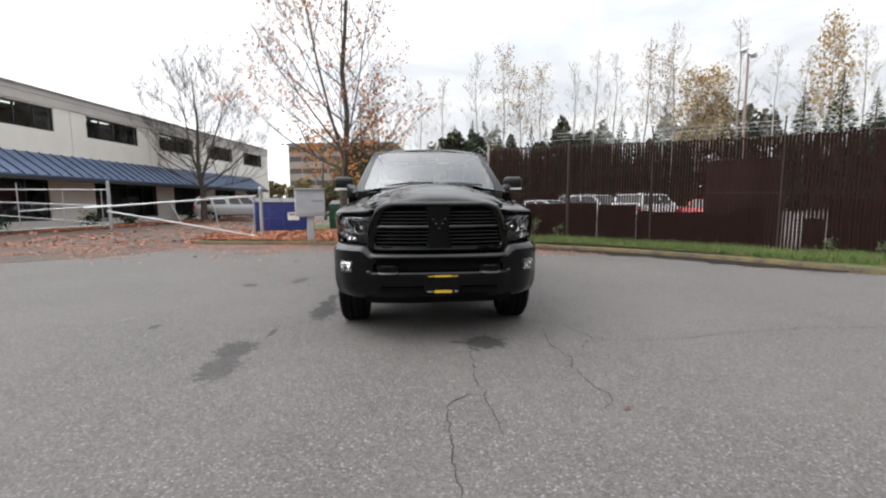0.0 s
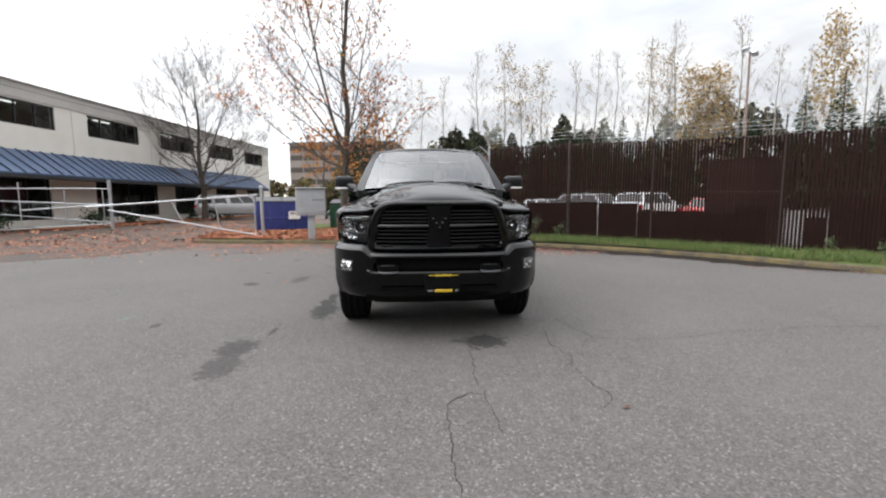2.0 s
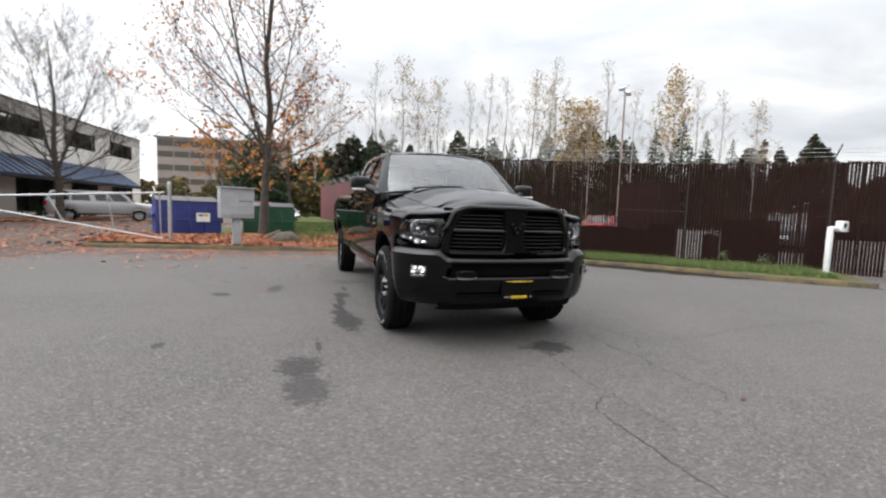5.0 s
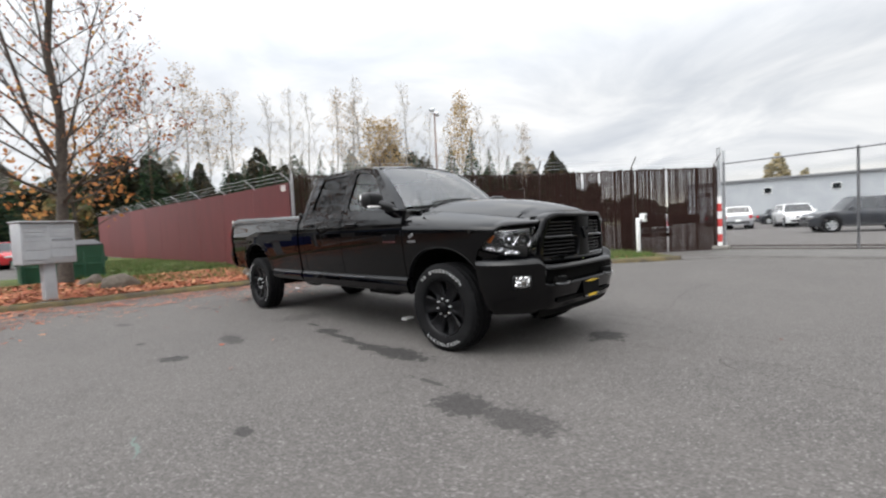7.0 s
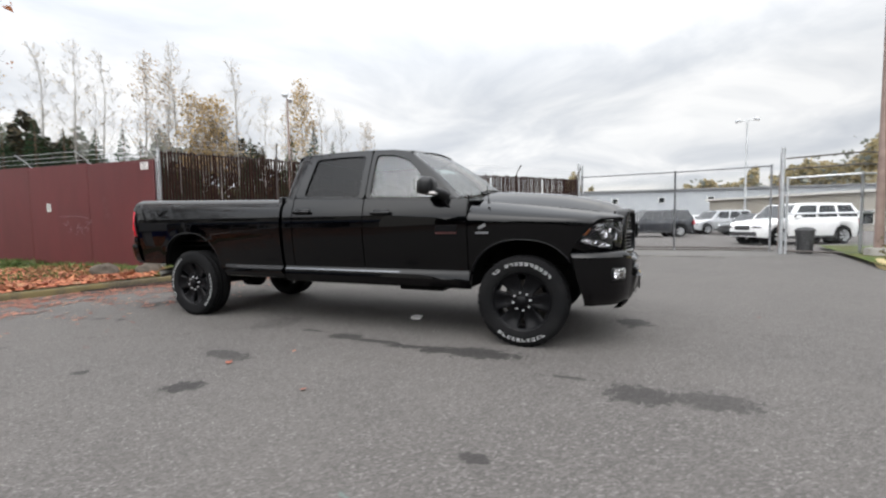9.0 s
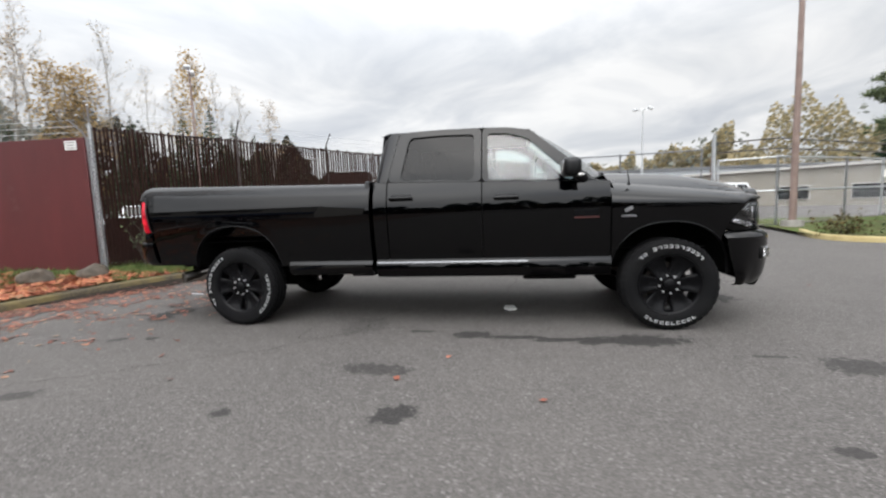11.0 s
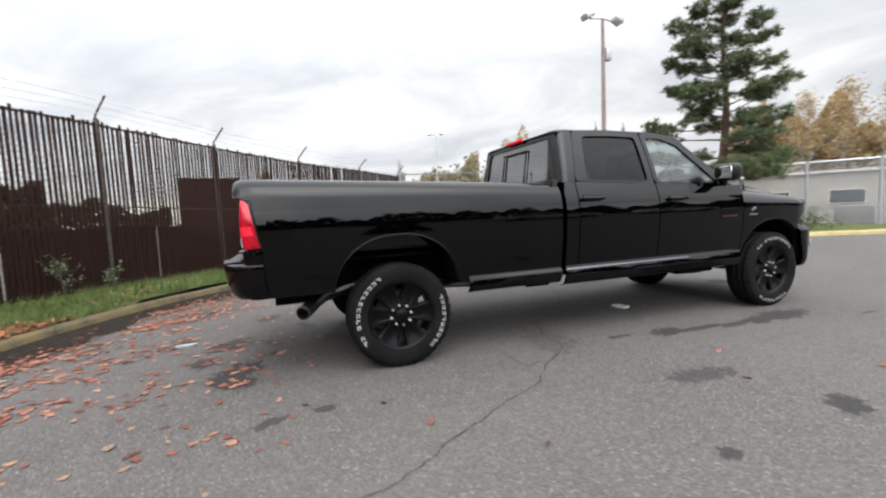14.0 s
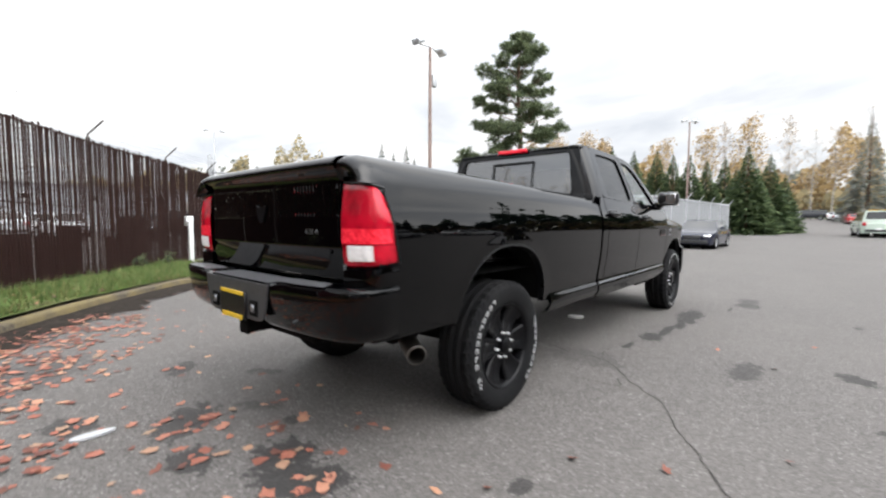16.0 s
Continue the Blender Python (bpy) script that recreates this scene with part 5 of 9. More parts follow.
    def bump_row(p, ins, z):
        n = Vector((p.x * 0.75, (p.y + 0.2) * 1.0, 0)).normalized()
        q = p - n * ins
        # the ends of the bumper rise to the lamps; its rear edge leans forward towards the ground
        up = 0.074 * ease(0.59, 0.70, abs(p.x)) * ease(0.66, 0.80, z)
        return (q.x, q.y - 0.14 * max(0.0, (0.80 - z) / 0.42) * ease(-0.72, -0.46, p.y), z + up)
    # height, inset at the corners, inset across the mouth
    FACE = [(0.800, 0.16, 0.16), (0.818, 0.100, 0.060), (0.815, 0.066, 0.026), (0.804, 0.042, 0.006), (0.786, 0.018, -0.006), (0.770, 0.002, -0.004), (0.763, 0.002, 0.012), (0.758, 0.002, 0.060), (0.664, 0.008, 0.066), (0.657, 0.008, 0.022), (0.650, 0.009, -0.008), (0.636, 0.010, -0.016), (0.605, 0.012, -0.010), (0.55, 0.018, 0.004), (0.49, 0.030, 0.018), (0.44, 0.050, 0.040), (0.405, 0.085, 0.08), (0.392, 0.18, 0.18)]
    fb = part("front_bumper", Geo().grid([[bump_row(p, lerp(c, m, 1 - ease(0.585, 0.635, abs(p.x))), z) for z, c, m in FACE] for p in line]), BLACK_PAINT, t, "black painted front bumper", 30)
    def on_bump(x):
        return table(abs(x), [(p.x, p.y) for p in half])
    for s in (-1, 1):
        c = Vector((s * 0.815, on_bump(0.815) + 0.030, 0.688))
        rt = turn_z(s * 40)
        fl = part("fog_lamp", Geo().rbox(c, (0.165, 0.05, 0.118), 0.02, 2, rt), SATIN_BLACK, fb)
        part("fog_lens", Geo().rbox(c + rt @ Vector((0, -0.014, 0)), (0.135, 0.05, 0.096), 0.02, 3, rt), FOG_LENS, fl, "bright fog lamp")
        part("fog_bulb", Geo().rbox(c + rt @ Vector((0, -0.042, -0.004)), (0.034, 0.006, 0.034), 0.012, 3, rt), SATIN_METAL, fl)
        part("tow_pocket", Geo().rbox((s * 0.45, on_bump(0.45) + 0.018, 0.672), (0.185, 0.05, 0.072), 0.022, 3), UNDER, fb)
        part("tow_hook", Geo().tube(smooth_line([(s * 0.37, on_bump(0.45) + 0.03, 0.652), (s * 0.372, on_bump(0.45) - 0.03, 0.648), (s * 0.45, on_bump(0.45) - 0.042, 0.645), (s * 0.528, on_bump(0.45) - 0.02, 0.648), (s * 0.53, on_bump(0.45) + 0.04, 0.652)], 0.03), 0.008, 8), TOW_STEEL, fb, "dark steel tow hook")
        part("pocket_slit", Geo().rbox((s * 0.45, on_bump(0.45) + 0.0, 0.702), (0.12, 0.03, 0.008), 0.003, 1), SATIN_BLACK, fb)
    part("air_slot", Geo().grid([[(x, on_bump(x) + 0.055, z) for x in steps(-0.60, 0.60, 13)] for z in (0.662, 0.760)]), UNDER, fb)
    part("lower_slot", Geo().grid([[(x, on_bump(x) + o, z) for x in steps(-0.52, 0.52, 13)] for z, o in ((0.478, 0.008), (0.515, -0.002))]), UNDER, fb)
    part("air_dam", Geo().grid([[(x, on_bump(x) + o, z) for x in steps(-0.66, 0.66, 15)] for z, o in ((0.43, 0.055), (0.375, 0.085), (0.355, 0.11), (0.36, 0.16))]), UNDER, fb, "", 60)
    yb = -1.012
    pl = part("number_plate", Geo().rbox((0.02, yb, 0.548), (0.31, 0.012, 0.16), 0.006, 1), UNDER, t, "dark dealer plate with yellow strips")
    part("plate_strip", Geo().rbox((0.03, yb - 0.008, 0.617), (0.15, 0.006, 0.014), 0.002, 1), PLATE_YELLOW, pl)
    part("plate_strip", Geo().rbox((-0.075, yb - 0.008, 0.617), (0.05, 0.006, 0.006), 0.002, 1), PLATE_YELLOW, pl)
    part("plate_strip", Geo().rbox((0.03, yb - 0.008, 0.482), (0.155, 0.006, 0.024), 0.002, 1), PLATE_YELLOW, pl)
    part("plate_strip", Geo().rbox((-0.085, yb - 0.008, 0.482), (0.05, 0.006, 0.012), 0.002, 1), BADGE, pl)
    part("plate_strip", Geo().rbox((0.135, yb - 0.008, 0.617), (0.05, 0.006, 0.006), 0.002, 1), PLATE_YELLOW, pl)
    part("plate_strip", Geo().rbox((0.145, yb - 0.008, 0.482), (0.03, 0.006, 0.016), 0.002, 1), BADGE, pl)
    # ---- wipers and aerial
    for x0 in (-0.55, 0.05):
        a, b = screen(x0 / 0.85, 0.03), screen((x0 + 0.58) / 0.85, 0.055)
        part("wiper", Geo().tube([(a[0], a[1] - 0.03, a[2] + 0.012), ((a[0] + b[0]) / 2, (a[1] + b[1]) / 2 - 0.03, (a[2] + b[2]) / 2 + 0.03), (b[0], b[1] - 0.02, b[2] + 0.016)], 0.012, 6), SATIN_BLACK, t)
    part("aerial", Geo().tube([(-0.86, 0.33, 1.33), (-0.86, 0.33, 1.37), (-0.862, 0.345, 1.50)], [0.016, 0.006, 0.003], 6), SATIN_BLACK, t)
    # ---- bed, tailgate, tail lamps, rear bumper
    part("bed_floor", Geo().grid([[(x, y, 0.96 + 0.012 * (k % 2)) for k, x in enumerate(steps(-0.84, 0.84, 22))] for y in steps(2.80, 5.32, 4)]), SATIN_BLACK, t, "", 20)
    part("bed_front", Geo().rbox((0, 2.815, 1.07), (1.86, 0.05, 0.82), 0.012, 2), BLACK_PAINT, t)
    rows = []
    for x in steps(-0.745, 0.745, 15):
        crown = 0.018 * (1 - (x / 0.745) ** 2)
        rows.append([(x, 5.30, 1.0), (x, 5.30, 1.48), (x, 5.315, 1.522), (x, 5.36, 1.536), (x, 5.400 + crown, 1.534), (x, 5.436 + crown, 1.527), (x, 5.458 + crown, 1.514), (x, 5.468 + crown, 1.498), (x, 5.468 + crown, 1.484), (x, 5.458 + crown, 1.470), (x, 5.440 + crown, 1.455), (x, 5.424 + crown, 1.436), (x, 5.418 + crown, 1.40), (x, 5.418 + crown, 1.30), (x, 5.420 + crown, 1.10), (x, 5.418 + crown, 1.085), (x, 5.412 + crown, 1.078), (x, 5.410 + crown, 0.945), (x, 5.395, 0.932), (x, 5.31, 0.93)])
    tg = part("tailgate", Geo().grid(rows), BLACK_PAINT, t, "black tailgate with a rounded top lip", 50)
    part("tailgate_handle", Geo().rbox((0, 5.428, 1.335), (0.17, 0.012, 0.05), 0.005, 2), SATIN_BLACK, tg)
    part("emblem", Geo().prism([(-0.055, 0.045), (-0.03, 0.028), (0.03, 0.028), (0.055, 0.045), (0.05, 0.0), (0.022, -0.05), (0, -0.06), (-0.022, -0.05), (-0.05, 0.0)], 0, 0.018, Matrix.Translation((0, 5.428, 1.27)) @ Matrix.Rotation(radians(-90), 4, "X") @ Matrix.Rotation(radians(180), 4, "Z")), WHEEL_BLACK, tg, "dark shield-shaped emblem")
    for ch, dx in (("4", 0.046), ("X", 0.0), ("4", -0.046)):
        cu = bpy.data.curves.new("badge_character", "FONT")
        cu.body, cu.size, cu.extrude, cu.align_x = ch, 0.048, 0.003, "CENTER"
        letter = new("letter", cu)
        letter.parent = tg
        letter.matrix_local = Matrix.Translation((-0.50 + dx, 5.428, 1.155)) @ Matrix.Rotation(radians(180), 4, "Z") @ Matrix.Rotation(radians(90), 4, "X") @ Matrix.Diagonal((1.25, 0.8, 1, 1))
        cu.materials.append(BADGE)
    for s in (-1, 1):
        part("rear_post", Geo().grid([[(s * x, y, z) for x, y in ((0.752, 5.30), (0.756, 5.385), (0.80, 5.392), (0.90, 5.39), (0.94, 5.385))] for z in (0.66, 0.95, 1.2, 1.395)]), BLACK_PAINT, t)
        TL = smooth_line([(0.762, 5.428), (0.88, 5.428), (0.952, 5.422), (0.988, 5.398), (1.004, 5.35), (1.006, 5.29)], 0.03)
        k = len(TL) - 1
        def tl(p, u, v, off=0.0):
            f = u * lerp(1.0, 0.80, max(0.0, min(1.0, v))) * k
            i = min(int(f), k - 1)
            p = TL[i].lerp(TL[i + 1], f - i)
            n = (p - Vector((0.8, 5.2, 0))).normalized()
            q = p - n * off
            zt, zb = lerp(1.405, 1.372, u), lerp(1.010, 1.035, u)
            shrink = 0.018 * (abs(2 * max(0.0, min(1.0, v)) - 1) ** 8)
            z = lerp(zb, zt, v)
            return (s * min(q.x - n.x * shrink, flank(5.2, z) + 0.006 - off), q.y - n.y * shrink, z)
        tail = part("tail_lamp", Geo().grid([[tl(p, i / k, v) for v in (0, 0.03, 0.1, 0.24)] for i, p in enumerate(TL)] ), RED_LENS, t, "tall red tail lamp with a white lower lens")
        part("upper_lens", Geo().grid([[tl(p, i / k, v, 0.005 * math.sin(v * 9.0)) for v in steps(0.24, 1, 20)] for i, p in enumerate(TL)]), RED_LENS, tail)
        part("reverse_lens", Geo().grid([[tl(p, i / k, v, -0.004) for v in steps(0.06, 0.25, 4)] for i, p in enumerate(TL) if 0.02 < i / k < 0.60]), WHITE_LENS, tail, "white reversing lens")
        part("reflector_band", Geo().grid([[tl(p, i / k, v, -0.004) for v in steps(0.27, 0.46, 4)] for i, p in enumerate(TL) if i / k < 0.92]), RED_GLOW, tail, "bright red reflector band")
        part("lamp_rim", Geo().tube([tl(TL[k], 1.0, v, -0.003) for v in steps(-0.02, 0.98, 14)] + [tl(TL[i], i / k, 1.0, -0.003) for i in range(k, -1, -1)], 0.007, 6), SATIN_BLACK, tail)
        part("lamp_bed", Geo().grid([[tl(p, i / k * 1.03, v, 0.022) for v in (-0.05, 1.05)] for i, p in enumerate(TL)]), SATIN_BLACK, tail)
        part("lamp_sill", Geo().grid([[tl(p, i / k, v, o) for v, o in ((-0.30, -0.010), (-0.24, -0.014), (-0.12, -0.015), (-0.050, -0.012), (-0.038, 0.004))] for i, p in enumerate(TL)]), BLACK_PAINT, tail)
        part("lamp_lip", Geo().grid([[tl(p, i / k, v, o) for v, o in ((-0.035, 0.0), (-0.02, -0.008), (-0.008, 0.0))] for i, p in enumerate(TL)]), BLACK_PAINT, tail)
    RB = [(0, 5.60), (0.42, 5.60), (0.66, 5.585), (0.86, 5.55), (0.968, 5.478), (1.004, 5.38), (1.004, 5.29)]
    half = smooth_line(RB, 0.06)
    line = [Vector((-p.x, p.y, 0)) for p in reversed(half[1:])] + half
    def rb_row(p, ins, z):
        n = Vector((p.x * 0.6, (p.y - 4.9) * 1.0, 0)).normalized()
        q = p - n * ins
        dip = 0.02 * max(0.0, min(1.0, (0.44 - abs(p.x)) / 0.06))
        return (q.x, q.y, z - (dip if z > 0.80 else 0))
    rb = part("rear_bumper", Geo().grid([[rb_row(p, i, z) for i, z in ((0.22, 0.922), (0.06, 0.925), (0.020, 0.924), (0.006, 0.917), (0.0, 0.902), (0.004, 0.86), (0.012, 0.80), (0.028, 0.73), (0.046, 0.695), (0.075, 0.668), (0.15, 0.655))] for p in line]), BLACK_PAINT, t, "black step rear bumper with grey pads", 40)
    for s in (-1, 1):
        part("step_pad", Geo().grid([[rb_row(p, i, 0.929 if i > 0 else 0.924) for i in (0.13, 0.08, 0.02, 0.004)] for p in line if 0.38 < s * p.x < 0.84]), STEP_PAD, rb, "grey ribbed step pad")
    part("step_pad", Geo().grid([[(x, y, 0.910) for x in (-0.36, 0, 0.36)] for y in (5.42, 5.592)]), STEP_PAD, rb)
    part("plate_recess", Geo().prism([(-0.38, 0.105), (0.38, 0.105), (0.33, -0.075), (0.27, -0.095), (-0.27, -0.095), (-0.33, -0.075)], 0, 0.012, Matrix.Translation((0, 5.596, 0.795)) @ Matrix.Rotation(radians(-90), 4, "X") @ Matrix.Rotation(radians(180), 4, "Z")), RECESS, rb)
    for s in (-1, 1):
        part("socket", Geo().rbox((s * 0.235, 5.612, 0.765), (0.085, 0.012, 0.085), 0.014, 2), UNDER, rb)
        part("socket_plug", Geo().rbox((s * 0.235, 5.618, 0.765), (0.038, 0.012, 0.038), 0.006, 1), BADGE, rb)
    pl = part("number_plate", Geo().rbox((0, 5.615, 0.765), (0.31, 0.012, 0.155), 0.005, 1), SATIN_BLACK, t, "dark dealer plate with yellow strips")
    part("plate_strip", Geo().rbox((0, 5.623, 0.832), (0.28, 0.005, 0.022), 0.002, 1), PLATE_YELLOW, pl)
    part("plate_strip", Geo().rbox((0, 5.623, 0.700), (0.25, 0.005, 0.026), 0.002, 1), PLATE_YELLOW, pl)
    part("hitch_receiver", Geo().rbox((0, 5.44, 0.625), (0.085, 0.22, 0.08), 0.012, 2).rbox((0, 5.36, 0.62), (0.95, 0.09, 0.09), 0.015, 2).rbox((0, 5.55, 0.625), (0.10, 0.03, 0.09), 0.012, 2), UNDER, t, "black tow hitch receiver")
    part("exhaust_pipe", Geo().tube([(-0.45, 3.3, 0.52), (-0.52, 4.45, 0.64), (-0.54, 4.68, 0.625), (-0.60, 4.85, 0.585), (-0.74, 4.965, 0.545)], 0.045, 14, False), SATIN_METAL, t, "dull steel exhaust")
    part("exhaust_tip", Geo().revolve([(0.044, -0.10), (0.053, -0.08), (0.055, 0.09), (0.049, 0.092), (0.046, -0.08)], Matrix.Translation((-0.80, 5.005, 0.528)) @ Vector((-0.86, 0.48, -0.17)).to_track_quat("Z", "Y").to_matrix().to_4x4(), 24), SATIN_METAL, t, "dull steel exhaust tip")
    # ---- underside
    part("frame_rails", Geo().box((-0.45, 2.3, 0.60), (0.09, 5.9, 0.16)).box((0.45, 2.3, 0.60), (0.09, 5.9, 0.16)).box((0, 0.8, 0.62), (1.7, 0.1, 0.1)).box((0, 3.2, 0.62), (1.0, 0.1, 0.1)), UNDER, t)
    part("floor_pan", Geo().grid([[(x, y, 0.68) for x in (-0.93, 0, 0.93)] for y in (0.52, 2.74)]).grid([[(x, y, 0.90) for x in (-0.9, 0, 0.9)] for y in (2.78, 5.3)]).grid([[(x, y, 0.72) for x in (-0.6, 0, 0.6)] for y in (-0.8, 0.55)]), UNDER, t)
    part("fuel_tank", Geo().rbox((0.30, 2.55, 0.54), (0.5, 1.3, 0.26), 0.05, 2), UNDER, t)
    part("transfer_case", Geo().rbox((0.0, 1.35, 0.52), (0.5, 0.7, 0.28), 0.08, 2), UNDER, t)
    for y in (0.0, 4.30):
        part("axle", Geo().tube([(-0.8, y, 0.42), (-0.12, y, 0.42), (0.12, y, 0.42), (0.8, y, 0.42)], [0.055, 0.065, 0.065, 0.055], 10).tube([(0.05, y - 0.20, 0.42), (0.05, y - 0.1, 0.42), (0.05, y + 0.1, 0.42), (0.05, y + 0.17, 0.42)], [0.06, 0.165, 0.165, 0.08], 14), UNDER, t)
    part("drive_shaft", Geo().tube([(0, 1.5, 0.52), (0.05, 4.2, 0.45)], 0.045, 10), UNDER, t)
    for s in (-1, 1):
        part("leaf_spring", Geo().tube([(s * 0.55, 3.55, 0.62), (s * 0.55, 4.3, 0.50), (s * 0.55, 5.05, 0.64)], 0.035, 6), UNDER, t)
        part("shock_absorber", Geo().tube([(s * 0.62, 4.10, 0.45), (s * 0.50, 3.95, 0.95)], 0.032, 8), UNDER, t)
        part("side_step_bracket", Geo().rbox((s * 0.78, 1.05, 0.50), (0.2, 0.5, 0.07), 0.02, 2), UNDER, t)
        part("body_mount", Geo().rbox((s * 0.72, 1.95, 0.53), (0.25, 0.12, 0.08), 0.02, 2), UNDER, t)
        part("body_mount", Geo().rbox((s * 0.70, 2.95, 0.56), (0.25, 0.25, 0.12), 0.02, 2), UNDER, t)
        for y in (0.0, 4.30):
            wheel("wheel", s * 0.845, y, s, t, -82 if y < 1 else -6)
    # ---- cabin
    for y, x in ((1.35, -0.42), (1.35, 0.42), (2.25, -0.40), (2.25, 0.40)):
        st = part("seat", Geo().rbox((x, y, 0.98), (0.52, 0.50, 0.22), 0.06, 2).rbox((x, y + 0.24, 1.28), (0.50, 0.16, 0.62), 0.06, 3, Matrix.Rotation(radians(-10), 3, "X")), CABIN, t)
        part("headrest", Geo().rbox((x, y + 0.33, 1.66), (0.27, 0.10, 0.19), 0.045, 3), CABIN, st)
    part("dashboard", Geo().rbox((0, 0.78, 1.25), (1.62, 0.42, 0.30), 0.08, 3), CABIN, t)
    part("steering_wheel", Geo().tube([(0.42 + 0.19 * math.cos(a), 1.06 - 0.06 * math.sin(a), 1.33 + 0.18 * math.sin(a)) for a in steps(0, 2 * math.pi, 25)], 0.016, 8, False), CABIN, t)
    part("inner_mirror", Geo().rbox((0, 1.02, 1.80), (0.24, 0.03, 0.065), 0.012, 2), CABIN, t)
    for s in (-1, 1):
        part("door_card", Geo().grid([[(s * x, y, z) for y in (0.6, 2.6)] for x, z in ((0.90, 0.7), (0.88, 1.40))]), CABIN, t)
    part("headliner", Geo().grid([[(x, y, 1.885) for x in (-0.68, 0, 0.68)] for y in (1.22, 2.62)]), HEADLINER, t)
    return t


truck = build_truck()
# the cab stands a little taller above the belt line than its pressings were drawn
for ob in truck.children_recursive:
    if ob.name.split(".")[0] in ("windscreen", "a_pillar", "roof", "brake_light", "back_frame", "rear_window", "slider_frame", "window_frame", "window", "corner_pillar", "headliner", "inner_mirror"):
        for v in ob.data.vertices:
            if v.co.z > 1.44:
                v.co.z = 1.44 + (v.co.z - 1.44) * 1.085


# ---- trees ----
def limb(g, rng, p, d, length, r, depth, ends, bend=0.22, lift=0.10, sides=6, kids=4, twig=0.006):
    """One tapered limb with side limbs; the tips of the last ones are gathered in ends."""
    pts, rad = [Vector(p)], [r]
    n = 5 if depth > 1 else 4
    d = Vector(d).normalized()
    for i in range(n):
        d = (d + Vector((rng.uniform(-bend, bend), rng.uniform(-bend, bend), rng.uniform(-bend, bend) * 0.6 + lift))).normalized()
        pts.append(pts[-1] + d * length / n)
        rad.append(max(r * (1 - 0.8 * (i + 1) / n), twig * 0.7))
    g.tube(pts, rad, max(3, sides), False)
    if depth == 0:
        ends += [(pts[k], d) for k in (2, 3, 4)]
        return
    for k in range(kids):
        t = rng.uniform(0.3, 0.98)
        i = min(int(t * n), n - 1)
        q = pts[i].lerp(pts[i + 1], t * n - i)
        axis = Vector((rng.uniform(-1, 1), rng.uniform(-1, 1), rng.uniform(-0.25, 0.8))).normalized()
        nd = (d * 0.75 + axis * 0.75).normalized()
        limb(g, rng, q, nd, length * rng.uniform(0.38, 0.6), max(rad[i] * 0.55, twig), depth - 1, ends, bend, lift, max(3, sides - 2), kids, twig)


def leaf_cloud(rng, ends, per, spread, size):
    g = Geo()
    for p, d in ends:
        for _ in range(per if isinstance(per, int) else (1 if rng.random() < per else 0)):
            c = p + Vector((rng.gauss(0, spread), rng.gauss(0, spread), rng.gauss(0, spread * 0.8)))
            a = Vector((rng.gauss(0, 1), rng.gauss(0, 1), rng.gauss(0, 1))).normalized()
            b = a.cross(Vector((rng.gauss(0, 1), rng.gauss(0, 1), rng.gauss(0, 1)))).normalized()
            w = size * rng.uniform(0.6, 1.2)
            g.add([c - a * w, c + b * w * 0.6, c + a * w, c - b * w * 0.6], [(0, 1, 2, 3)])
    return g


def broadleaf(name, m, label, seed, h, r, leaf, per, spread, size, start=0.25, limbs=14, reach=0.45, rise=0.9, bark=BARK, depth=2, kids=4, group="", category="tree", thick=0.40, twig=0.006, leader=1.0, forks=()):
    rng = random.Random(seed)
    t = thing(name, m, label, category, group)
    g, ends = Geo(), []
    pts = [Vector((0, 0, -0.1))]
    for i in range(9):
        pts.append(Vector((pts[-1].x + rng.uniform(-0.012, 0.012) * h, pts[-1].y + rng.uniform(-0.012, 0.012) * h, h * leader * (i + 1) / 9)))
    g.tube(pts, [r * (1.25 if i == 0 else 1) * (1 - 0.93 * i / 9) + 0.006 for i in range(10)], 8, False)
    for k in range(limbs):
        f = lerp(start, 0.93, (k + rng.uniform(0, 0.9)) / limbs)
        i = min(int(f * 9), 8)
        q = pts[i].lerp(pts[i + 1], f * 9 - i)
        a = k * 2.4 + rng.uniform(-0.5, 0.5)
        ln = h * reach * (1.0 - 0.72 * leader * (f - start) / (1 - start)) * rng.uniform(0.75, 1.1)
        limb(g, rng, q, (math.cos(a), math.sin(a), rise * rng.uniform(0.6, 1.3)), ln, max(r * (1 - f) * thick, 0.012), depth - 1, ends, kids=kids, twig=twig)
    for z, d, ln, rr in forks:
        i = min(int(z / h * 9), 8)
        limb(g, rng, pts[i].lerp(pts[i + 1], z / h * 9 - i), d, ln, rr, depth, ends, 0.12, 0.06, kids=kids, twig=twig)
    part("trunk", g, bark, t, "", 60)
    if per:
        part("crown", leaf_cloud(rng, ends, per, spread, size), leaf, t, "", 0)
    return t


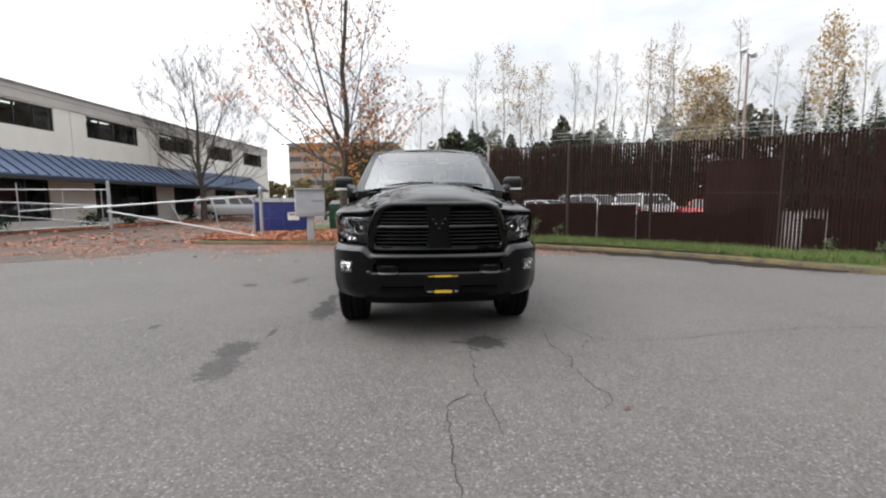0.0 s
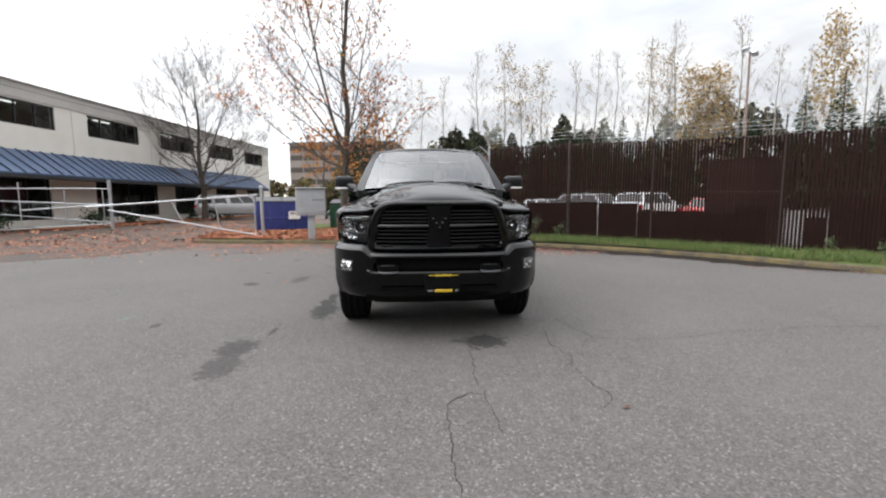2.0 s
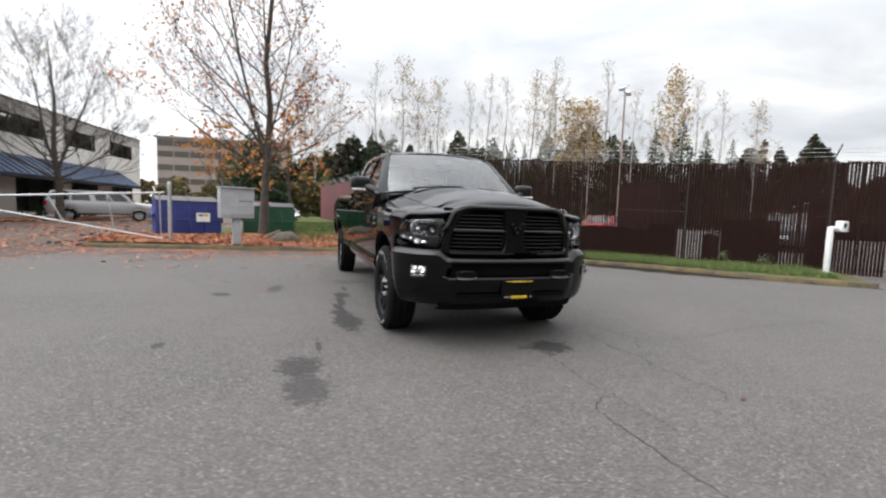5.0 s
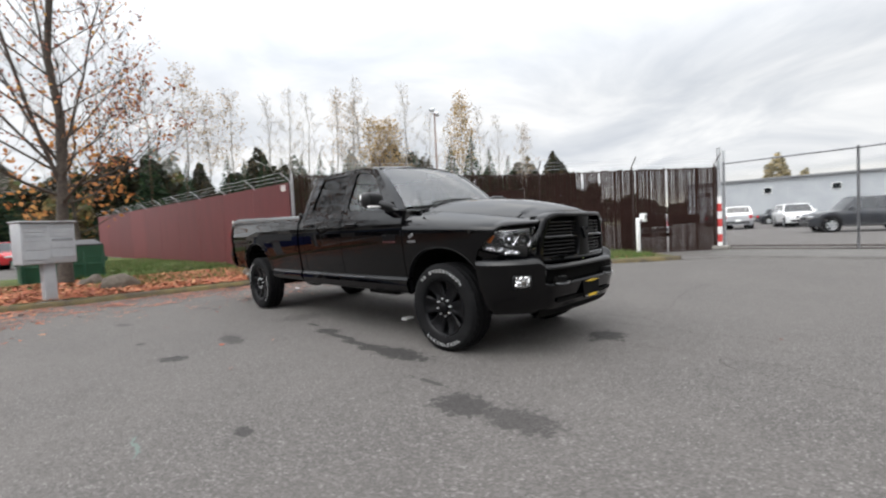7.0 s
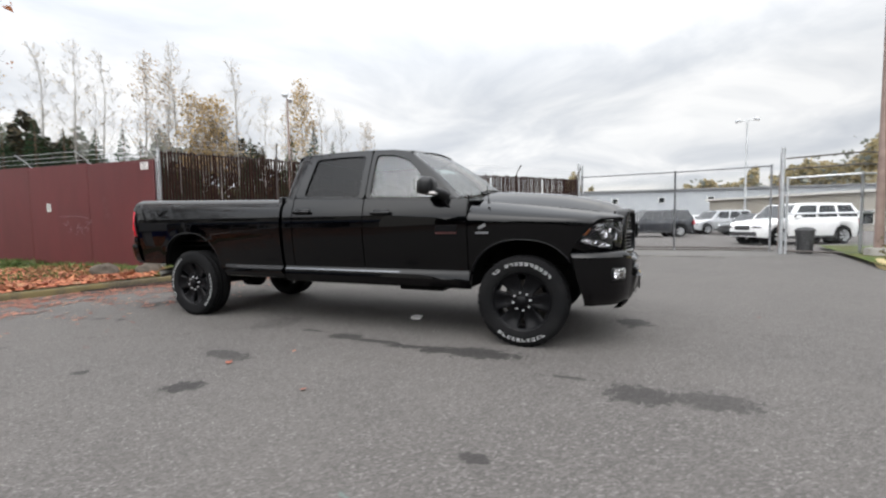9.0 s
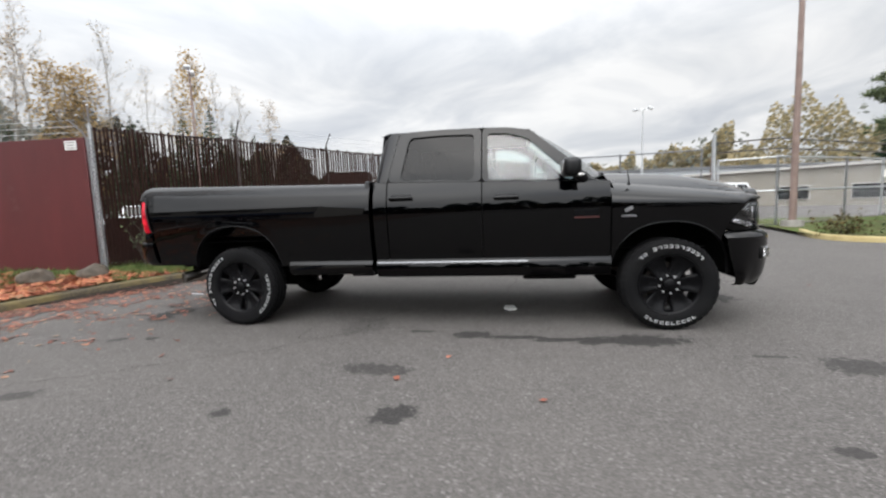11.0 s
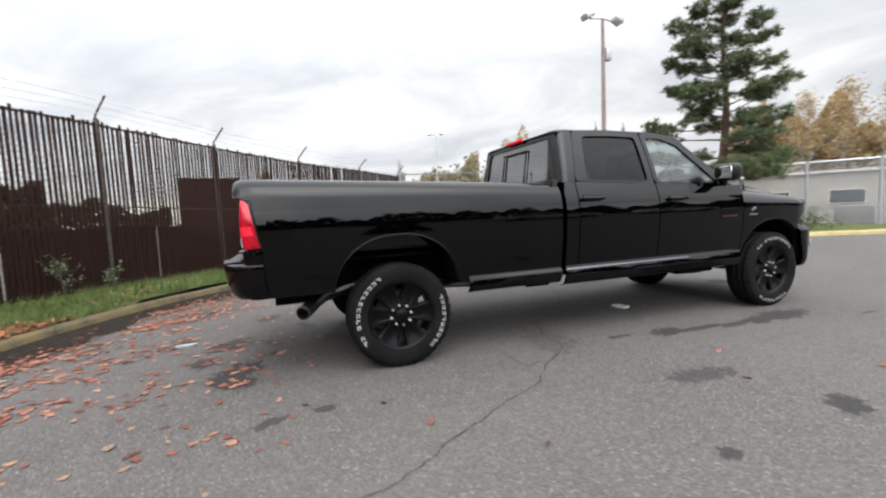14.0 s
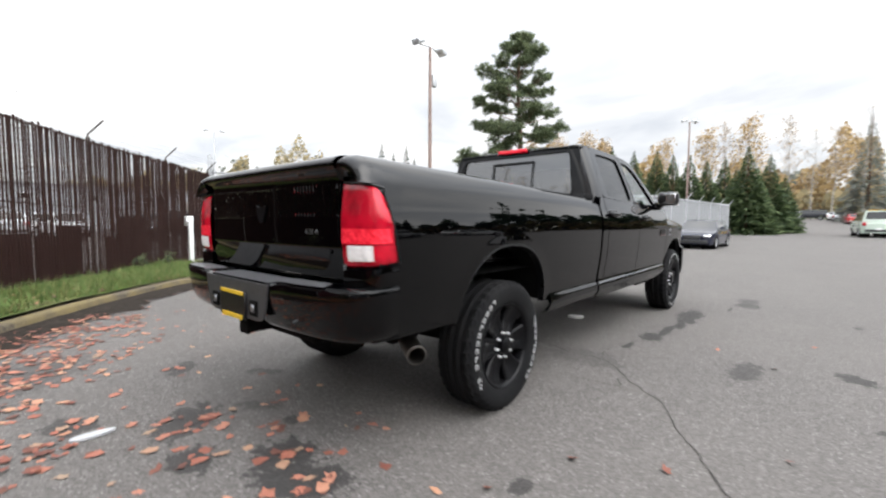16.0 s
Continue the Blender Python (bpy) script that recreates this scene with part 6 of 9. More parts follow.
def conifer(name, m, label, seed, h, w, mat, group="", rings=28, bare=0.06, bark=PINE_BARK):
    """A fir: drooping fans of needled boughs in whorls."""
    rng = random.Random(seed)
    t = thing(name, m, label, "tree", group)
    part("trunk", Geo().tube([(0, 0, -0.2), (0, 0, h * 0.5), (0, 0, h)], [h * 0.018, h * 0.011, 0.02], 6, False), bark, t)
    g = Geo()
    for k in range(rings * 95):
        f = 1 - rng.random() ** 0.76
        a = rng.uniform(0, 2 * math.pi)
        lobe = 0.86 + 0.10 * math.sin(f * rings * 1.9 + a * 2) + 0.09 * noise.noise(Vector((math.cos(a) * 2.2, math.sin(a) * 2.2, f * 9 + seed)))
        reach = w * (1 - f) * lobe + 0.05
        rr = reach * math.sqrt(rng.uniform(0.10, 1.0))
        out = Vector((math.cos(a), math.sin(a), 0))
        c = out * rr + Vector((0, 0, h * lerp(bare, 0.985, f) - 0.20 * rr))
        ln = (0.03 + 0.22 * (1 - f)) * w * rng.uniform(0.45, 1.1)
        d = (out + Vector((rng.gauss(0, 0.35), rng.gauss(0, 0.35), rng.uniform(-0.6, 0.35)))).normalized()
        sd = d.cross(Vector((rng.gauss(0, 0.5), rng.gauss(0, 0.5), 1))).normalized() * ln * 0.32
        g.add([c - d * ln * 0.5, c + sd, c + d * ln, c - sd], [(0, 1, 2, 3)])
    part("crown", g, mat, t, "", 0)
    return t


def pine(m, label, seed, h):
    """A tall open pine: uneven limbs that carry broad pads of needle tufts, with sky between them."""
    rng = random.Random(seed)
    t = thing("pine_tree", m, label, "tree")
    g, tufts = Geo(), Geo()
    pts = [Vector((0.07 * math.sin(i), 0.07 * math.cos(i * 1.3), h * i / 10)) for i in range(11)]
    g.tube(pts, [0.20 * (1 - 0.9 * i / 10) + 0.012 for i in range(11)], 9, False)

    def pad(c, r, flat):
        for _ in range(int(44 * r)):
            a, q = rng.uniform(0, 6.283), r * math.sqrt(rng.random())
            p = c + Vector((q * math.cos(a), q * math.sin(a), rng.gauss(0.0, 0.07) + flat * (r - q) * 0.5))
            s = rng.uniform(0.12, 0.24)
            for _ in range(26):
                v = Vector((rng.gauss(0, 1), rng.gauss(0, 1), rng.gauss(0.35, 0.6))).normalized()
                b = v.cross(Vector((rng.gauss(0, 1), rng.gauss(0, 1), rng.gauss(0, 1)))).normalized() * s * 0.075
                tufts.add([p + v * s * 0.05 - b, p + v * s * 0.05 + b, p + v * s * rng.uniform(0.75, 1.3)], [(0, 1, 2)])

    for i in range(52):
        f = 0.19 + 0.80 * (i / 52) ** 1.12
        a = i * 2.4 + rng.uniform(-0.7, 0.7)
        side = 0.80 + 0.45 * noise.noise(Vector((math.cos(a) * 1.3, math.sin(a) * 1.3, f * 5.0)))
        reach = table(f, [(0.15, 3.3), (0.26, 3.9), (0.36, 3.0), (0.48, 2.7), (0.6, 2.5), (0.72, 2.0), (0.86, 1.5), (0.95, 0.9), (1.0, 0.4)]) * side * rng.uniform(0.70, 1.18)
        d = Vector((math.cos(a), math.sin(a), table(f, [(0.15, -0.12), (0.5, 0.08), (0.9, 0.5)]) + rng.uniform(-0.12, 0.12)))
        line = [Vector((0, 0, h * f))]
        for k in range(5):
            d = (d + Vector((rng.uniform(-0.22, 0.22), rng.uniform(-0.22, 0.22), rng.uniform(-0.05, 0.13)))).normalized()
            line.append(line[-1] + d * reach / 5)
        g.tube(line, [0.050 * (1 - f * 0.6) * (1 - 0.16 * k) for k in range(6)], 5, False)
        pad(line[5], rng.uniform(0.22, 0.36), 0.5)
        for k in range(int(2 + reach * 2.3)):
            u = rng.uniform(0.36, 0.98) * 5
            q = min(int(u), 4)
            p = line[q].lerp(line[q + 1], u - q)
            w = rng.choice((-1, 1)) * rng.uniform(0.15, 0.42) * reach * (0.5 + 0.5 * (5 - u) / 3)
            e = p + Vector((-d.y, d.x, 0)) * w + d * 0.35 * abs(w) + Vector((0, 0, rng.uniform(-0.05, 0.22)))
            g.tube([p, p.lerp(e, 0.5) + Vector((0, 0, 0.03)), e], [0.018, 0.012, 0.006], 4, False)
            pad(e, rng.uniform(0.22, 0.44), 0.6)
    part("trunk", g, PINE_BARK, t, "", 60)
    part("crown", tufts, NEEDLE, t, "", 0)
    return t


def woods(name, seed, az0, az1, dist, depth, height, mat, n, size, label, low=0.0):
    """A far belt of undergrowth and trees as one uneven mass of leaves."""
    rng = random.Random(seed)
    g = Geo()
    for _ in range(n):
        a = radians(rng.uniform(az0, az1))
        r = dist + rng.uniform(0, depth)
        top = height * (0.72 + 0.5 * noise.noise(Vector((a * 11, seed, 0.5))) + 0.35 * noise.noise(Vector((a * 38, seed, 2.5))))
        z = low + max(0.2, top) * (rng.random() ** 0.75)
        c = Vector((r * math.sin(a), r * math.cos(a), z))
        u = Vector((rng.gauss(0, 1), rng.gauss(0, 1), rng.gauss(0, 1))).normalized()
        v = u.cross(Vector((rng.gauss(0, 1), rng.gauss(0, 1), rng.gauss(0, 1)))).normalized()
        w = size * rng.uniform(0.5, 1.2)
        g.add([c - u * w, c + v * w * 0.8, c + u * w * rng.uniform(0.5, 1), c - v * w * 0.7], [(0, 1, 2, 3)])
    return structure(name, g, mat, label, 0, "stuff")


def polar(az, d, eye=(-0.2, -4.7)):
    return Vector((eye[0] + d * math.sin(radians(az)), eye[1] + d * math.cos(radians(az)), 0))


# the tall maple behind the letter boxes and the bare tree before the office
broadleaf("maple_tree", pose(-2.83, 12.4, 0.15), "tall maple with sparse orange and russet leaves", 5, 13.8, 0.140, MAPLE_LEAF, 0.55, 0.16, 0.060, 0.15, 34, 0.26, 0.50, depth=3, kids=6, twig=0.0042, thick=0.26, forks=((2.6, (-0.16, 0.05, 1), 9.6, 0.062), (2.9, (0.14, 0.10, 1), 9.0, 0.055), (3.2, (-0.46, 0.1, 1.0), 6.6, 0.042), (3.4, (0.34, -0.2, 1.0), 6.0, 0.040), (2.4, (-0.9, -0.2, 0.38), 3.6, 0.042), (2.6, (0.95, 0.2, 0.30), 3.3, 0.042), (3.0, (-0.75, 0.3, 0.55), 4.6, 0.04), (2.2, (0.2, -0.9, 0.3), 3.4, 0.04), (3.0, (-0.8, 0.0, 0.9), 6.5, 0.045), (4.2, (-0.9, 0.1, 0.8), 5.0, 0.035), (5.6, (-0.9, 0.0, 0.7), 3.8, 0.03)))
rng = random.Random(3)
broadleaf("bare_tree", pose(-15.2, 27.9, 0), "almost bare grey tree before the office", 12, 12.6, 0.22, PALE_LEAF, 0.03, 0.1, 0.07, 0.20, 38, 0.46, 0.42, depth=3, kids=8, twig=0.0065, thick=0.28, leader=0.86, forks=((3.4, (0.30, 0.1, 1), 6.5, 0.10), (3.8, (-0.32, -0.1, 1), 6.0, 0.09), (2.8, (-0.9, 0.2, 0.35), 5.2, 0.07), (2.9, (0.9, -0.2, 0.30), 5.0, 0.07)))
broadleaf("orange_sapling", pose(-1.9, 18.5, 0.2), "small tree with bright orange leaves", 31, 5.4, 0.09, ORANGE_LEAF, 3, 0.28, 0.12, 0.22, 12, 0.5, 0.5, depth=2, kids=4)
broadleaf("orange_sapling", pose(-6.3, 27.0, 0.2), "small tree with bright orange leaves", 32, 6.2, 0.10, ORANGE_LEAF, 3, 0.30, 0.15, 0.22, 12, 0.5, 0.5, depth=2, kids=4)

# birches behind the fences: three kinds built once, then repeated
far = "birches behind the fences"
birch = broadleaf("birch_tree", pose(*polar(23.5, 85)), "tall pale birch with few faded leaves", 41, 28.5, 0.21, PALE_LEAF, 0.10, 0.4, 0.14, 0.30, 34, 0.20, 1.2, BIRCH_BARK, 3, 4, far, twig=0.014, thick=0.24)
leafy = broadleaf("birch_tree", pose(*polar(14.1, 85)), "tall birch with thin faded yellow leaves", 42, 26.5, 0.20, FADED_LEAF, 0.42, 0.45, 0.17, 0.36, 32, 0.18, 1.2, BIRCH_BARK, 3, 4, far, twig=0.014, thick=0.24)
golden = broadleaf("birch_tree", pose(*polar(36.6, 85)), "birch full of golden leaves", 43, 22.5, 0.22, YELLOW_LEAF, 1, 0.7, 0.26, 0.28, 30, 0.26, 1.2, BIRCH_BARK, 3, 4, far, twig=0.02)
BIRCHES = [(4.5, 15.9, birch, 80), (8.9, 18.7, birch, 130), (11.8, 19.2, leafy, 20), (17.4, 17.6, leafy, 200), (20.9, 17.0, birch, 250), (25.6, 17.4, birch, 300),
           (28.6, 18.2, leafy, 60), (31.0, 17.5, leafy, 110), (31.9, 19.7, birch, 170), (38.0, 19.0, birch, 220), (41.4, 15.5, birch, 15), (43.9, 15.0, birch, 95), (45.2, 16.4, golden, 140),
           (47.9, 15.9, birch, 190), (50.3, 14.6, birch, 240), (53.6, 13.2, leafy, 310), (1.5, 15.5, birch, 345), (-33.0, 10.5, birch, 10), (34.6, 14.0, golden, 33)]
HEIGHTS = {birch: 28.5, leafy: 26.5, golden: 22.5}
for az, el, src, turn in BIRCHES:
    s = (1.2 + 85 * math.tan(radians(el))) / HEIGHTS[src]
    p = polar(az, 85)
    wide = 0.72 if src is golden and az > 40 else 1.0
    copy_thing(src, Matrix.Translation(p) @ Matrix.Rotation(radians(turn), 4, "Z")).scale = (s * wide, s * wide, s)
fir = conifer("fir_tree", pose(*polar(8.2, 72)), "dark green fir behind the fences", 51, 15.0, 4.2, DARK_NEEDLE, "firs behind the fences")
for az, el, d, turn in ((11.8, 9.0, 78, 40), (15.8, 9.9, 72, 90), (19.9, 10.4, 75, 130), (30.2, 8.7, 80, 10), (39.1, 10.6, 76, 60), (43.7, 11.2, 74, 110), (46.5, 12.4, 74, 170), (48.9, 10.6, 76, 220), (51.5, 9.4, 80, 20), (5.8, 8.8, 80, 70), (2.4, 8.0, 84, 33), (-6.2, 12.5, 55, 80), (-4.0, 9.0, 60, 10), (17.6, 9.6, 73, 15), (22.0, 9.8, 76, 55), (24.2, 10.0, 72, 105), (26.6, 10.4, 74, 150), (28.2, 9.4, 77, 200), (33.2, 8.6, 80, 44)):
    s = (1.2 + d * math.tan(radians(el))) / 15.0
    copy_thing(fir, Matrix.Translation(polar(az, d)) @ Matrix.Rotation(radians(turn), 4, "Z")).scale = (s, s, s)
woods("far_woods", 1, -2, 56, 92, 14, 13.5, SCRUB, 7500, 0.75, "belt of brown and green autumn woods")
woods("dark_woods", 2, -3, 57, 92, 8, 16.5, DARK_SCRUB, 15000, 0.75, "belt of dark evergreen woods")
woods("brown_slope", 24, 52, 62.5, 250, 20, 44.0, DARK_SCRUB, 8000, 1.5, "dark brown woods behind the slatted fence")
woods("brown_slope", 25, 62, 65.5, 250, 20, 23.0, DARK_SCRUB, 2600, 1.4, "low brown woods behind the slatted fence")
woods("brown_slope", 26, 65, 76, 250, 20, 13.5, DARK_SCRUB, 3400, 1.3, "low brown scrub behind the slatted fence")
woods("drive_scrub", 27, -25, -13, 96, 8, 8.5, SCRUB, 1800, 0.6, "hazy brown trees at the far end of the drive")
woods("drive_trees", 19, -9, 10, 72, 8, 8.5, DARK_NEEDLE, 3000, 0.6, "dark trees beyond the office drive")
woods("hedge", 3, -14, 3, 62, 6, 8.0, SCRUB, 3200, 0.45, "autumn bushes beyond the office drive")
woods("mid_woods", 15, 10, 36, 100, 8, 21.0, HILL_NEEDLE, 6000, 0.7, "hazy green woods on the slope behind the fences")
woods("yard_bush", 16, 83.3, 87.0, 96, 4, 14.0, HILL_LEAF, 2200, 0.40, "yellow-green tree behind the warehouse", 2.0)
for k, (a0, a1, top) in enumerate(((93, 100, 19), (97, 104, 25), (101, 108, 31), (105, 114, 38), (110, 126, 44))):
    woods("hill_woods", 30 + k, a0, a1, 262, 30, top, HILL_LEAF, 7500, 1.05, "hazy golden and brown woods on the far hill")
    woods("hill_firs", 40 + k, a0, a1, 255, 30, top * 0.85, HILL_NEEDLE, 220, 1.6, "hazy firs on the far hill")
woods("hill_scrub", 9, 90, 140, 245, 20, 13.0, SCRUB, 3500, 1.8, "brown woods at the foot of the far hill")
woods("fir_belt", 23, 3, 24, 74, 8, 16.5, DARK_SCRUB, 6500, 0.6, "dark firs behind the burgundy wall")
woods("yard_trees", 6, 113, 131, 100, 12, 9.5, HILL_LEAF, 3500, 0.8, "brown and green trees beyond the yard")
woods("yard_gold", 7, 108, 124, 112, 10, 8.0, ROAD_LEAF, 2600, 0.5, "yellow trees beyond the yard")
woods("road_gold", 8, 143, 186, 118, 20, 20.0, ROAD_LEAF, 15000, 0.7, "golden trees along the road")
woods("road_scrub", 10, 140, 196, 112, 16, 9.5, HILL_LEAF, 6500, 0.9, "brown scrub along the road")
# unseen side of the street: trees kept tall to darken the truck's flank reflections
woods("street_trees", 11, 196, 312, 52, 14, 15.5, DARK_NEEDLE, 13000, 0.9, "dark trees across the street")
woods("street_scrub", 12, 196, 322, 48, 8, 6.5, SCRUB, 4000, 0.8, "brown bushes across the street")
# conifers and poplars along the road away from the yard
for az, el, d in ((127.8, 10.3, 72), (129.4, 9.2, 74), (130.9, 10.0, 70), (132.3, 8.5, 78)):
    s = (1.2 + d * math.tan(radians(el))) / 15.0
    copy_thing(fir, Matrix.Translation(polar(az, d, (-4.9, 3.2))) @ Matrix.Rotation(radians(az * 7), 4, "Z")).scale = (s * 0.8, s * 0.8, s)
green_fir = conifer("fir_tree", pose(*polar(174.4, 48, (-2.4, 6.65))), "bushy mid-green fir beside the road", 53, 8.2, 2.9, FIR_NEEDLE, "firs along the road", 46, 0.02)
for az, el, d in ((160.5, 8.0, 66), (163.0, 7.4, 70), (165.5, 7.3, 60), (167.2, 6.8, 58), (168.9, 6.7, 56), (170.6, 6.0, 60), (172.3, 6.2, 62), (176.3, 6.2, 52), (175.3, 5.0, 50), (177.6, 4.2, 55), (173.3, 5.0, 52)):
    s = (1.2 + d * math.tan(radians(el))) / 7.2
    copy_thing(green_fir, Matrix.Translation(polar(az, d, (-2.4, 6.65))) @ Matrix.Rotation(radians(az * 11), 4, "Z")).scale = (s, s, s)
for az, el, src in ((150.5, 9.6, golden), (153.5, 10.2, golden), (157.0, 10.4, golden), (160.2, 10.4, leafy), (166.0, 9.2, golden), (170.4, 10.0, golden), (172.5, 10.9, leafy), (174.5, 10.8, golden), (177.8, 10.8, leafy), (179.8, 9.4, birch), (181.3, 9.5, leafy), (183.6, 10.9, birch)):
    s = (1.2 + 105 * math.tan(radians(el))) / HEIGHTS[src]
    copy_thing(src, Matrix.Translation(polar(az, 105, (-2.4, 6.65))) @ Matrix.Rotation(radians(az * 5), 4, "Z")).scale = (s, s, s)
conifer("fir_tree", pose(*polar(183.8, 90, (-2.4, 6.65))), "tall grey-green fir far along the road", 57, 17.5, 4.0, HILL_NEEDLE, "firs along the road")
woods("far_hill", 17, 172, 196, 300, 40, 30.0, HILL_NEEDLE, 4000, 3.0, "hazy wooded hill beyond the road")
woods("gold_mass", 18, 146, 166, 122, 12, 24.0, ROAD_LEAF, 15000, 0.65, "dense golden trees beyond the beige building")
pine(pose(8.6, -11.7, 0.1, 0, 0, 40), "tall open green pine on the kerbed island", 61, 9.8)


# ---- the cream two-storey office with its blue awning ----
OW = Vector((0.128, 1.0, 0)).normalized()
O0 = Vector((-19.5, 18.0, 0))
office_m = Matrix.Translation(O0) @ Matrix.Rotation(math.atan2(OW.y, OW.x), 4, "Z")
office = thing("office_building", office_m, "cream two-storey office with a blue metal awning and dark windows", "office building")
# local x runs along the facade, local -y looks towards the yard
x0, x1, top = -5.0, 27.5, 7.25
WINDOWS = [(-1.6, 2.4), (4.4, 8.35), (10.4, 14.3), (16.3, 20.2), (22.2, 26.0)]
SHOPS = [(-3.0, 1.8), (4.6, 9.8), (11.6, 15.6), (17.0, 20.4), (22.4, 26.0)]


def facade(z0, z1, lo, hi, holes, name, mat):
    xs = [x0] + [v for h in holes for v in h] + [x1]
    for a, b in zip(xs[0::2], xs[1::2]):
        part(name, Geo().box(((a + b) / 2, 0.15, (z0 + z1) / 2), (b - a, 0.3, z1 - z0)), mat, office, "", 0)
    for a, b in holes:
        if lo > z0:
            part(name, Geo().box(((a + b) / 2, 0.15, (z0 + lo) / 2), (b - a, 0.3, lo - z0)), mat, office, "", 0)
        if hi < z1:
            part(name, Geo().box(((a + b) / 2, 0.15, (hi + z1) / 2), (b - a, 0.3, z1 - hi)), mat, office, "", 0)


facade(0.0, 3.55, 0.45, 2.85, SHOPS, "wall_panel", STUCCO)
facade(3.55, 6.48, 5.18, 6.40, WINDOWS, "wall_panel", STUCCO)
part("parapet", Geo().box(((x0 + x1) / 2, 0.13, 6.86), (x1 - x0, 0.34, 0.76)), STUCCO_GREY, office)
part("coping", Geo().box(((x0 + x1) / 2, 0.10, 7.27), (x1 - x0 + 0.1, 0.46, 0.07)), STUCCO_GREY, office)
part("reveal_line", Geo().box(((x0 + x1) / 2, -0.042, 6.92), (x1 - x0, 0.01, 0.03)), GREY_DARK, office)
part("end_wall", Geo().box((x1 - 0.15, 6.3, 3.6), (0.3, 12, 7.2)), STUCCO, office)
part("end_wall", Geo().box((x0 + 0.15, 6.3, 3.6), (0.3, 12, 7.2)), STUCCO, office)
part("back_wall", Geo().box(((x0 + x1) / 2, 12.2, 3.6), (x1 - x0, 0.3, 7.2)), STUCCO, office)
part("roof", Geo().box(((x0 + x1) / 2, 6.2, 6.9), (x1 - x0 - 0.6, 11.6, 0.2)), GREY_DARK, office)
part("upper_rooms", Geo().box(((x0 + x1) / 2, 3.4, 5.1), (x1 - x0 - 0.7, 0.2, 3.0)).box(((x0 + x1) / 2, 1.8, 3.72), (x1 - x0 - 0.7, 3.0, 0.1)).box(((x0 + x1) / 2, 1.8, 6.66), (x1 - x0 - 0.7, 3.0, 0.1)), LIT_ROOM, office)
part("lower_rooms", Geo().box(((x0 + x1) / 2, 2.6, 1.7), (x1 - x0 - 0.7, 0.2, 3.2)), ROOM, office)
for xx in (3.4, 9.4, 15.3, 21.2, 26.8):
    part("panel_joint", Geo().box((xx, -0.004, 5.2), (0.03, 0.012, 2.5)), STUCCO_GREY, office, "", 0)
for k, (a, b) in enumerate(WINDOWS):
    w = part("window", Geo().box(((a + b) / 2, 0.10, 6.37), (b - a, 0.09, 0.06)).box(((a + b) / 2, 0.10, 5.21), (b - a, 0.09, 0.06)).box((a + 0.03, 0.10, 5.79), (0.06, 0.09, 1.1)).box((b - 0.03, 0.10, 5.79), (0.06, 0.09, 1.1)), BLACK_PLASTIC, office, "dark-framed upper window")
    for j in range(1, 4):
        part("mullion", Geo().box((lerp(a, b, j / 4), 0.10, 5.79), (0.06, 0.08, 1.1)), BLACK_PLASTIC, w)
    for j in range(4):
        c = lerp(a, b, (j + 0.5) / 4)
        part("pane", Geo().grid([[(c + e * ((b - a) / 8 - 0.03), 0.11, z) for e in (-1, 1)] for z in (5.24, 6.34)]), DARK_WINDOW, w).visible_shadow = False
    for j in (0.3, 0.72):
        part("ceiling_tube", Geo().box((lerp(a, b, j), 1.6, 6.55), (1.2, 0.12, 0.05)), TUBE, w)
for k, (a, b) in enumerate(SHOPS):
    w = part("shop_window", Geo().box(((a + b) / 2, 0.12, 2.81), (b - a, 0.09, 0.08)).box(((a + b) / 2, 0.12, 0.49), (b - a, 0.09, 0.08)).box((a + 0.04, 0.12, 1.65), (0.08, 0.09, 2.3)).box((b - 0.04, 0.12, 1.65), (0.08, 0.09, 2.3)), BLACK_PLASTIC, office, "dark ground-floor window")
    n = 3 if b - a < 4.5 else 4
    for j in range(1, n):
        part("mullion", Geo().box((lerp(a, b, j / n), 0.12, 1.65), (0.07, 0.08, 2.3)), BLACK_PLASTIC, w)
    for j in range(n):
        part("pane", Geo().grid([[(lerp(a, b, (j + 0.5) / n) + e * ((b - a) / n / 2 - 0.035), 0.13, z) for e in (-1, 1)] for z in (0.52, 2.78)]), DARK_WINDOW, w).visible_shadow = False
aw = part("awning", Geo().add([(x0, -0.0, 3.95), (x1 - 4, -0.0, 3.95), (x1 - 4, -1.75, 2.72), (x0, -1.75, 2.72), (x0, -1.75, 2.50), (x1 - 4, -1.75, 2.50), (x0, 0, 2.55), (x1 - 4, 0, 2.55)], [(0, 3, 2, 1), (3, 4, 5, 2), (4, 6, 7, 5), (1, 2, 5, 7), (0, 6, 4, 3)]), BLUE_ROOF, office, "blue standing-seam metal awning", 0)
x = x0 + 0.2
while x < x1 - 4:
    part("seam", Geo().add([(x - 0.02, -0.0, 3.95), (x + 0.02, -0.0, 3.95), (x + 0.02, -0.0, 4.01), (x - 0.02, -0.0, 4.01), (x - 0.02, -1.77, 2.72), (x + 0.02, -1.77, 2.72), (x + 0.02, -1.77, 2.78), (x - 0.02, -1.77, 2.78)], [(3, 2, 6, 7), (0, 3, 7, 4), (1, 5, 6, 2), (4, 7, 6, 5)]), SEAM_BLUE, aw, "", 0)
    x += 0.62
part("awning_fascia", Geo().box(((x0 + x1 - 4) / 2, -1.775, 2.56), (x1 - x0 - 4, 0.03, 0.16)), BLACK_PLASTIC, aw)
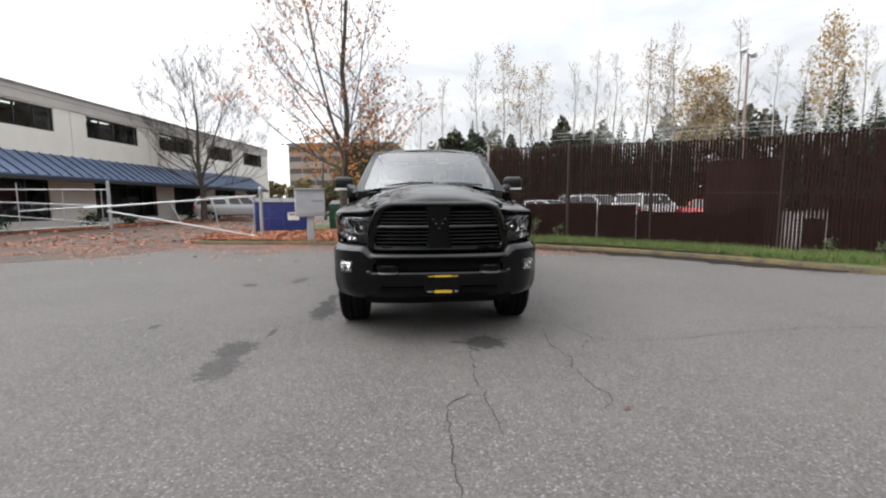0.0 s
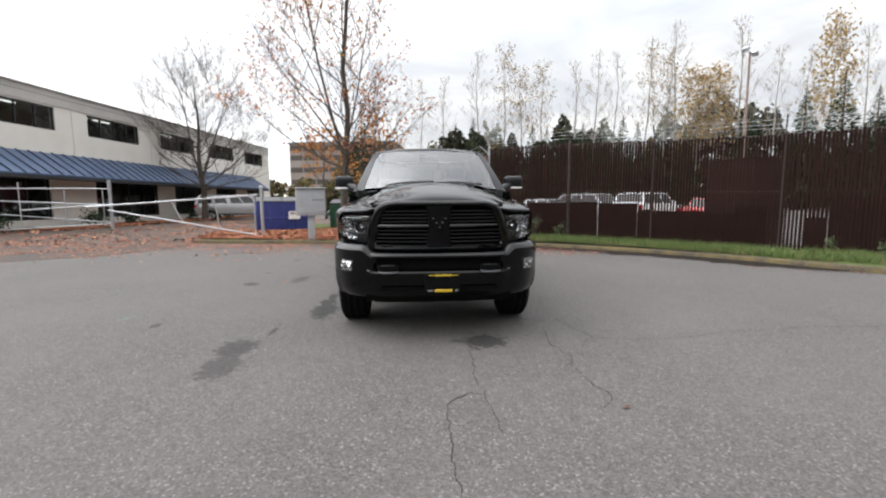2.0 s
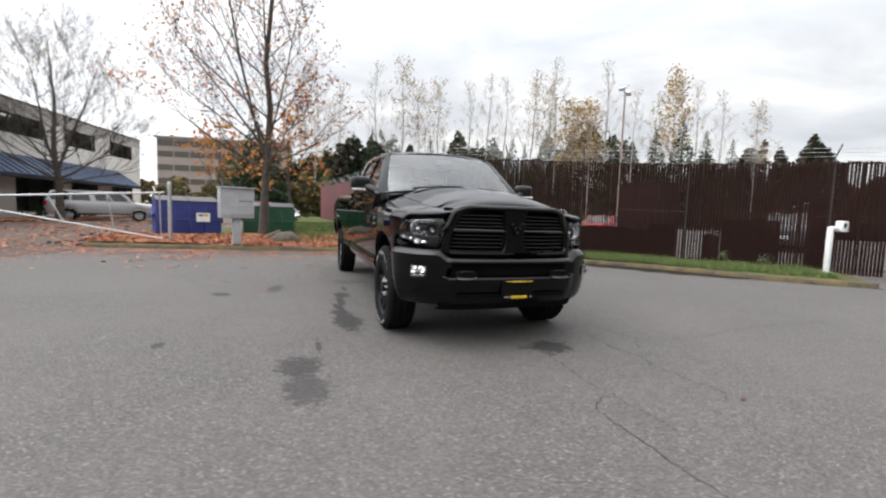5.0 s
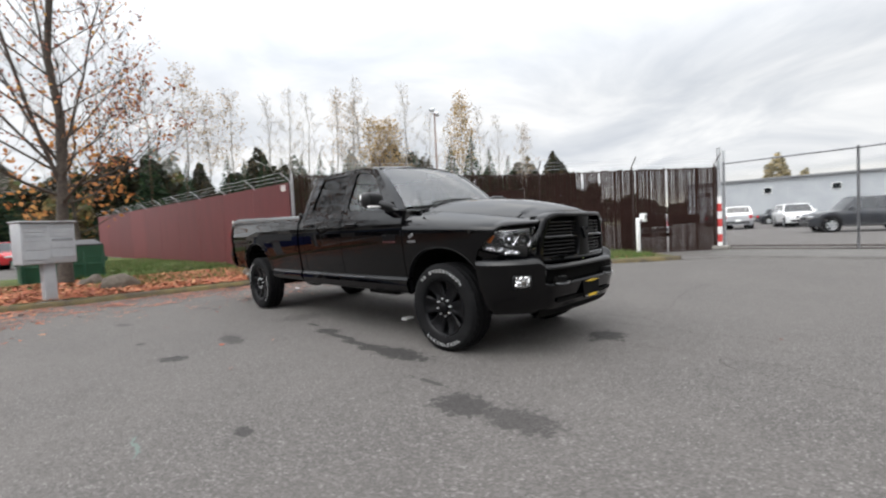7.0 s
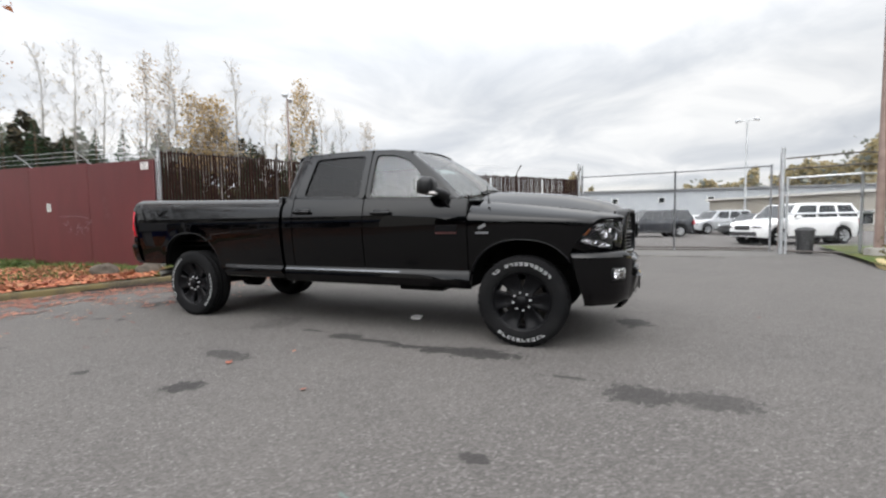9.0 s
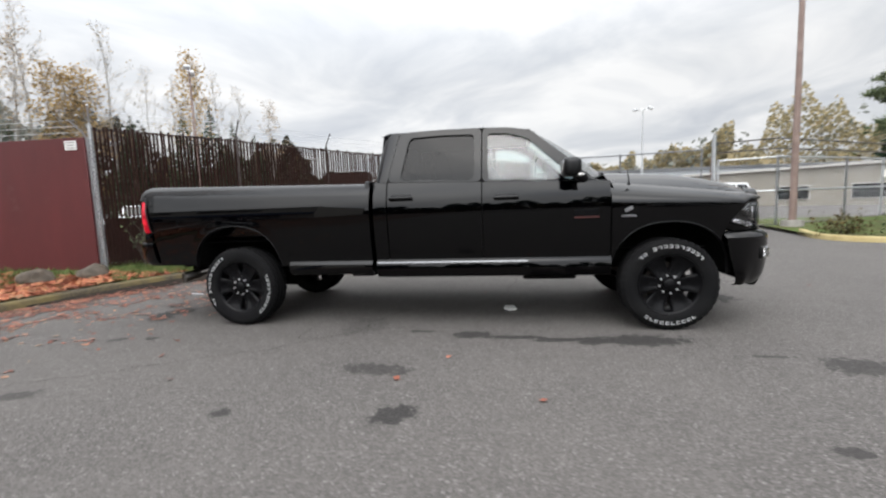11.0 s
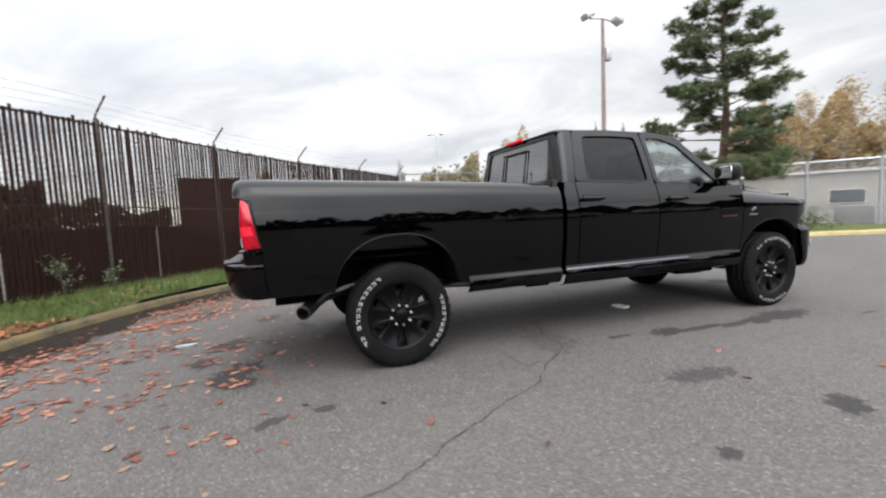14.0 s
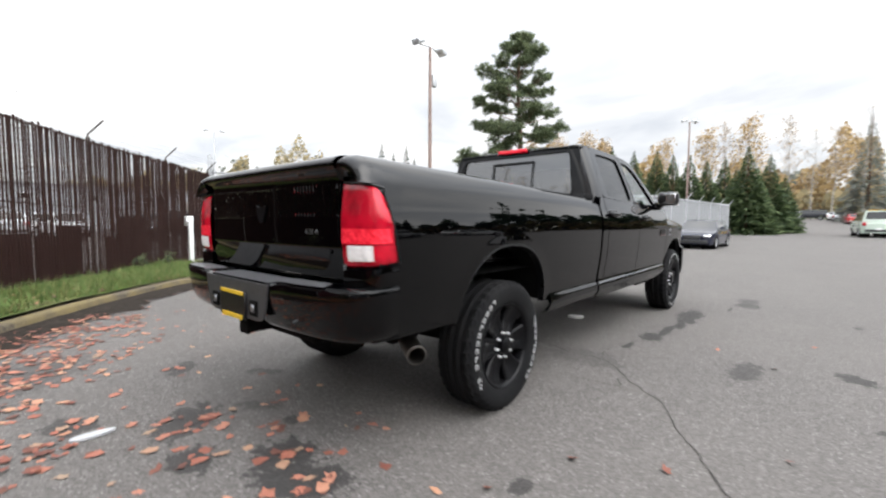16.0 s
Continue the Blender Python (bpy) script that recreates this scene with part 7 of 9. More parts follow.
for k, xb in enumerate((-2.6, 2.6, 5.2, 11.0, 15.9)):
    rng = random.Random(70 + k)
    t = thing("shrub", office_m @ Matrix.Translation((xb, -1.6, 0.1)), "low rounded evergreen shrub at the office wall", "shrub", "shrubs along the office")
    ends = [(Vector((rng.gauss(0, 0.3), rng.gauss(0, 0.3), abs(rng.gauss(0.35, 0.2)))), Vector((0, 0, 1))) for _ in range(140)]
    part("crown", leaf_cloud(rng, ends, 3, 0.08, 0.07), DARK_NEEDLE, t, "", 0)
    part("stem", Geo().tube([(0, 0, -0.1), (0, 0, 0.5)], [0.04, 0.02], 5), BARK, t)

# far office block
fo = thing("far_office_block", Matrix.Translation((-32.0, 138.0, 0)) @ Matrix.Rotation(radians(-9), 4, "Z"), "large distant grey-brown office block with window bands", "office building")
part("wall", Geo().box((12.5, 0, 9.5), (32, 16, 19)), FAR_WALL, fo, "", 0)
for z in (4.0, 7.6, 11.2, 14.8, 17.6):
    for k in range(8):
        part("window", Geo().box((-1.4 + k * 4.0, -8.02, z), (3.7, 0.1, 1.5)), DARK_STEEL, fo, "", 0)
part("roof", Geo().box((12.5, 0, 19.2), (33, 17, 0.5)), GREY_DARK, fo, "", 0)


# ---- gate barrier, letter boxes, bins, stones ----
gate = thing("swing_gate", Matrix.Identity(4), "open tubular galvanised swing gate across the drive", "gate")
gp = Vector((-5.23, 10.28, 0.06))
part("gate_post", Geo().tube([gp + Vector((0, 0, -0.2)), gp + Vector((0, 0, 1.74))], 0.055, 12).revolve([(0.0, 0.05), (0.04, 0.04), (0.06, 0.0), (0.06, -0.03)], Matrix.Translation(gp + Vector((0, 0, 1.74))), 12), GALV, gate)
a0, a1 = gp + Vector((-0.1, 0, 1.47)), Vector((-10.1, 9.2, 1.16))
b0, b1 = gp + Vector((-0.1, 0, 0.10)), Vector((-9.55, 9.35, 1.06))
part("rail", Geo().tube([a0, a1], 0.026, 8), GALV, gate)
part("rail", Geo().tube([b0, b1], 0.026, 8), GALV, gate)
for f in (0.03, 0.28, 0.53):
    part("upright", Geo().tube([a0.lerp(a1, f), b0.lerp(b1, f)], 0.019, 6), GALV, gate)
for z in (1.47, 0.14):
    part("hinge", Geo().rbox(gp + Vector((-0.07, 0, z)), (0.12, 0.09, 0.09), 0.01), DARK_STEEL, gate)
gate2 = thing("swing_gate", Matrix.Identity(4), "second leaf of the tubular swing gate with mesh struts", "gate")
q = Vector((-14.7, 17.3, 0))
part("gate_post", Geo().tube([q, q + Vector((0, 0, 2.42))], 0.075, 12), GALV, gate2)
r2 = Vector((-18.3, 14.4, 0))
for z0, z1 in ((1.98, 1.92), (1.20, 1.45), (0.30, 0.15)):
    part("rail", Geo().tube([q + Vector((0, 0, z0)), r2 + Vector((0, 0, z1))], 0.028, 8), GALV, gate2)
for f in (0.06, 0.36, 0.68, 0.98):
    p = q.lerp(r2, f)
    part("upright", Geo().tube([p + Vector((0, 0, 0.2)), p + Vector((0, 0, 2.2 if f == 0.68 else 1.95))], 0.024, 6), GALV, gate2)
part("brace", Geo().tube([q + Vector((0, 0, 0.35)), r2 + Vector((0, 0, 0.95))], 0.022, 6), GALV, gate2)
part("arm", Geo().tube([q + Vector((-2.4, -2.0, 1.0)), q + Vector((0.5, -0.6, 1.25))], 0.03, 6), GALV, gate2)

mail = thing("letter_box_unit", Matrix.Translation((-3.28, 8.86, 0.06)) @ Matrix.Rotation(radians(17), 4, "Z"), "grey metal cluster letter box on a pedestal", "letter box")
part("pedestal", Geo().rbox((0, 0.05, 0.40), (0.20, 0.18, 0.90), 0.012, 2).rbox((0, 0.05, 0.02), (0.34, 0.32, 0.05), 0.008, 1), GREY_PAINT, mail)
body = part("cabinet", Geo().rbox((0, 0.10, 1.22), (0.86, 0.46, 0.82), 0.015, 2).rbox((0, 0.08, 1.645), (0.92, 0.54, 0.03), 0.01, 1), GREY_PAINT, mail)
for row in range(6):
    for col in range(2):
        if row == 3 and col == 1:
            part("mail_slot", Geo().rbox((0.21, -0.136, 1.28), (0.34, 0.012, 0.05), 0.006, 1), GREY_DARK, body, "dark mail slot")
            continue
        zc = 1.56 - row * 0.088 if col == 0 or row < 3 else 1.20 - (row - 4) * 0.19
        hh = 0.075 if col == 0 or row < 3 else 0.17
        if col == 0 and row > 3:
            zc, hh = 1.17 - (row - 4) * 0.19, 0.17
        part("box_door", Geo().rbox((-0.21 + 0.42 * col, -0.133, zc), (0.38, 0.010, hh), 0.004, 1), GREY_PAINT, body)


def skip_bin(name, m, w, d, h, mat, label, sign=False):
    t = thing(name, m, label, "rubbish bin")
    g = Geo()
    lo = [(-w / 2, -d / 2 + 0.12), (w / 2, -d / 2 + 0.12), (w / 2, d / 2), (-w / 2, d / 2)]
    hi = [(-w / 2, -d / 2), (w / 2, -d / 2), (w / 2, d / 2), (-w / 2, d / 2)]
    g.add([(x, y, 0.12) for x, y in lo] + [(x, y, h * 0.86) for x, y in hi] + [(x, y, h if y > 0 else h * 0.88) for x, y in hi], [(3, 2, 1, 0), (0, 1, 5, 4), (1, 2, 6, 5), (2, 3, 7, 6), (3, 0, 4, 7), (4, 5, 9, 8), (5, 6, 10, 9), (6, 7, 11, 10), (7, 4, 8, 11)])
    b = part("tub", g, mat, t, "", 0)
    for z in (0.45, 0.62):
        part("rib", Geo().rbox((0, -d / 2 + 0.06, h * z), (w + 0.03, 0.05, 0.07), 0.01, 1), mat, b)
    for k in range(5):
        part("post_rib", Geo().rbox((-w / 2 + 0.04 + k * (w - 0.08) / 4, -d / 2 + 0.04, h * 0.45), (0.05, 0.06, h * 0.72), 0.01, 1), mat, b)
    for k in (-1, 1):
        part("lid", Geo().rbox((k * w / 4, 0, h * 0.955), (w / 2 - 0.02, d + 0.05, 0.05), 0.015, 1, Matrix.Rotation(math.atan2(h * 0.12, d), 3, "X")), BLACK_PLASTIC, t, "black plastic lid")
        part("lift_sleeve", Geo().rbox((k * (w / 2 + 0.06), 0, h * 0.55), (0.10, d * 0.7, 0.14), 0.015, 1), mat, t)
        for yy in (-1, 1):
            part("castor", Geo().tube([(k * (w / 2 - 0.12) - 0.025, yy * (d / 2 - 0.2), 0.07), (k * (w / 2 - 0.12) + 0.025, yy * (d / 2 - 0.2), 0.07)], 0.07, 12), BLACK_PLASTIC, t)
    if sign:
        part("label_plate", Geo().rbox((w * 0.20, -d / 2 - 0.02, h * 0.52), (0.42, 0.01, 0.30), 0.004, 1), WHITE_PAINT, t, "white label plate")
        part("label_bars", Geo().box((w * 0.20 - 0.07, -d / 2 - 0.028, h * 0.57), (0.16, 0.004, 0.08)), GREY_DARK, t)
        part("label_bars", Geo().box((w * 0.20 + 0.09, -d / 2 - 0.028, h * 0.57), (0.13, 0.004, 0.08)), PLATE_YELLOW, t)
    return t


skip_bin("dumpster", Matrix.Translation((-5.35, 13.0, 0.04)) @ Matrix.Rotation(radians(20), 4, "Z"), 1.95, 1.3, 1.42, BLUE_BIN, "dark blue steel dumpster with a white label", True)
skip_bin("dumpster", Matrix.Translation((-2.75, 14.6, 0.06)) @ Matrix.Rotation(radians(4), 4, "Z"), 1.9, 1.2, 1.30, GREEN_BIN, "dark green steel dumpster with black lids")


def boulder(m, label, seed, s):
    bm = bmesh.new()
    bmesh.ops.create_icosphere(bm, subdivisions=3, radius=0.5)
    for v in bm.verts:
        v.co *= 1 + 0.35 * noise.noise(v.co * 2.2 + Vector((seed, 0, 0))) + 0.12 * noise.noise(v.co * 6 + Vector((0, seed, 0)))
        v.co = Vector((v.co.x * s[0], v.co.y * s[1], max(-0.15, v.co.z) * s[2]))
    me = bpy.data.meshes.new("boulder")
    bm.to_mesh(me)
    bm.free()
    me.materials.append(STONE)
    me.shade_smooth()
    ob = new("boulder", me)
    ob.matrix_world = m
    return tagged(ob, label, "boulder", "boulders on the verge")


boulder(pose(-2.0, 9.95, 0.16), "brown landscape boulder among fallen leaves", 4, (0.78, 0.5, 0.62))
boulder(pose(-2.35, 11.4, 0.18, 0, 0, 40), "dark brown landscape boulder among fallen leaves", 7, (0.6, 0.5, 0.5))
boulder(pose(1.05, 9.7, 0.15, 0, 0, 70), "grey landscape boulder at the burgundy wall", 9, (0.55, 0.5, 0.42))
boulder(pose(1.75, 9.3, 0.15, 0, 0, 20), "dark grey landscape boulder at the burgundy wall", 11, (0.7, 0.45, 0.38))


# ---- lamps ----
def flood_lamp(m, h, mat, label, box=False, base=0.11):
    t = thing("yard_lamp", m, label, "street lamp", "flood lamps round the yard")
    part("pole", Geo().tube([(0, 0, -0.2), (0, 0, h)], [base, base * 0.62], 12), mat, t)
    part("footing", Geo().revolve([(0.0, 0.3), (0.27, 0.3), (0.3, 0.25), (0.3, -0.2)], Matrix.Identity(4), 16), CONCRETE, t)
    part("arm", Geo().tube([(-0.62, 0, h - 0.05), (0, 0, h + 0.02), (0.62, 0, h - 0.05)], 0.035, 8), GALV, t)
    for s in (-1, 1):
        tilt = Matrix.Rotation(radians(28 * s), 3, "Y")
        hd = part("lamp_head", Geo().rbox((s * 0.74, 0, h + 0.06), (0.46, 0.42, 0.24), 0.06, 2, tilt), GALV, t, "grey flood lamp head")
        part("lamp_glass", Geo().rbox(Vector((s * 0.74, 0, h + 0.06)) + tilt @ Vector((0, 0, -0.125)), (0.38, 0.34, 0.02), 0.008, 1, tilt), WHITE_LENS, hd)
        part("bracket", Geo().tube([(s * 0.58, 0, h - 0.06), (s * 0.66, 0, h + 0.02)], 0.03, 6), DARK_STEEL, t)
    if box:
        part("control_box", Geo().rbox((-0.22, 0, h - 1.35), (0.24, 0.2, 0.5), 0.03, 2), GALV, t)
    return t


flood_lamp(pose(10.33, -7.22, 0.0, 0, 0, 92), 8.6, RUST, "tall rusty-red pole with two flood lamps", True, 0.105)
flood_lamp(pose(22.95, 24.1, 0.0, 0, 0, 30), 11.3, RUST, "tall rusty-red pole with two flood lamps")
flood_lamp(pose(44.3, -11.7, 0.0, 0, 0, 70), 10.3, GALV, "tall grey pole with two flood lamps")
flood_lamp(pose(7.4, -42.4, 0.0, 0, 0, 60), 11.2, RUST, "tall wooden-brown pole with two flood lamps")


# the road climbs gently away from the yard, to a grass bank at its end
def rise(y):
    return table(-y, [(34, 0.0), (50, 0.22), (75, 0.95), (95, 1.55), (112, 1.95)])


structure("road_rise", Geo().grid([[(x, y, rise(y) + 0.004) for x in (-30, -14, -4, 4, 9)] for y in steps(-34, -112, 27)]), ASPHALT, "grey asphalt road climbing away from the yard", 40)
structure("grass_bank", Geo().grid([[(x, y, z + 0.3 * noise.noise(Vector((x * 0.1, y * 0.1, 0)))) for x in steps(-60, 40, 26)] for y, z in ((-111, 1.7), (-118, 3.0), (-128, 4.6), (-140, 5.6), (-170, 5.8))]), BANK, "green grass bank at the end of the road", 60)
bank_house = thing("far_house", pose(-14.5, -141, 5.5, 0, 0, 8), "small pale house beyond the grass bank", "house")
part("wall", Geo().box((0, 0, 1.0), (9, 5, 2.6)), WAREHOUSE, bank_house, "", 0)
part("roof", Geo().add([(-5, -3, 2.3), (5, -3, 2.3), (5, 3, 2.3), (-5, 3, 2.3), (-5, 0, 3.9), (5, 0, 3.9)], [(0, 1, 5, 4), (2, 3, 4, 5), (0, 4, 3), (1, 2, 5), (0, 3, 2, 1)]), GREY_DARK, bank_house, "", 0)

# ---- vehicles of the yard ----
CAR_GLASS = Nodes("car_window_glass", (0.012, 0.014, 0.016), 0.04, 0.0, 0.6).mat
CAR_WHITE = paint("white_car_paint", (0.72, 0.72, 0.72))
CAR_SILVER = paint("silver_car_paint", (0.42, 0.43, 0.44), 0.3)
CAR_PALE = paint("pale_silver_car_paint", (0.40, 0.40, 0.405), 0.2)
CAR_GREY = paint("grey_car_paint", (0.10, 0.105, 0.11), 0.2)
CAR_DARK = paint("dark_car_paint", (0.018, 0.02, 0.025))
CAR_BLUE = paint("blue_car_paint", (0.005, 0.008, 0.022), 0.0)
CAR_RED = paint("red_car_paint", (0.40, 0.02, 0.025))
CAR_GREEN = paint("pale_green_car_paint", (0.45, 0.52, 0.45))
VAN_YELLOW = paint("yellow_van_paint", (0.75, 0.42, 0.02))

STYLES = {  # length, width, height, sill, belt, hood length share, screen rake, roof end share, rear rake
    "suv": (4.80, 1.92, 1.76, 0.30, 1.08, 0.27, 0.50, 0.96, 0.30),
    "sedan": (4.72, 1.82, 1.45, 0.20, 0.93, 0.27, 0.62, 0.80, 0.52),
    "pickup": (5.80, 1.98, 1.90, 0.42, 1.20, 0.23, 0.50, 0.97, 0.22),
    "van": (5.30, 1.95, 2.05, 0.28, 1.15, 0.17, 0.60, 0.985, 0.15),
}


def car(name, m, style, mat, label, category, group="parked vehicles"):
    """A parked vehicle facing local -y, standing on z=0."""
    L, W, H, sill, bl, hs, rake, re, rr = STYLES[style]
    t = thing(name, m, label, category, group)
    w = W / 2
    y0, y1 = -L / 2, L / 2
    hood_end = y0 + hs * L
    fa, ra = y0 + 0.185 * L, y1 - 0.20 * L
    R = 0.36 if style != "sedan" else 0.32
    rows = []
    ys = sorted(steps(y0, y1, 40) + [c + k * (R + 0.07) for c in (fa, ra) for k in (-1.0, -0.97, 0.97, 1.0)])
    for y in ys:
        e = min(y - y0, y1 - y)
        pw = w * (1 - 0.30 * max(0, 1 - e / 0.45) ** 2.2)
        low = sill + 0.05 * max(0, 1 - e / 0.4)
        for c in (fa, ra):
            d = abs(y - c)
            if d < R + 0.07:
                low = max(low, R + math.sqrt((R + 0.07) ** 2 - d * d))
        front = table(y - y0, [(0, bl - 0.32), (0.06, bl - 0.20), (0.25, bl - 0.12), (hs * L, bl + 0.02)])
        rear = table(y1 - y, [(0, bl - 0.14), (0.06, bl - 0.03), (0.3, bl + 0.02)]) if style != "sedan" else table(y1 - y, [(0, bl - 0.18), (0.05, bl - 0.02), (0.5, bl + 0.05), (0.9, bl + 0.02)])
        deck = min(front, rear, bl + 0.05) if y < hood_end or y > 0 else bl + 0.02
        half = [(pw * 0.93, low), (pw * 0.985, lerp(low, deck, 0.25)), (pw, lerp(low, deck, 0.55)), (pw * 0.985, lerp(low, deck, 0.88)), (pw * 0.95, deck - 0.015), (pw * 0.80, deck + 0.015), (pw * 0.4, deck + 0.035)]
        rows.append([(-x, y, z) for x, z in half] + [(0, y, deck + 0.04)] + [(x, y, z) for x, z in reversed(half)])
    g = Geo().grid(rows)
    for row in (rows[0], rows[-1]):
        k = len(g.v)
        g.v += row
        g.f.append(tuple(range(k, k + len(row))))
    part("body", g, mat, t, "", 45)
    # cabin
    ca, cb = hood_end - 0.02, y0 + L * (0.97 if style == "sedan" else 0.995) - (0.75 if style == "sedan" else 0.04)
    ta, tb = ca + rake * (H - bl) * 1.75, y0 + re * L - rr * (H - bl) * (2.1 if style == "sedan" else 1.0) + (0.0 if style != "sedan" else 0.35)
    wb, wt = w * 0.93, w * 0.74
    def cab(u, v, side):
        y = lerp(lerp(ca, ta, v), lerp(cb, tb, v), u)
        return (side * lerp(wb, wt, v ** 1.2), y, lerp(bl, H - 0.06, v))
    g = Geo()
    for s in (-1, 1):
        g.grid([[cab(u, v, s) for u in steps(0, 1, 9)] for v in steps(0, 1, 5)])
    g.grid([[(lerp(-1, 1, k) * lerp(wb, wt, v ** 1.2), lerp(ca, ta, v) - 0.10 * (1 - (2 * k - 1) ** 2) * (1 - v), lerp(bl, H - 0.06, v)) for k in steps(0, 1, 7)] for v in steps(0, 1, 4)])
    g.grid([[(lerp(-1, 1, k) * lerp(wb, wt, v ** 1.2), lerp(cb, tb, v), lerp(bl, H - 0.06, v)) for k in steps(0, 1, 7)] for v in steps(0, 1, 4)])
    g.grid([[(lerp(-1, 1, k) * wt, lerp(ta, tb, u), H - 0.06 + 0.06 * (1 - (2 * k - 1) ** 4) * math.sin(math.pi * (0.12 + 0.76 * u)) ** 0.5) for k in steps(0, 1, 7)] for u in steps(0, 1, 8)])
    part("cabin", g, mat, t, "", 45)
    cuts = {"suv": [(0.06, 0.36), (0.39, 0.66), (0.69, 0.95)], "sedan": [(0.10, 0.48), (0.51, 0.86)], "pickup": [(0.04, 0.24), (0.26, 0.44), (0.50, 0.72), (0.74, 0.97)], "van": [(0.05, 0.32), (0.35, 0.64), (0.67, 0.96)]}[style]
    for s in (-1, 1):
        for a, b in cuts:
            q = [cab(a, 0.10, s), cab(b, 0.10, s), cab(b - 0.005, 0.88, s), cab(a + 0.015, 0.88, s)]
            part("side_window", Geo().grid([[Vector(q[0]).lerp(Vector(q[1]), k) + Vector((s * 0.012, 0, 0)) for k in steps(0, 1, 3)], [Vector(q[3]).lerp(Vector(q[2]), k) + Vector((s * 0.012, 0, 0)) for k in steps(0, 1, 3)]]), CAR_GLASS, t)
    part("windscreen", Geo().grid([[(lerp(-0.93, 0.93, k) * lerp(wb, wt, v ** 1.2), lerp(ca, ta, v) - 0.10 * (1 - (2 * k - 1) ** 2) * (1 - v) - 0.012, lerp(bl, H - 0.06, v) + 0.006) for k in steps(0, 1, 7)] for v in steps(0.05, 0.92, 4)]), CAR_GLASS, t)
    part("rear_window", Geo().grid([[(lerp(-0.86, 0.86, k) * lerp(wb, wt, v ** 1.2), lerp(cb, tb, v) + 0.012, lerp(bl, H - 0.06, v) + 0.004) for k in steps(0, 1, 5)] for v in steps(0.25 if style != "sedan" else 0.1, 0.9, 4)]), CAR_GLASS, t)
    # lights, grille, bumpers
    part("grille", Geo().rbox((0, y0 + 0.02, bl - 0.36), (W * 0.42, 0.06, 0.20), 0.03, 2), BLACK_PLASTIC, t)
    part("front_bumper", Geo().rbox((0, y0 + 0.05, sill + 0.17), (W * 0.74, 0.14, 0.20), 0.05, 2), BLACK_PLASTIC, t)
    part("rear_bumper", Geo().rbox((0, y1 - 0.04, sill + 0.22), (W * 0.78, 0.14, 0.22), 0.05, 2), BLACK_PLASTIC, t)
    part("number_plate", Geo().rbox((0, y1 + 0.035, sill + 0.36), (0.32, 0.012, 0.15), 0.004, 1), WHITE_PAINT, t)
    for s in (-1, 1):
        part("headlight", Geo().rbox((s * w * 0.70, y0 + 0.10, bl - 0.30), (0.36, 0.18, 0.14), 0.05, 2, turn_z(s * 28)), CHROME, t)
        part("tail_light", Geo().rbox((s * w * 0.80, y1 - 0.07, bl - 0.16), (0.22, 0.14, 0.26), 0.04, 2), RED_LENS, t)
        part("mirror", Geo().rbox((s * (w + 0.08), ca + 0.35, bl + 0.08), (0.20, 0.10, 0.14), 0.04, 2), mat, t)
        part("sill", Geo().rbox((s * (w * 0.96), (fa + ra) / 2, sill + 0.02), (0.06, ra - fa - 2 * R - 0.15, 0.10), 0.02, 1), BLACK_PLASTIC, t)
        for y in (fa, ra):
            ax = Matrix.Translation((s * (w - 0.11), y, R)) @ Matrix.Rotation(radians(90 * s), 4, "Y")
            wh = part("wheel", Geo().revolve([(R * 0.66, -0.1), (R * 0.93, -0.11), (R, -0.08), (R, 0.08), (R * 0.93, 0.11), (R * 0.66, 0.10)], ax, 28), RUBBER, t)
            g = Geo()
            for k in range(6):
                r = ax @ Matrix.Rotation(radians(60 * k), 4, "Z")
                g.grid([[r @ Vector((d, c * (0.03 + 0.10 * d), 0.095)) for c in (-1, 1)] for d in (0.04, R * 0.66)])
            part("rim", Geo().revolve([(R * 0.66, 0.10), (R * 0.60, 0.06), (R * 0.58, 0.0)], ax, 24), GALV, wh)
            part("rim_spokes", g, GALV, wh)
            part("wheel_well", Geo().revolve([(R + 0.055, -0.5), (R + 0.055, 0.02)], ax, 20), UNDER, t)
    part("floor", Geo().box((0, 0, sill + 0.12), (W * 0.86, L * 0.90, 0.2)), UNDER, t)
    return t


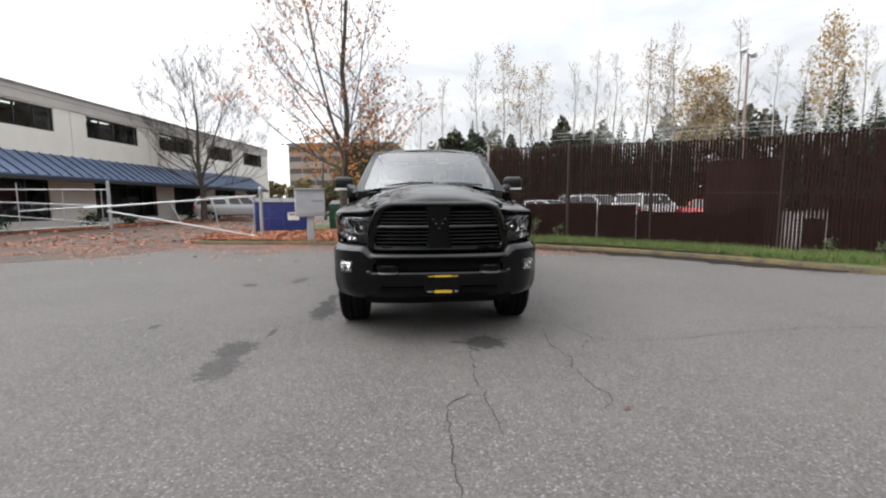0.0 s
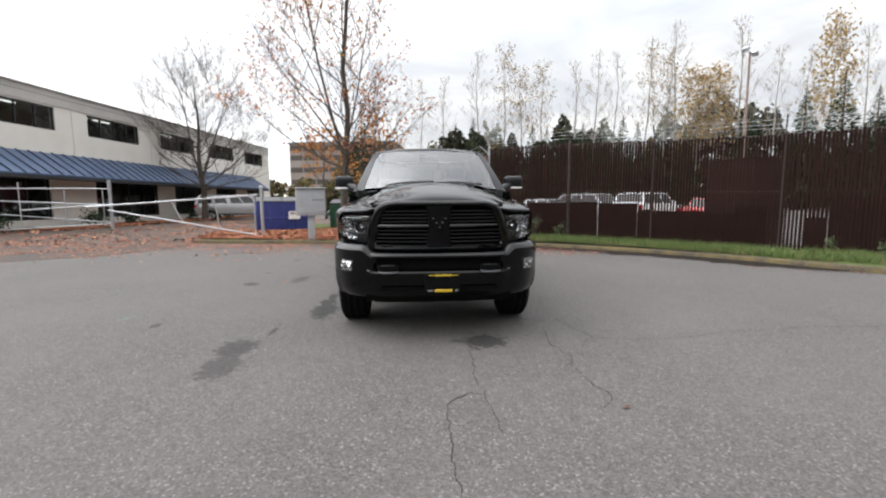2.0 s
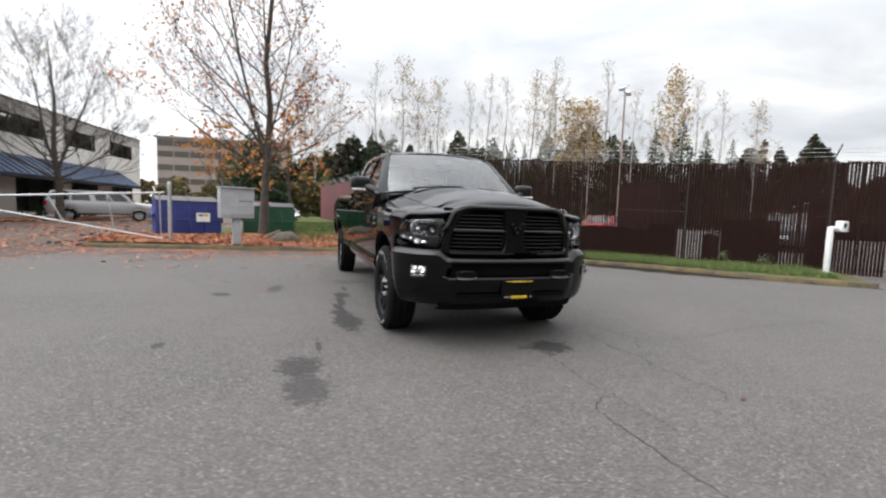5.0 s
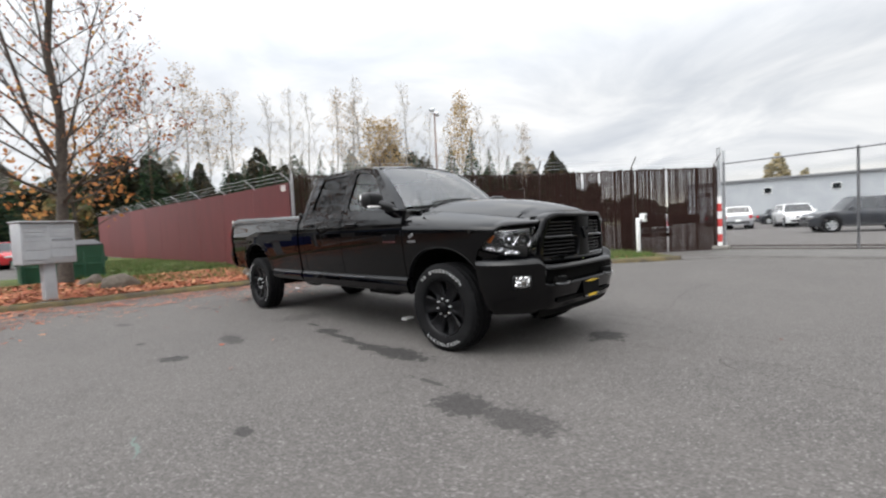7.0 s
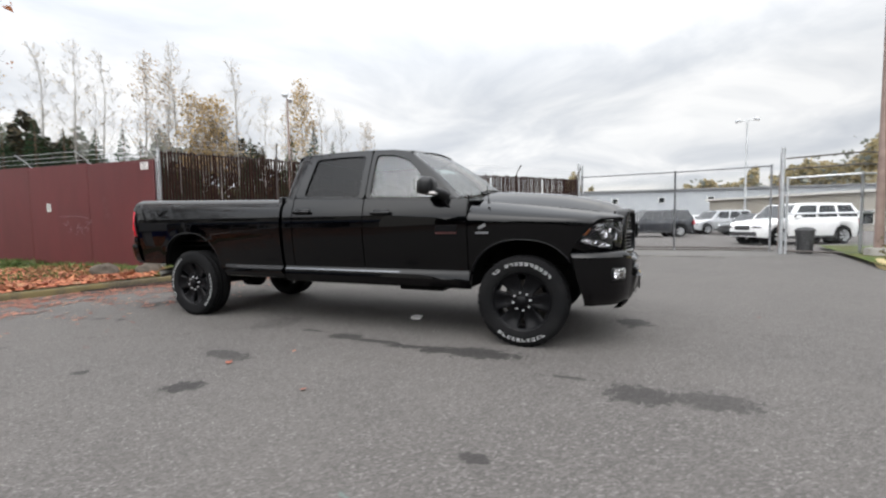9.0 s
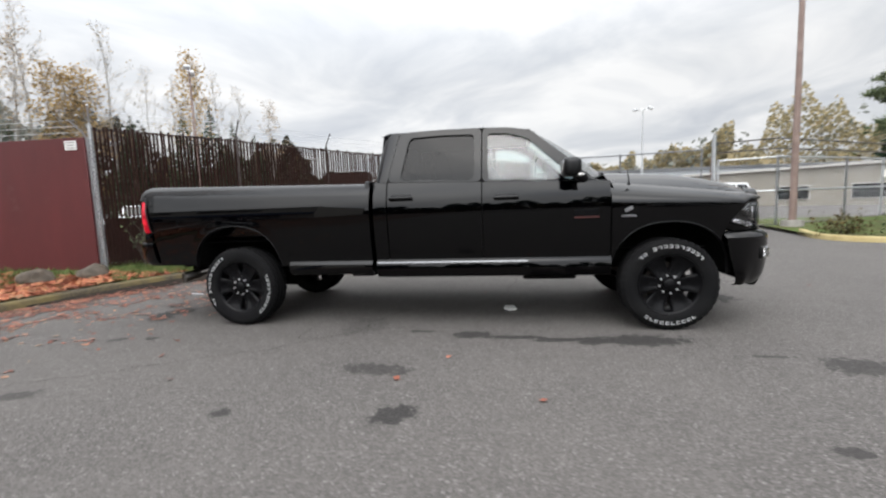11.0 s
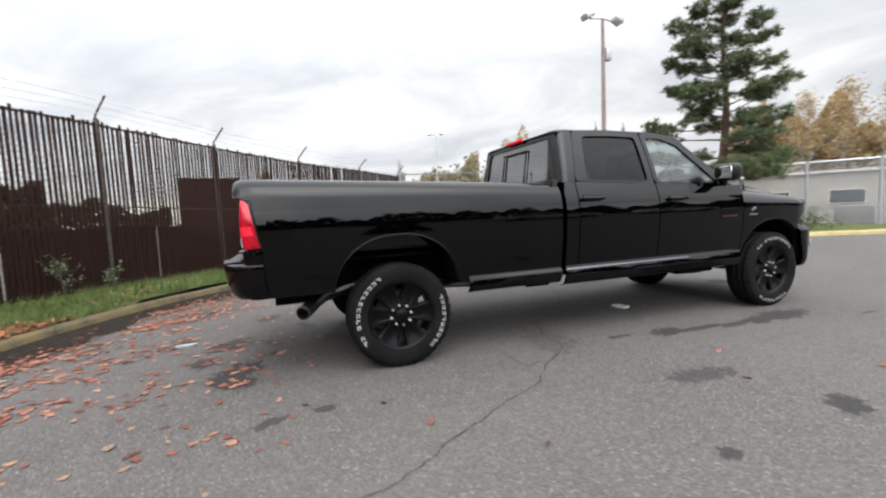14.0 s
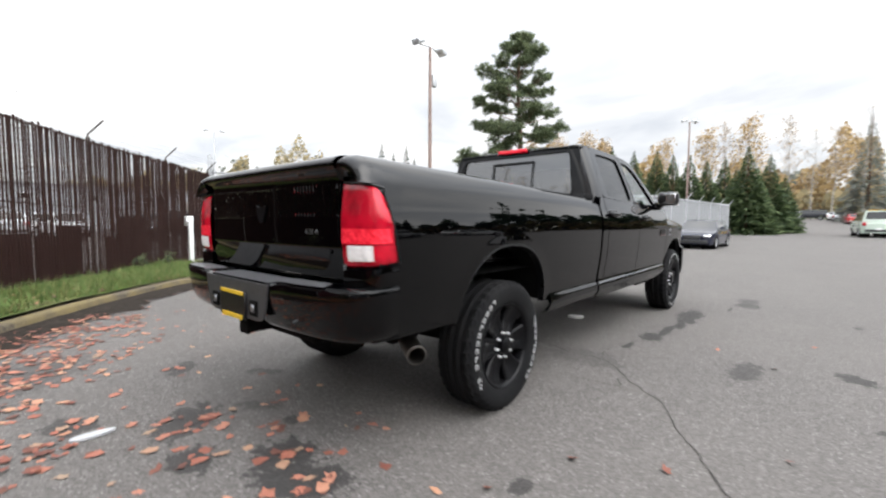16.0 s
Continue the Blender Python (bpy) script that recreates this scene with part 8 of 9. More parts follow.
car("white_suv", pose(18.3, -7.7, 0, 0, 0, 209), "suv", CAR_WHITE, "white sport utility vehicle parked in the fenced lot", "car")
car("dark_suv", pose(26.5, -2.6, 0, 0, 0, 180 + 20), "suv", CAR_DARK, "dark blue sport utility vehicle parked in the fenced lot", "car")
car("silver_suv", pose(36.4, 4.5, 0, 0, 0, 100), "suv", CAR_SILVER, "silver sport utility vehicle seen from behind in the lot", "car")
car("white_suv", pose(37.6, 1.2, 0, 0, 0, -72), "suv", CAR_WHITE, "white sport utility vehicle with its nose to the gate", "car")
for k, (x, y, a, st, mt, nm, lb) in enumerate((
    (30.0, -9.2, 212, "sedan", CAR_GREY, "grey_sedan", "grey sedan in the row of the fenced lot"), (32.6, -7.4, 210, "suv", CAR_SILVER, "silver_suv", "silver sport utility vehicle in the row of the lot"),
    (35.2, -5.6, 208, "sedan", CAR_WHITE, "white_sedan", "white sedan in the row of the fenced lot"), (38.0, -4.0, 206, "suv", CAR_SILVER, "silver_suv", "silver sport utility vehicle deep in the lot"),
    (48.5, 3.0, 20, "sedan", CAR_DARK, "dark_sedan", "dark sedan deep in the lot"), (47.5, 8.4, 100, "suv", CAR_DARK, "dark_suv", "dark sport utility vehicle deep in the lot"),
    (15.6, 16.4, 118, "sedan", CAR_RED, "red_sedan", "red sedan parked behind the slatted fence"), (13.4, 19.0, 122, "suv", CAR_WHITE, "white_suv", "white sport utility vehicle parked behind the slatted fence"), (10.9, 20.6, 30, "suv", CAR_SILVER, "silver_suv", "silver sport utility vehicle parked behind the slatted fence"), (8.3, 21.6, 30, "sedan", CAR_WHITE, "white_sedan", "white sedan parked behind the slatted fence"),
    (5.6, 22.6, 30, "sedan", CAR_SILVER, "silver_sedan", "silver sedan parked behind the slatted fence"), (20.5, 9.2, 110, "suv", CAR_GREY, "grey_suv", "grey sport utility vehicle behind the slatted fence"),
    (26.0, 7.2, 110, "sedan", CAR_SILVER, "silver_sedan", "pale sedan behind the slatted fence"))):
    car(nm, pose(x, y, 0, 0, 0, a), st, mt, lb, "car")
car("blue_sedan", pose(1.62, -17.3, 0, 0, 0, 178), "sedan", CAR_BLUE, "dark blue sedan parked beside the grey mesh fence", "car").scale = (0.90, 0.93, 0.93)
car("silver_pickup", pose(-13.6, 29.9, 0, 0, 0, 106), "pickup", CAR_PALE, "pale silver pickup with a canopy parked before the office", "pickup truck")
car("red_sedan", pose(-4.6, 36.0, 0, 0, 0, 30), "suv", CAR_RED, "dark red car beyond the bins", "car")
car("silver_sedan", pose(-2.6, 30.5, 0, 0, 0, 10), "sedan", CAR_SILVER, "pale sedan beyond the bins", "car")
car("white_van", pose(-16.0, -7.0, 0, 0, 0, 4), "van", CAR_WHITE, "white van parked across the street", "van")
car("white_suv", pose(-16.2, -15.5, 0, 0, 0, 2), "suv", CAR_WHITE, "white sport utility vehicle parked across the street", "car")
for x, y, a, st, mt, nm, lb in ((1.2, -73, 176, "sedan", CAR_BLUE, "blue_sedan", "blue sedan parked far along the road"), (0.7, -81, 178, "sedan", CAR_SILVER, "silver_sedan", "silver sedan parked far along the road"), (0.3, -89, 178, "suv", CAR_SILVER, "silver_suv", "silver car parked far along the road"),
                                (-1.6, -97, 88, "pickup", CAR_DARK, "dark_pickup", "dark truck parked across the far end of the road"), (-6.7, -76, 2, "sedan", CAR_RED, "red_sedan", "red car far along the road"),
                                (-5.9, -41, 4, "van", CAR_GREEN, "pale_green_van", "pale green van at the road side"), (-5.6, -90, 0, "sedan", CAR_SILVER, "silver_sedan", "silver car far along the road"),
                                (-5.0, -97, 0, "sedan", CAR_WHITE, "white_sedan", "white car far along the road"), (-8.0, -66, 0, "van", VAN_YELLOW, "yellow_van", "yellow van far along the road")):
    car(nm, pose(x, y, rise(y) + 0.004, 0, 0, a), st, mt, lb, "van" if st == "van" else "car")

# tall brown crate standing behind the fence
crate = thing("wooden_kiosk", Matrix.Translation((9.49, 7.19, 0)) @ Matrix.Rotation(radians(13.3), 4, "Z"), "tall brown wooden kiosk behind the slatted fence", "kiosk")
part("kiosk_wall", Geo().rbox((0, 0, 1.19), (1.25, 1.44, 2.38), 0.02, 1), BOARD, crate)
part("kiosk_roof", Geo().rbox((0, 0, 2.40), (1.28, 1.47, 0.05), 0.01, 1), BOARD, crate)


# ---- entrance of the fenced lot ----
striped = thing("striped_post", Matrix.Translation((13.1, 0.74, 0)), "red and white striped gate post", "post")
for k in range(7):
    part("band", Geo().tube([(0, 0, 0.16 * 1.6 * k), (0, 0, 0.16 * 1.6 * (k + 1))], 0.075, 14), RED_PAINT if k % 2 else WHITE_PAINT, striped)
part("upper_tube", Geo().tube([(0, 0, 1.79), (0, 0, 3.40)], 0.055, 12), GALV, striped)
part("guide_tube", Geo().tube([(0.13, -0.12, 0), (0.13, -0.12, 3.30)], 0.04, 10), GALV, striped)
part("base_block", Geo().rbox((0.02, -0.05, 0.06), (0.5, 0.5, 0.14), 0.03, 1), CONCRETE, striped)


def mesh_panel(parent, a, b, z0, z1, pitch=0.09, r=0.0035, mat=GALV):
    """Wire mesh between two points as straight crossing strands."""
    g = Geo()
    a, b = Vector(a), Vector(b)
    ln, h = (b - a).length, z1 - z0
    d = (b - a).normalized()
    for lean in (-1, 1):
        s = -h
        while s < ln + h:
            e = s + lean * h
            t0, t1 = 0.0, 1.0
            for lim, sign in ((0.0, 1), (ln, -1)):
                f0, f1 = (s - lim) * sign, (e - lim) * sign
                if f0 < 0 and f1 < 0:
                    t0, t1 = 1.0, 0.0
                elif f0 < 0:
                    t0 = max(t0, f0 / (f0 - f1))
                elif f1 < 0:
                    t1 = min(t1, f0 / (f0 - f1))
            if t1 - t0 > 0.02:
                g.tube([a + d * lerp(s, e, t) + Vector((0, 0, lerp(z0, z1, t))) for t in (t0, t1)], r, 3, False)
            s += pitch
    return tagged(part("wire_mesh", g, mat, parent, "galvanised wire mesh", 0), kind="stuff")


def mesh_fence(name, label, pts, z1, spacing, arms=False, r=0.03, top_rail=True, pitch=0.09, wire=0.0035, rails=(), mat=GALV):
    t = thing(name, Matrix.Identity(4), label, "fence")
    for a, b in zip(pts, pts[1:]):
        a, b = Vector(a), Vector(b)
        n = max(1, round((b - a).length / spacing))
        for k in range(n + 1):
            p = a.lerp(b, k / n)
            g = Geo().tube([p + Vector((0, 0, -0.1)), p + Vector((0, 0, z1 + 0.05))], r * 1.25, 8)
            if arms:
                g.tube([p + Vector((0, 0, z1)), p + Vector((-0.28, 0.15, z1 + 0.33))], r * 0.7, 6)
            part("post", g, mat, t)
        for z in ([z1] if top_rail else []) + list(rails):
            part("rail", Geo().tube([a + Vector((0, 0, z)), b + Vector((0, 0, z))], r, 8), DARK_STEEL if z < 0.2 else mat, t)
        mesh_panel(t, a, b, 0.05, z1, pitch, wire)
    return t


roll = mesh_fence("rolling_gate", "closed chain-link rolling gate of the car lot", [(13.15, 0.62, 0), (13.05, -2.63, 0), (12.6, -5.4, 0)], 2.85, 3.2, r=0.026, rails=(0.12,), pitch=0.11, wire=0.0007, mat=GREY_DARK)
mesh_fence("lot_fence", "chain-link fence with dark top rails beside the lot entrance", [(11.6, -5.55, 0), (11.0, -7.1, 0), (13.2, -10.5, 0), (17.0, -15.5, 0)], 2.35, 3.0, rails=(1.25, 0.1), pitch=0.12, wire=0.0014)
for z in (2.62, 2.95):
    part("upper_bar", Geo().tube([(11.6, -5.5, z), (11.0, -7.1, z), (17.0, -15.5, z)], 0.025, 6), DARK_STEEL, bpy.data.objects["lot_fence"])
pp = thing("gate_mast", Matrix.Translation((11.75, -5.45, 0)), "pair of tall grey gate masts with a rusty side", "post")
part("mast", Geo().tube([(0, 0, 0), (0, 0, 3.15)], 0.055, 10), GALV, pp)
part("mast", Geo().tube([(-0.14, 0.02, 0), (-0.14, 0.02, 3.28)], 0.05, 10), GALV, pp)
part("rusty_plate", Geo().rbox((0.10, 0.02, 1.3), (0.05, 0.05, 2.5), 0.01, 1), RUST, pp)
bin_t = thing("litter_bin", Matrix.Translation((12.0, -6.15, 0)), "dark grey plastic litter bin at the gate", "litter bin")
part("tub", Geo().revolve([(0.0, 0.0), (0.20, 0.0), (0.25, 0.75), (0.22, 0.74)], Matrix.Identity(4), 20), BLACK_PLASTIC, bin_t)
part("lid", Geo().revolve([(0.0, 0.84), (0.2, 0.81), (0.27, 0.74), (0.27, 0.71)], Matrix.Identity(4), 20), BLACK_PLASTIC, bin_t)
part("gate_track", Geo().rbox((13.2, -2.5, 0.02), (0.22, 6.4, 0.05), 0.01, 1, turn_z(1.5)), DARK_STEEL, roll)
reader = thing("card_reader", Matrix.Translation((10.25, 2.35, 0.08)), "white bent-tube card reader post before the fence", "card reader")
part("post", Geo().rbox((0, 0, 0.55), (0.10, 0.10, 1.1), 0.015, 2), WHITE_PAINT, reader)
part("neck", Geo().rbox((0.13, -0.02, 1.07), (0.30, 0.09, 0.09), 0.015, 2), WHITE_PAINT, reader)
part("reader_box", Geo().rbox((0.30, -0.06, 1.12), (0.22, 0.16, 0.26), 0.02, 2), WHITE_PAINT, reader)
part("keypad", Geo().rbox((0.27, -0.145, 1.14), (0.10, 0.02, 0.12), 0.006, 1), BLACK_PLASTIC, reader)
part("foot", Geo().rbox((0, 0, 0.01), (0.2, 0.2, 0.04), 0.005, 1), GALV, reader)

# entrance apron and flush kerb before the lot
structure("apron", Geo().grid([[(x, y, 0.006) for x in (10.6, 13.4)] for y in steps(-6, 0.6, 5)]), APRON, "worn pale asphalt apron at the lot entrance", 0)
kerb_run(smooth_line([(8.9, 0.7), (9.6, -0.2), (9.9, -1.6), (9.75, -3.6)], 0.2), "kerb_2", APRON, "low flush worn kerb at the lot entrance", 0.045, 0.2)

# long pale warehouse behind the lot
wh_a, wh_b = Vector((67.6, 16.5, 0)), Vector((80, -58, 0))
wd = (wh_b - wh_a).normalized()
wm = Matrix.Translation(wh_a) @ Matrix.Rotation(math.atan2(wd.y, wd.x), 4, "Z")
ware = thing("warehouse", wm, "long low pale metal warehouse with small windows", "warehouse")
wl_len = (wh_b - wh_a).length
part("wall", Geo().box((wl_len / 2, 6, 2.8), (wl_len, 12, 5.6)), WAREHOUSE, ware, "", 0)
part("roof_edge", Geo().box((wl_len / 2, 6, 5.7), (wl_len + 0.6, 12.8, 0.22)), GREY_DARK, ware, "", 0)
for k in range(10):
    xx = 2.6 + 6.95 * k
    part("downpipe", Geo().box((xx + 2.2, -0.05, 2.8), (0.12, 0.12, 5.5)), GREY_PAINT, ware, "", 0)
    w = part("window", Geo().box((xx, -0.03, 4.1), (0.95, 0.1, 0.85)), WHITE_PAINT, ware, "", 0)
    part("pane", Geo().box((xx, -0.06, 4.1), (0.82, 0.1, 0.72)), CAR_GLASS, w, "", 0)

# ---- kerbed island with the pine, and what stands along the road ----
isl = smooth_line([(8.8, -6.5), (7.2, -6.0), (6.2, -6.3), (5.5, -7.4), (4.6, -8.9), (3.7, -10.6), (3.1, -12.4), (2.9, -14.5)], 0.25)
kerb_run([p for p in reversed(isl)][::-1], "kerb_3", YELLOW, "yellow painted kerb round the island", 0.13, 0.18)
structure("island", Geo().grid([[(lerp(p.x + 0.1, 15.0, t), lerp(p.y, p.y - 1.5, t), 0.10 + 0.02 * noise.noise(p + Vector((t * 9, 0, 0)))) for t in steps(0, 1, 7)] for p in isl]), LAWN, "island of rough grass and soil round the pine", 60)
for k, (x, y, s) in enumerate(((6.4, -7.6, 0.55), (6.0, -8.9, 0.6), (5.6, -10.0, 0.6), (6.8, -9.4, 0.7), (5.2, -11.2, 0.5), (7.2, -6.6, 0.45))):
    rng = random.Random(90 + k)
    t = thing("shrub", pose(x, y, 0.1), "low straggling shrub with green and russet leaves", "shrub", "shrubs on the island")
    ends = [(Vector((rng.gauss(0, s * 0.6), rng.gauss(0, s * 0.6), abs(rng.gauss(0.2, 0.16)))), Vector((0, 0, 1))) for _ in range(170)]
    part("crown", leaf_cloud(rng, ends, 3, 0.08, 0.045), SCRUB if k % 2 else NEEDLE, t, "", 0)
    g = Geo()
    for a in range(7):
        g.tube([(0, 0, -0.05), (s * 0.5 * math.cos(a), s * 0.5 * math.sin(a), 0.3)], [0.012, 0.005], 4)
    part("stems", g, BARK, t)
grey = mesh_fence("grey_mesh_fence", "tall grey mesh fence with barbed-wire arms along the road", [(9.2, -13.6, 0), (3.95, -17.5, 0), (2.75, -34.0, 0)], 2.55, 2.6, True, 0.04, pitch=0.07, wire=0.004)
grey_slat = mesh_of(Geo().rbox((0, 0, 1.25), (0.095, 0.012, 2.46), 0.003, 1), "slat", GREY_SLAT, 30)
for k in range(150):
    p = Vector((3.95, -17.5, 0)).lerp(Vector((2.75, -34.0, 0)), (k + 0.5) / 150)
    ob = new("slat", grey_slat)
    ob.matrix_world = Matrix.Translation((p.x, p.y, 0.02)) @ Matrix.Rotation(math.atan2(-16.5, -1.2), 4, "Z")
    ob.parent = grey
for x, y, a, s in ((8.0, -15.2, 20, (1.5, 0.7, 0.8)), (6.6, -16.4, 25, (1.2, 0.7, 0.75))):
    ob = tagged(new("concrete_block", mesh_of(Geo().rbox((0, 0, s[2] / 2), s, 0.04, 2), "concrete_block", CONCRETE)), "pale concrete block stored behind the mesh fence", "concrete block", "concrete blocks behind the fence")
    ob.matrix_world = pose(x, y, 0, 0, 0, a)
# low beige building behind the pine
bb = thing("beige_building", Matrix.Translation((31.0, -24.0, 0)) @ Matrix.Rotation(radians(-138), 4, "Z"), "long low beige building with wide windows", "building")
part("wall", Geo().box((0, 5, 1.5), (44, 10, 3.0)), BEIGE_WALL, bb, "", 0)
part("roof", Geo().box((0, 5, 3.05), (44.6, 10.6, 0.18)), STUCCO_GREY, bb, "", 0)
for k in range(9):
    w = part("window", Geo().box((-19 + k * 4.7, -0.02, 1.05), (2.25, 0.1, 1.15)), STUCCO_GREY, bb, "", 0)
    part("pane", Geo().box((-19 + k * 4.7, -0.05, 1.05), (2.1, 0.1, 1.0)), CAR_GLASS, w, "", 0)
part("white_sign", Geo().box((1.5, -0.06, 2.2), (2.4, 0.08, 0.5)), WHITE_PAINT, bb, "blank white sign board", 0)
# street lamp pole and office wall closing the street side
structure("street_kerb", Geo().rbox((-19.5, -20, 0.05), (0.2, 90, 0.16), 0.03, 1), CONCRETE, "concrete kerb across the street")


# ---- fallen leaves, grass and the fence slats ----
def leaf_outline(rng, s):
    """A ragged five-lobed leaf, often curled narrow, with a torn side."""
    pts, narrow, torn = [], rng.uniform(0.45, 1.0), rng.randrange(10)
    for k in range(10):
        a = 2 * math.pi * (k + rng.uniform(-0.25, 0.25)) / 10
        r = s * (1.0 if k % 2 == 0 else 0.74) * rng.uniform(0.62, 1.18) * (0.6 if k == torn else 1.0)
        pts.append((r * math.cos(a), r * math.sin(a) * narrow))
    return pts


def kerb_distance(x, y):
    """How far a place lies outside the kerb line (negative: on the verge)."""
    best, sign = 1e9, 1
    for a, b in zip(KERB_LINE, KERB_LINE[1:]):
        ax, ay, bx, by = *a, *b
        t = max(0, min(1, ((x - ax) * (bx - ax) + (y - ay) * (by - ay)) / ((bx - ax) ** 2 + (by - ay) ** 2)))
        d = math.hypot(x - ax - t * (bx - ax), y - ay - t * (by - ay))
        if d < best:
            best, sign = d, 1 if (bx - ax) * (y - ay) - (by - ay) * (x - ax) < 0 else -1
    return best * sign


rng = random.Random(8)
g = Geo()


def drop_leaf(x, y, z, s, curl=0.35):
    c, lift = Vector((x, y, z)), rng.uniform(0.0, 0.9 * curl) * s
    tilt = Matrix.Rotation(rng.uniform(-curl, curl), 3, "X") @ Matrix.Rotation(rng.uniform(-curl, curl), 3, "Y") @ Matrix.Rotation(rng.uniform(0, 6.28), 3, "Z")
    pts = [Vector((px, py, lift * (px * px + py * py) / (s * s))) for px, py in leaf_outline(rng, s)]
    k = len(g.v)
    g.v += [tuple(c + tilt @ p + Vector((0, 0, s * 0.5 * curl))) for p in pts] + [tuple(c + Vector((0, 0, s * 0.4 * curl)))]
    g.f += [(k + i, k + (i + 1) % 10, k + 10) for i in range(10)]


def verge_z(x, y):
    p = Vector((x, y, 0))
    return ground_height(p) + 0.012 if kerb_distance(x, y) < -0.14 else (0.115 if kerb_distance(x, y) < 0.02 else 0.006)


# thick on the verge by the letter boxes, thinning along the gutter and out over the asphalt
n = 0
while n < 13500:
    x, y = rng.uniform(-7.2, 2.3), rng.uniform(7.6, 13.2)
    d = kerb_distance(x, y)
    if -4.5 < d < -0.16 and rng.random() < (1.0 if d > -1.7 else 0.5 if d > -2.6 else 0.3) * (1.0 if x < 1.2 else 0.6) and not (x > 1.7 and y > 9.6):
        drop_leaf(x, y, verge_z(x, y) + 0.012, rng.uniform(0.038, 0.076))
        n += 1
verge_leaves, g = g, Geo()
n = 0
while n < 6200:
    x = rng.uniform(-9.5, 8)
    y = rng.uniform(2, 9.3)
    d = kerb_distance(x, y)
    if not 0.03 < d < 3.2:
        continue
    dense = math.exp(-d / (0.75 if x < 0.5 else 0.48 if x < 4 else 0.28)) * (1.0 if x < 0 else 0.8 if x < 4 else 0.22)
    if rng.random() < dense * (0.14 + 1.9 * max(0, 1.9 * noise.noise(Vector((x * 2.3, y * 2.3, 3))) + 0.05)):
        drop_leaf(x, y, 0.005, rng.uniform(0.022, 0.048), 0.10)
        n += 1
n = 0
while n < 520:
    q = on_fence(rng.uniform(0.2, 11.0), -rng.uniform(0.2, 2.3))
    if kerb_distance(q.x, q.y) < -0.2 and rng.random() < 0.35 + noise.noise(Vector((q.x, q.y, 9))):
        drop_leaf(q.x, q.y, verge_z(q.x, q.y) + 0.02, rng.uniform(0.028, 0.055), 0.3)
        n += 1
# clumps stuck together in damp patches: x, y, spread, count
for cx, cy, cs, num in ((0.45, 5.80, 0.16, 9), (0.32, 5.70, 0.13, 7), (-0.03, 5.87, 0.12, 6), (-0.36, 5.54, 0.08, 7), (-0.68, 5.59, 0.10, 9), (-0.04, 5.37, 0.09, 6), (1.53, 5.41, 0.12, 5), (0.90, 6.20, 0.10, 4),
                        (2.28, 6.2, 0.34, 30), (2.7, 5.9, 0.4, 22), (3.2, 5.6, 0.4, 16), (1.4, 6.9, 0.4, 12), (0.2, 6.75, 0.25, 10), (-2.2, 6.9, 0.5, 12)):
    for _ in range(num):
        drop_leaf(rng.gauss(cx, cs * 0.6), rng.gauss(cy, cs * 0.6), 0.004, rng.uniform(0.034, 0.060), 0.08)
# thicker mats along the gutter behind the truck, thinning away from the kerb
for _ in range(62):
    x = rng.uniform(-0.8, 4.4)
    y = table(x, KERB_LINE) - 0.12 - min(2.1, rng.expovariate(1.9))
    cs = rng.uniform(0.07, 0.20)
    for _ in range(rng.randrange(7, 20)):
        lx, ly = rng.gauss(x, cs * 1.2), rng.gauss(y, cs * 0.8)
        if kerb_distance(lx, ly) > 0.03:
            drop_leaf(lx, ly, rng.uniform(0.004, 0.014), rng.uniform(0.026, 0.052), 0.12)
for _ in range(6):
    drop_leaf(rng.uniform(-4.2, 2.5), rng.uniform(1.5, 6.5), 0.005, rng.uniform(0.022, 0.042))
for x, y in ((1.095, -2.305), (-1.75, 1.9), (-2.35, 3.9), (-2.2, 2.2), (-2.45, 1.2), (-1.9, 4.4), (-1.5, 4.6)):
    drop_leaf(x, y, 0.006, 0.036)
for x, y in ((-0.51, 5.38), (-0.55, 5.33), (-0.83, 5.27), (-1.14, 5.25), (1.26, 5.93), (1.36, 6.34), (1.22, 6.45), (0.93, 6.41), (0.72, 6.35), (0.6, 6.43), (0.42, 6.39), (0.34, 6.5), (0.63, 5.99), (-0.14, 6.14),
             (2.51, 5.56), (2.1, 5.14), (0.68, 5.26), (0.46, 4.99), (0.88, 5.06), (1.1, 6.75), (0.95, 6.8), (0.7, 6.7)):
    drop_leaf(x, y, 0.004, rng.uniform(0.028, 0.048), 0.06)
wet_leaves, g = g, verge_leaves
n = 0
while n < 1900:
    x, y = rng.uniform(-13.5, -3.5), rng.uniform(4.8, 10.6)
    if kerb_distance(x, y) > 0.05 and rng.random() < 0.25 + 1.3 * noise.noise(Vector((x * 0.6, y * 1.2, 5))) + 0.13 * (y - 6):
        drop_leaf(x, y, 0.006, rng.uniform(0.03, 0.052), 0.25)
        n += 1
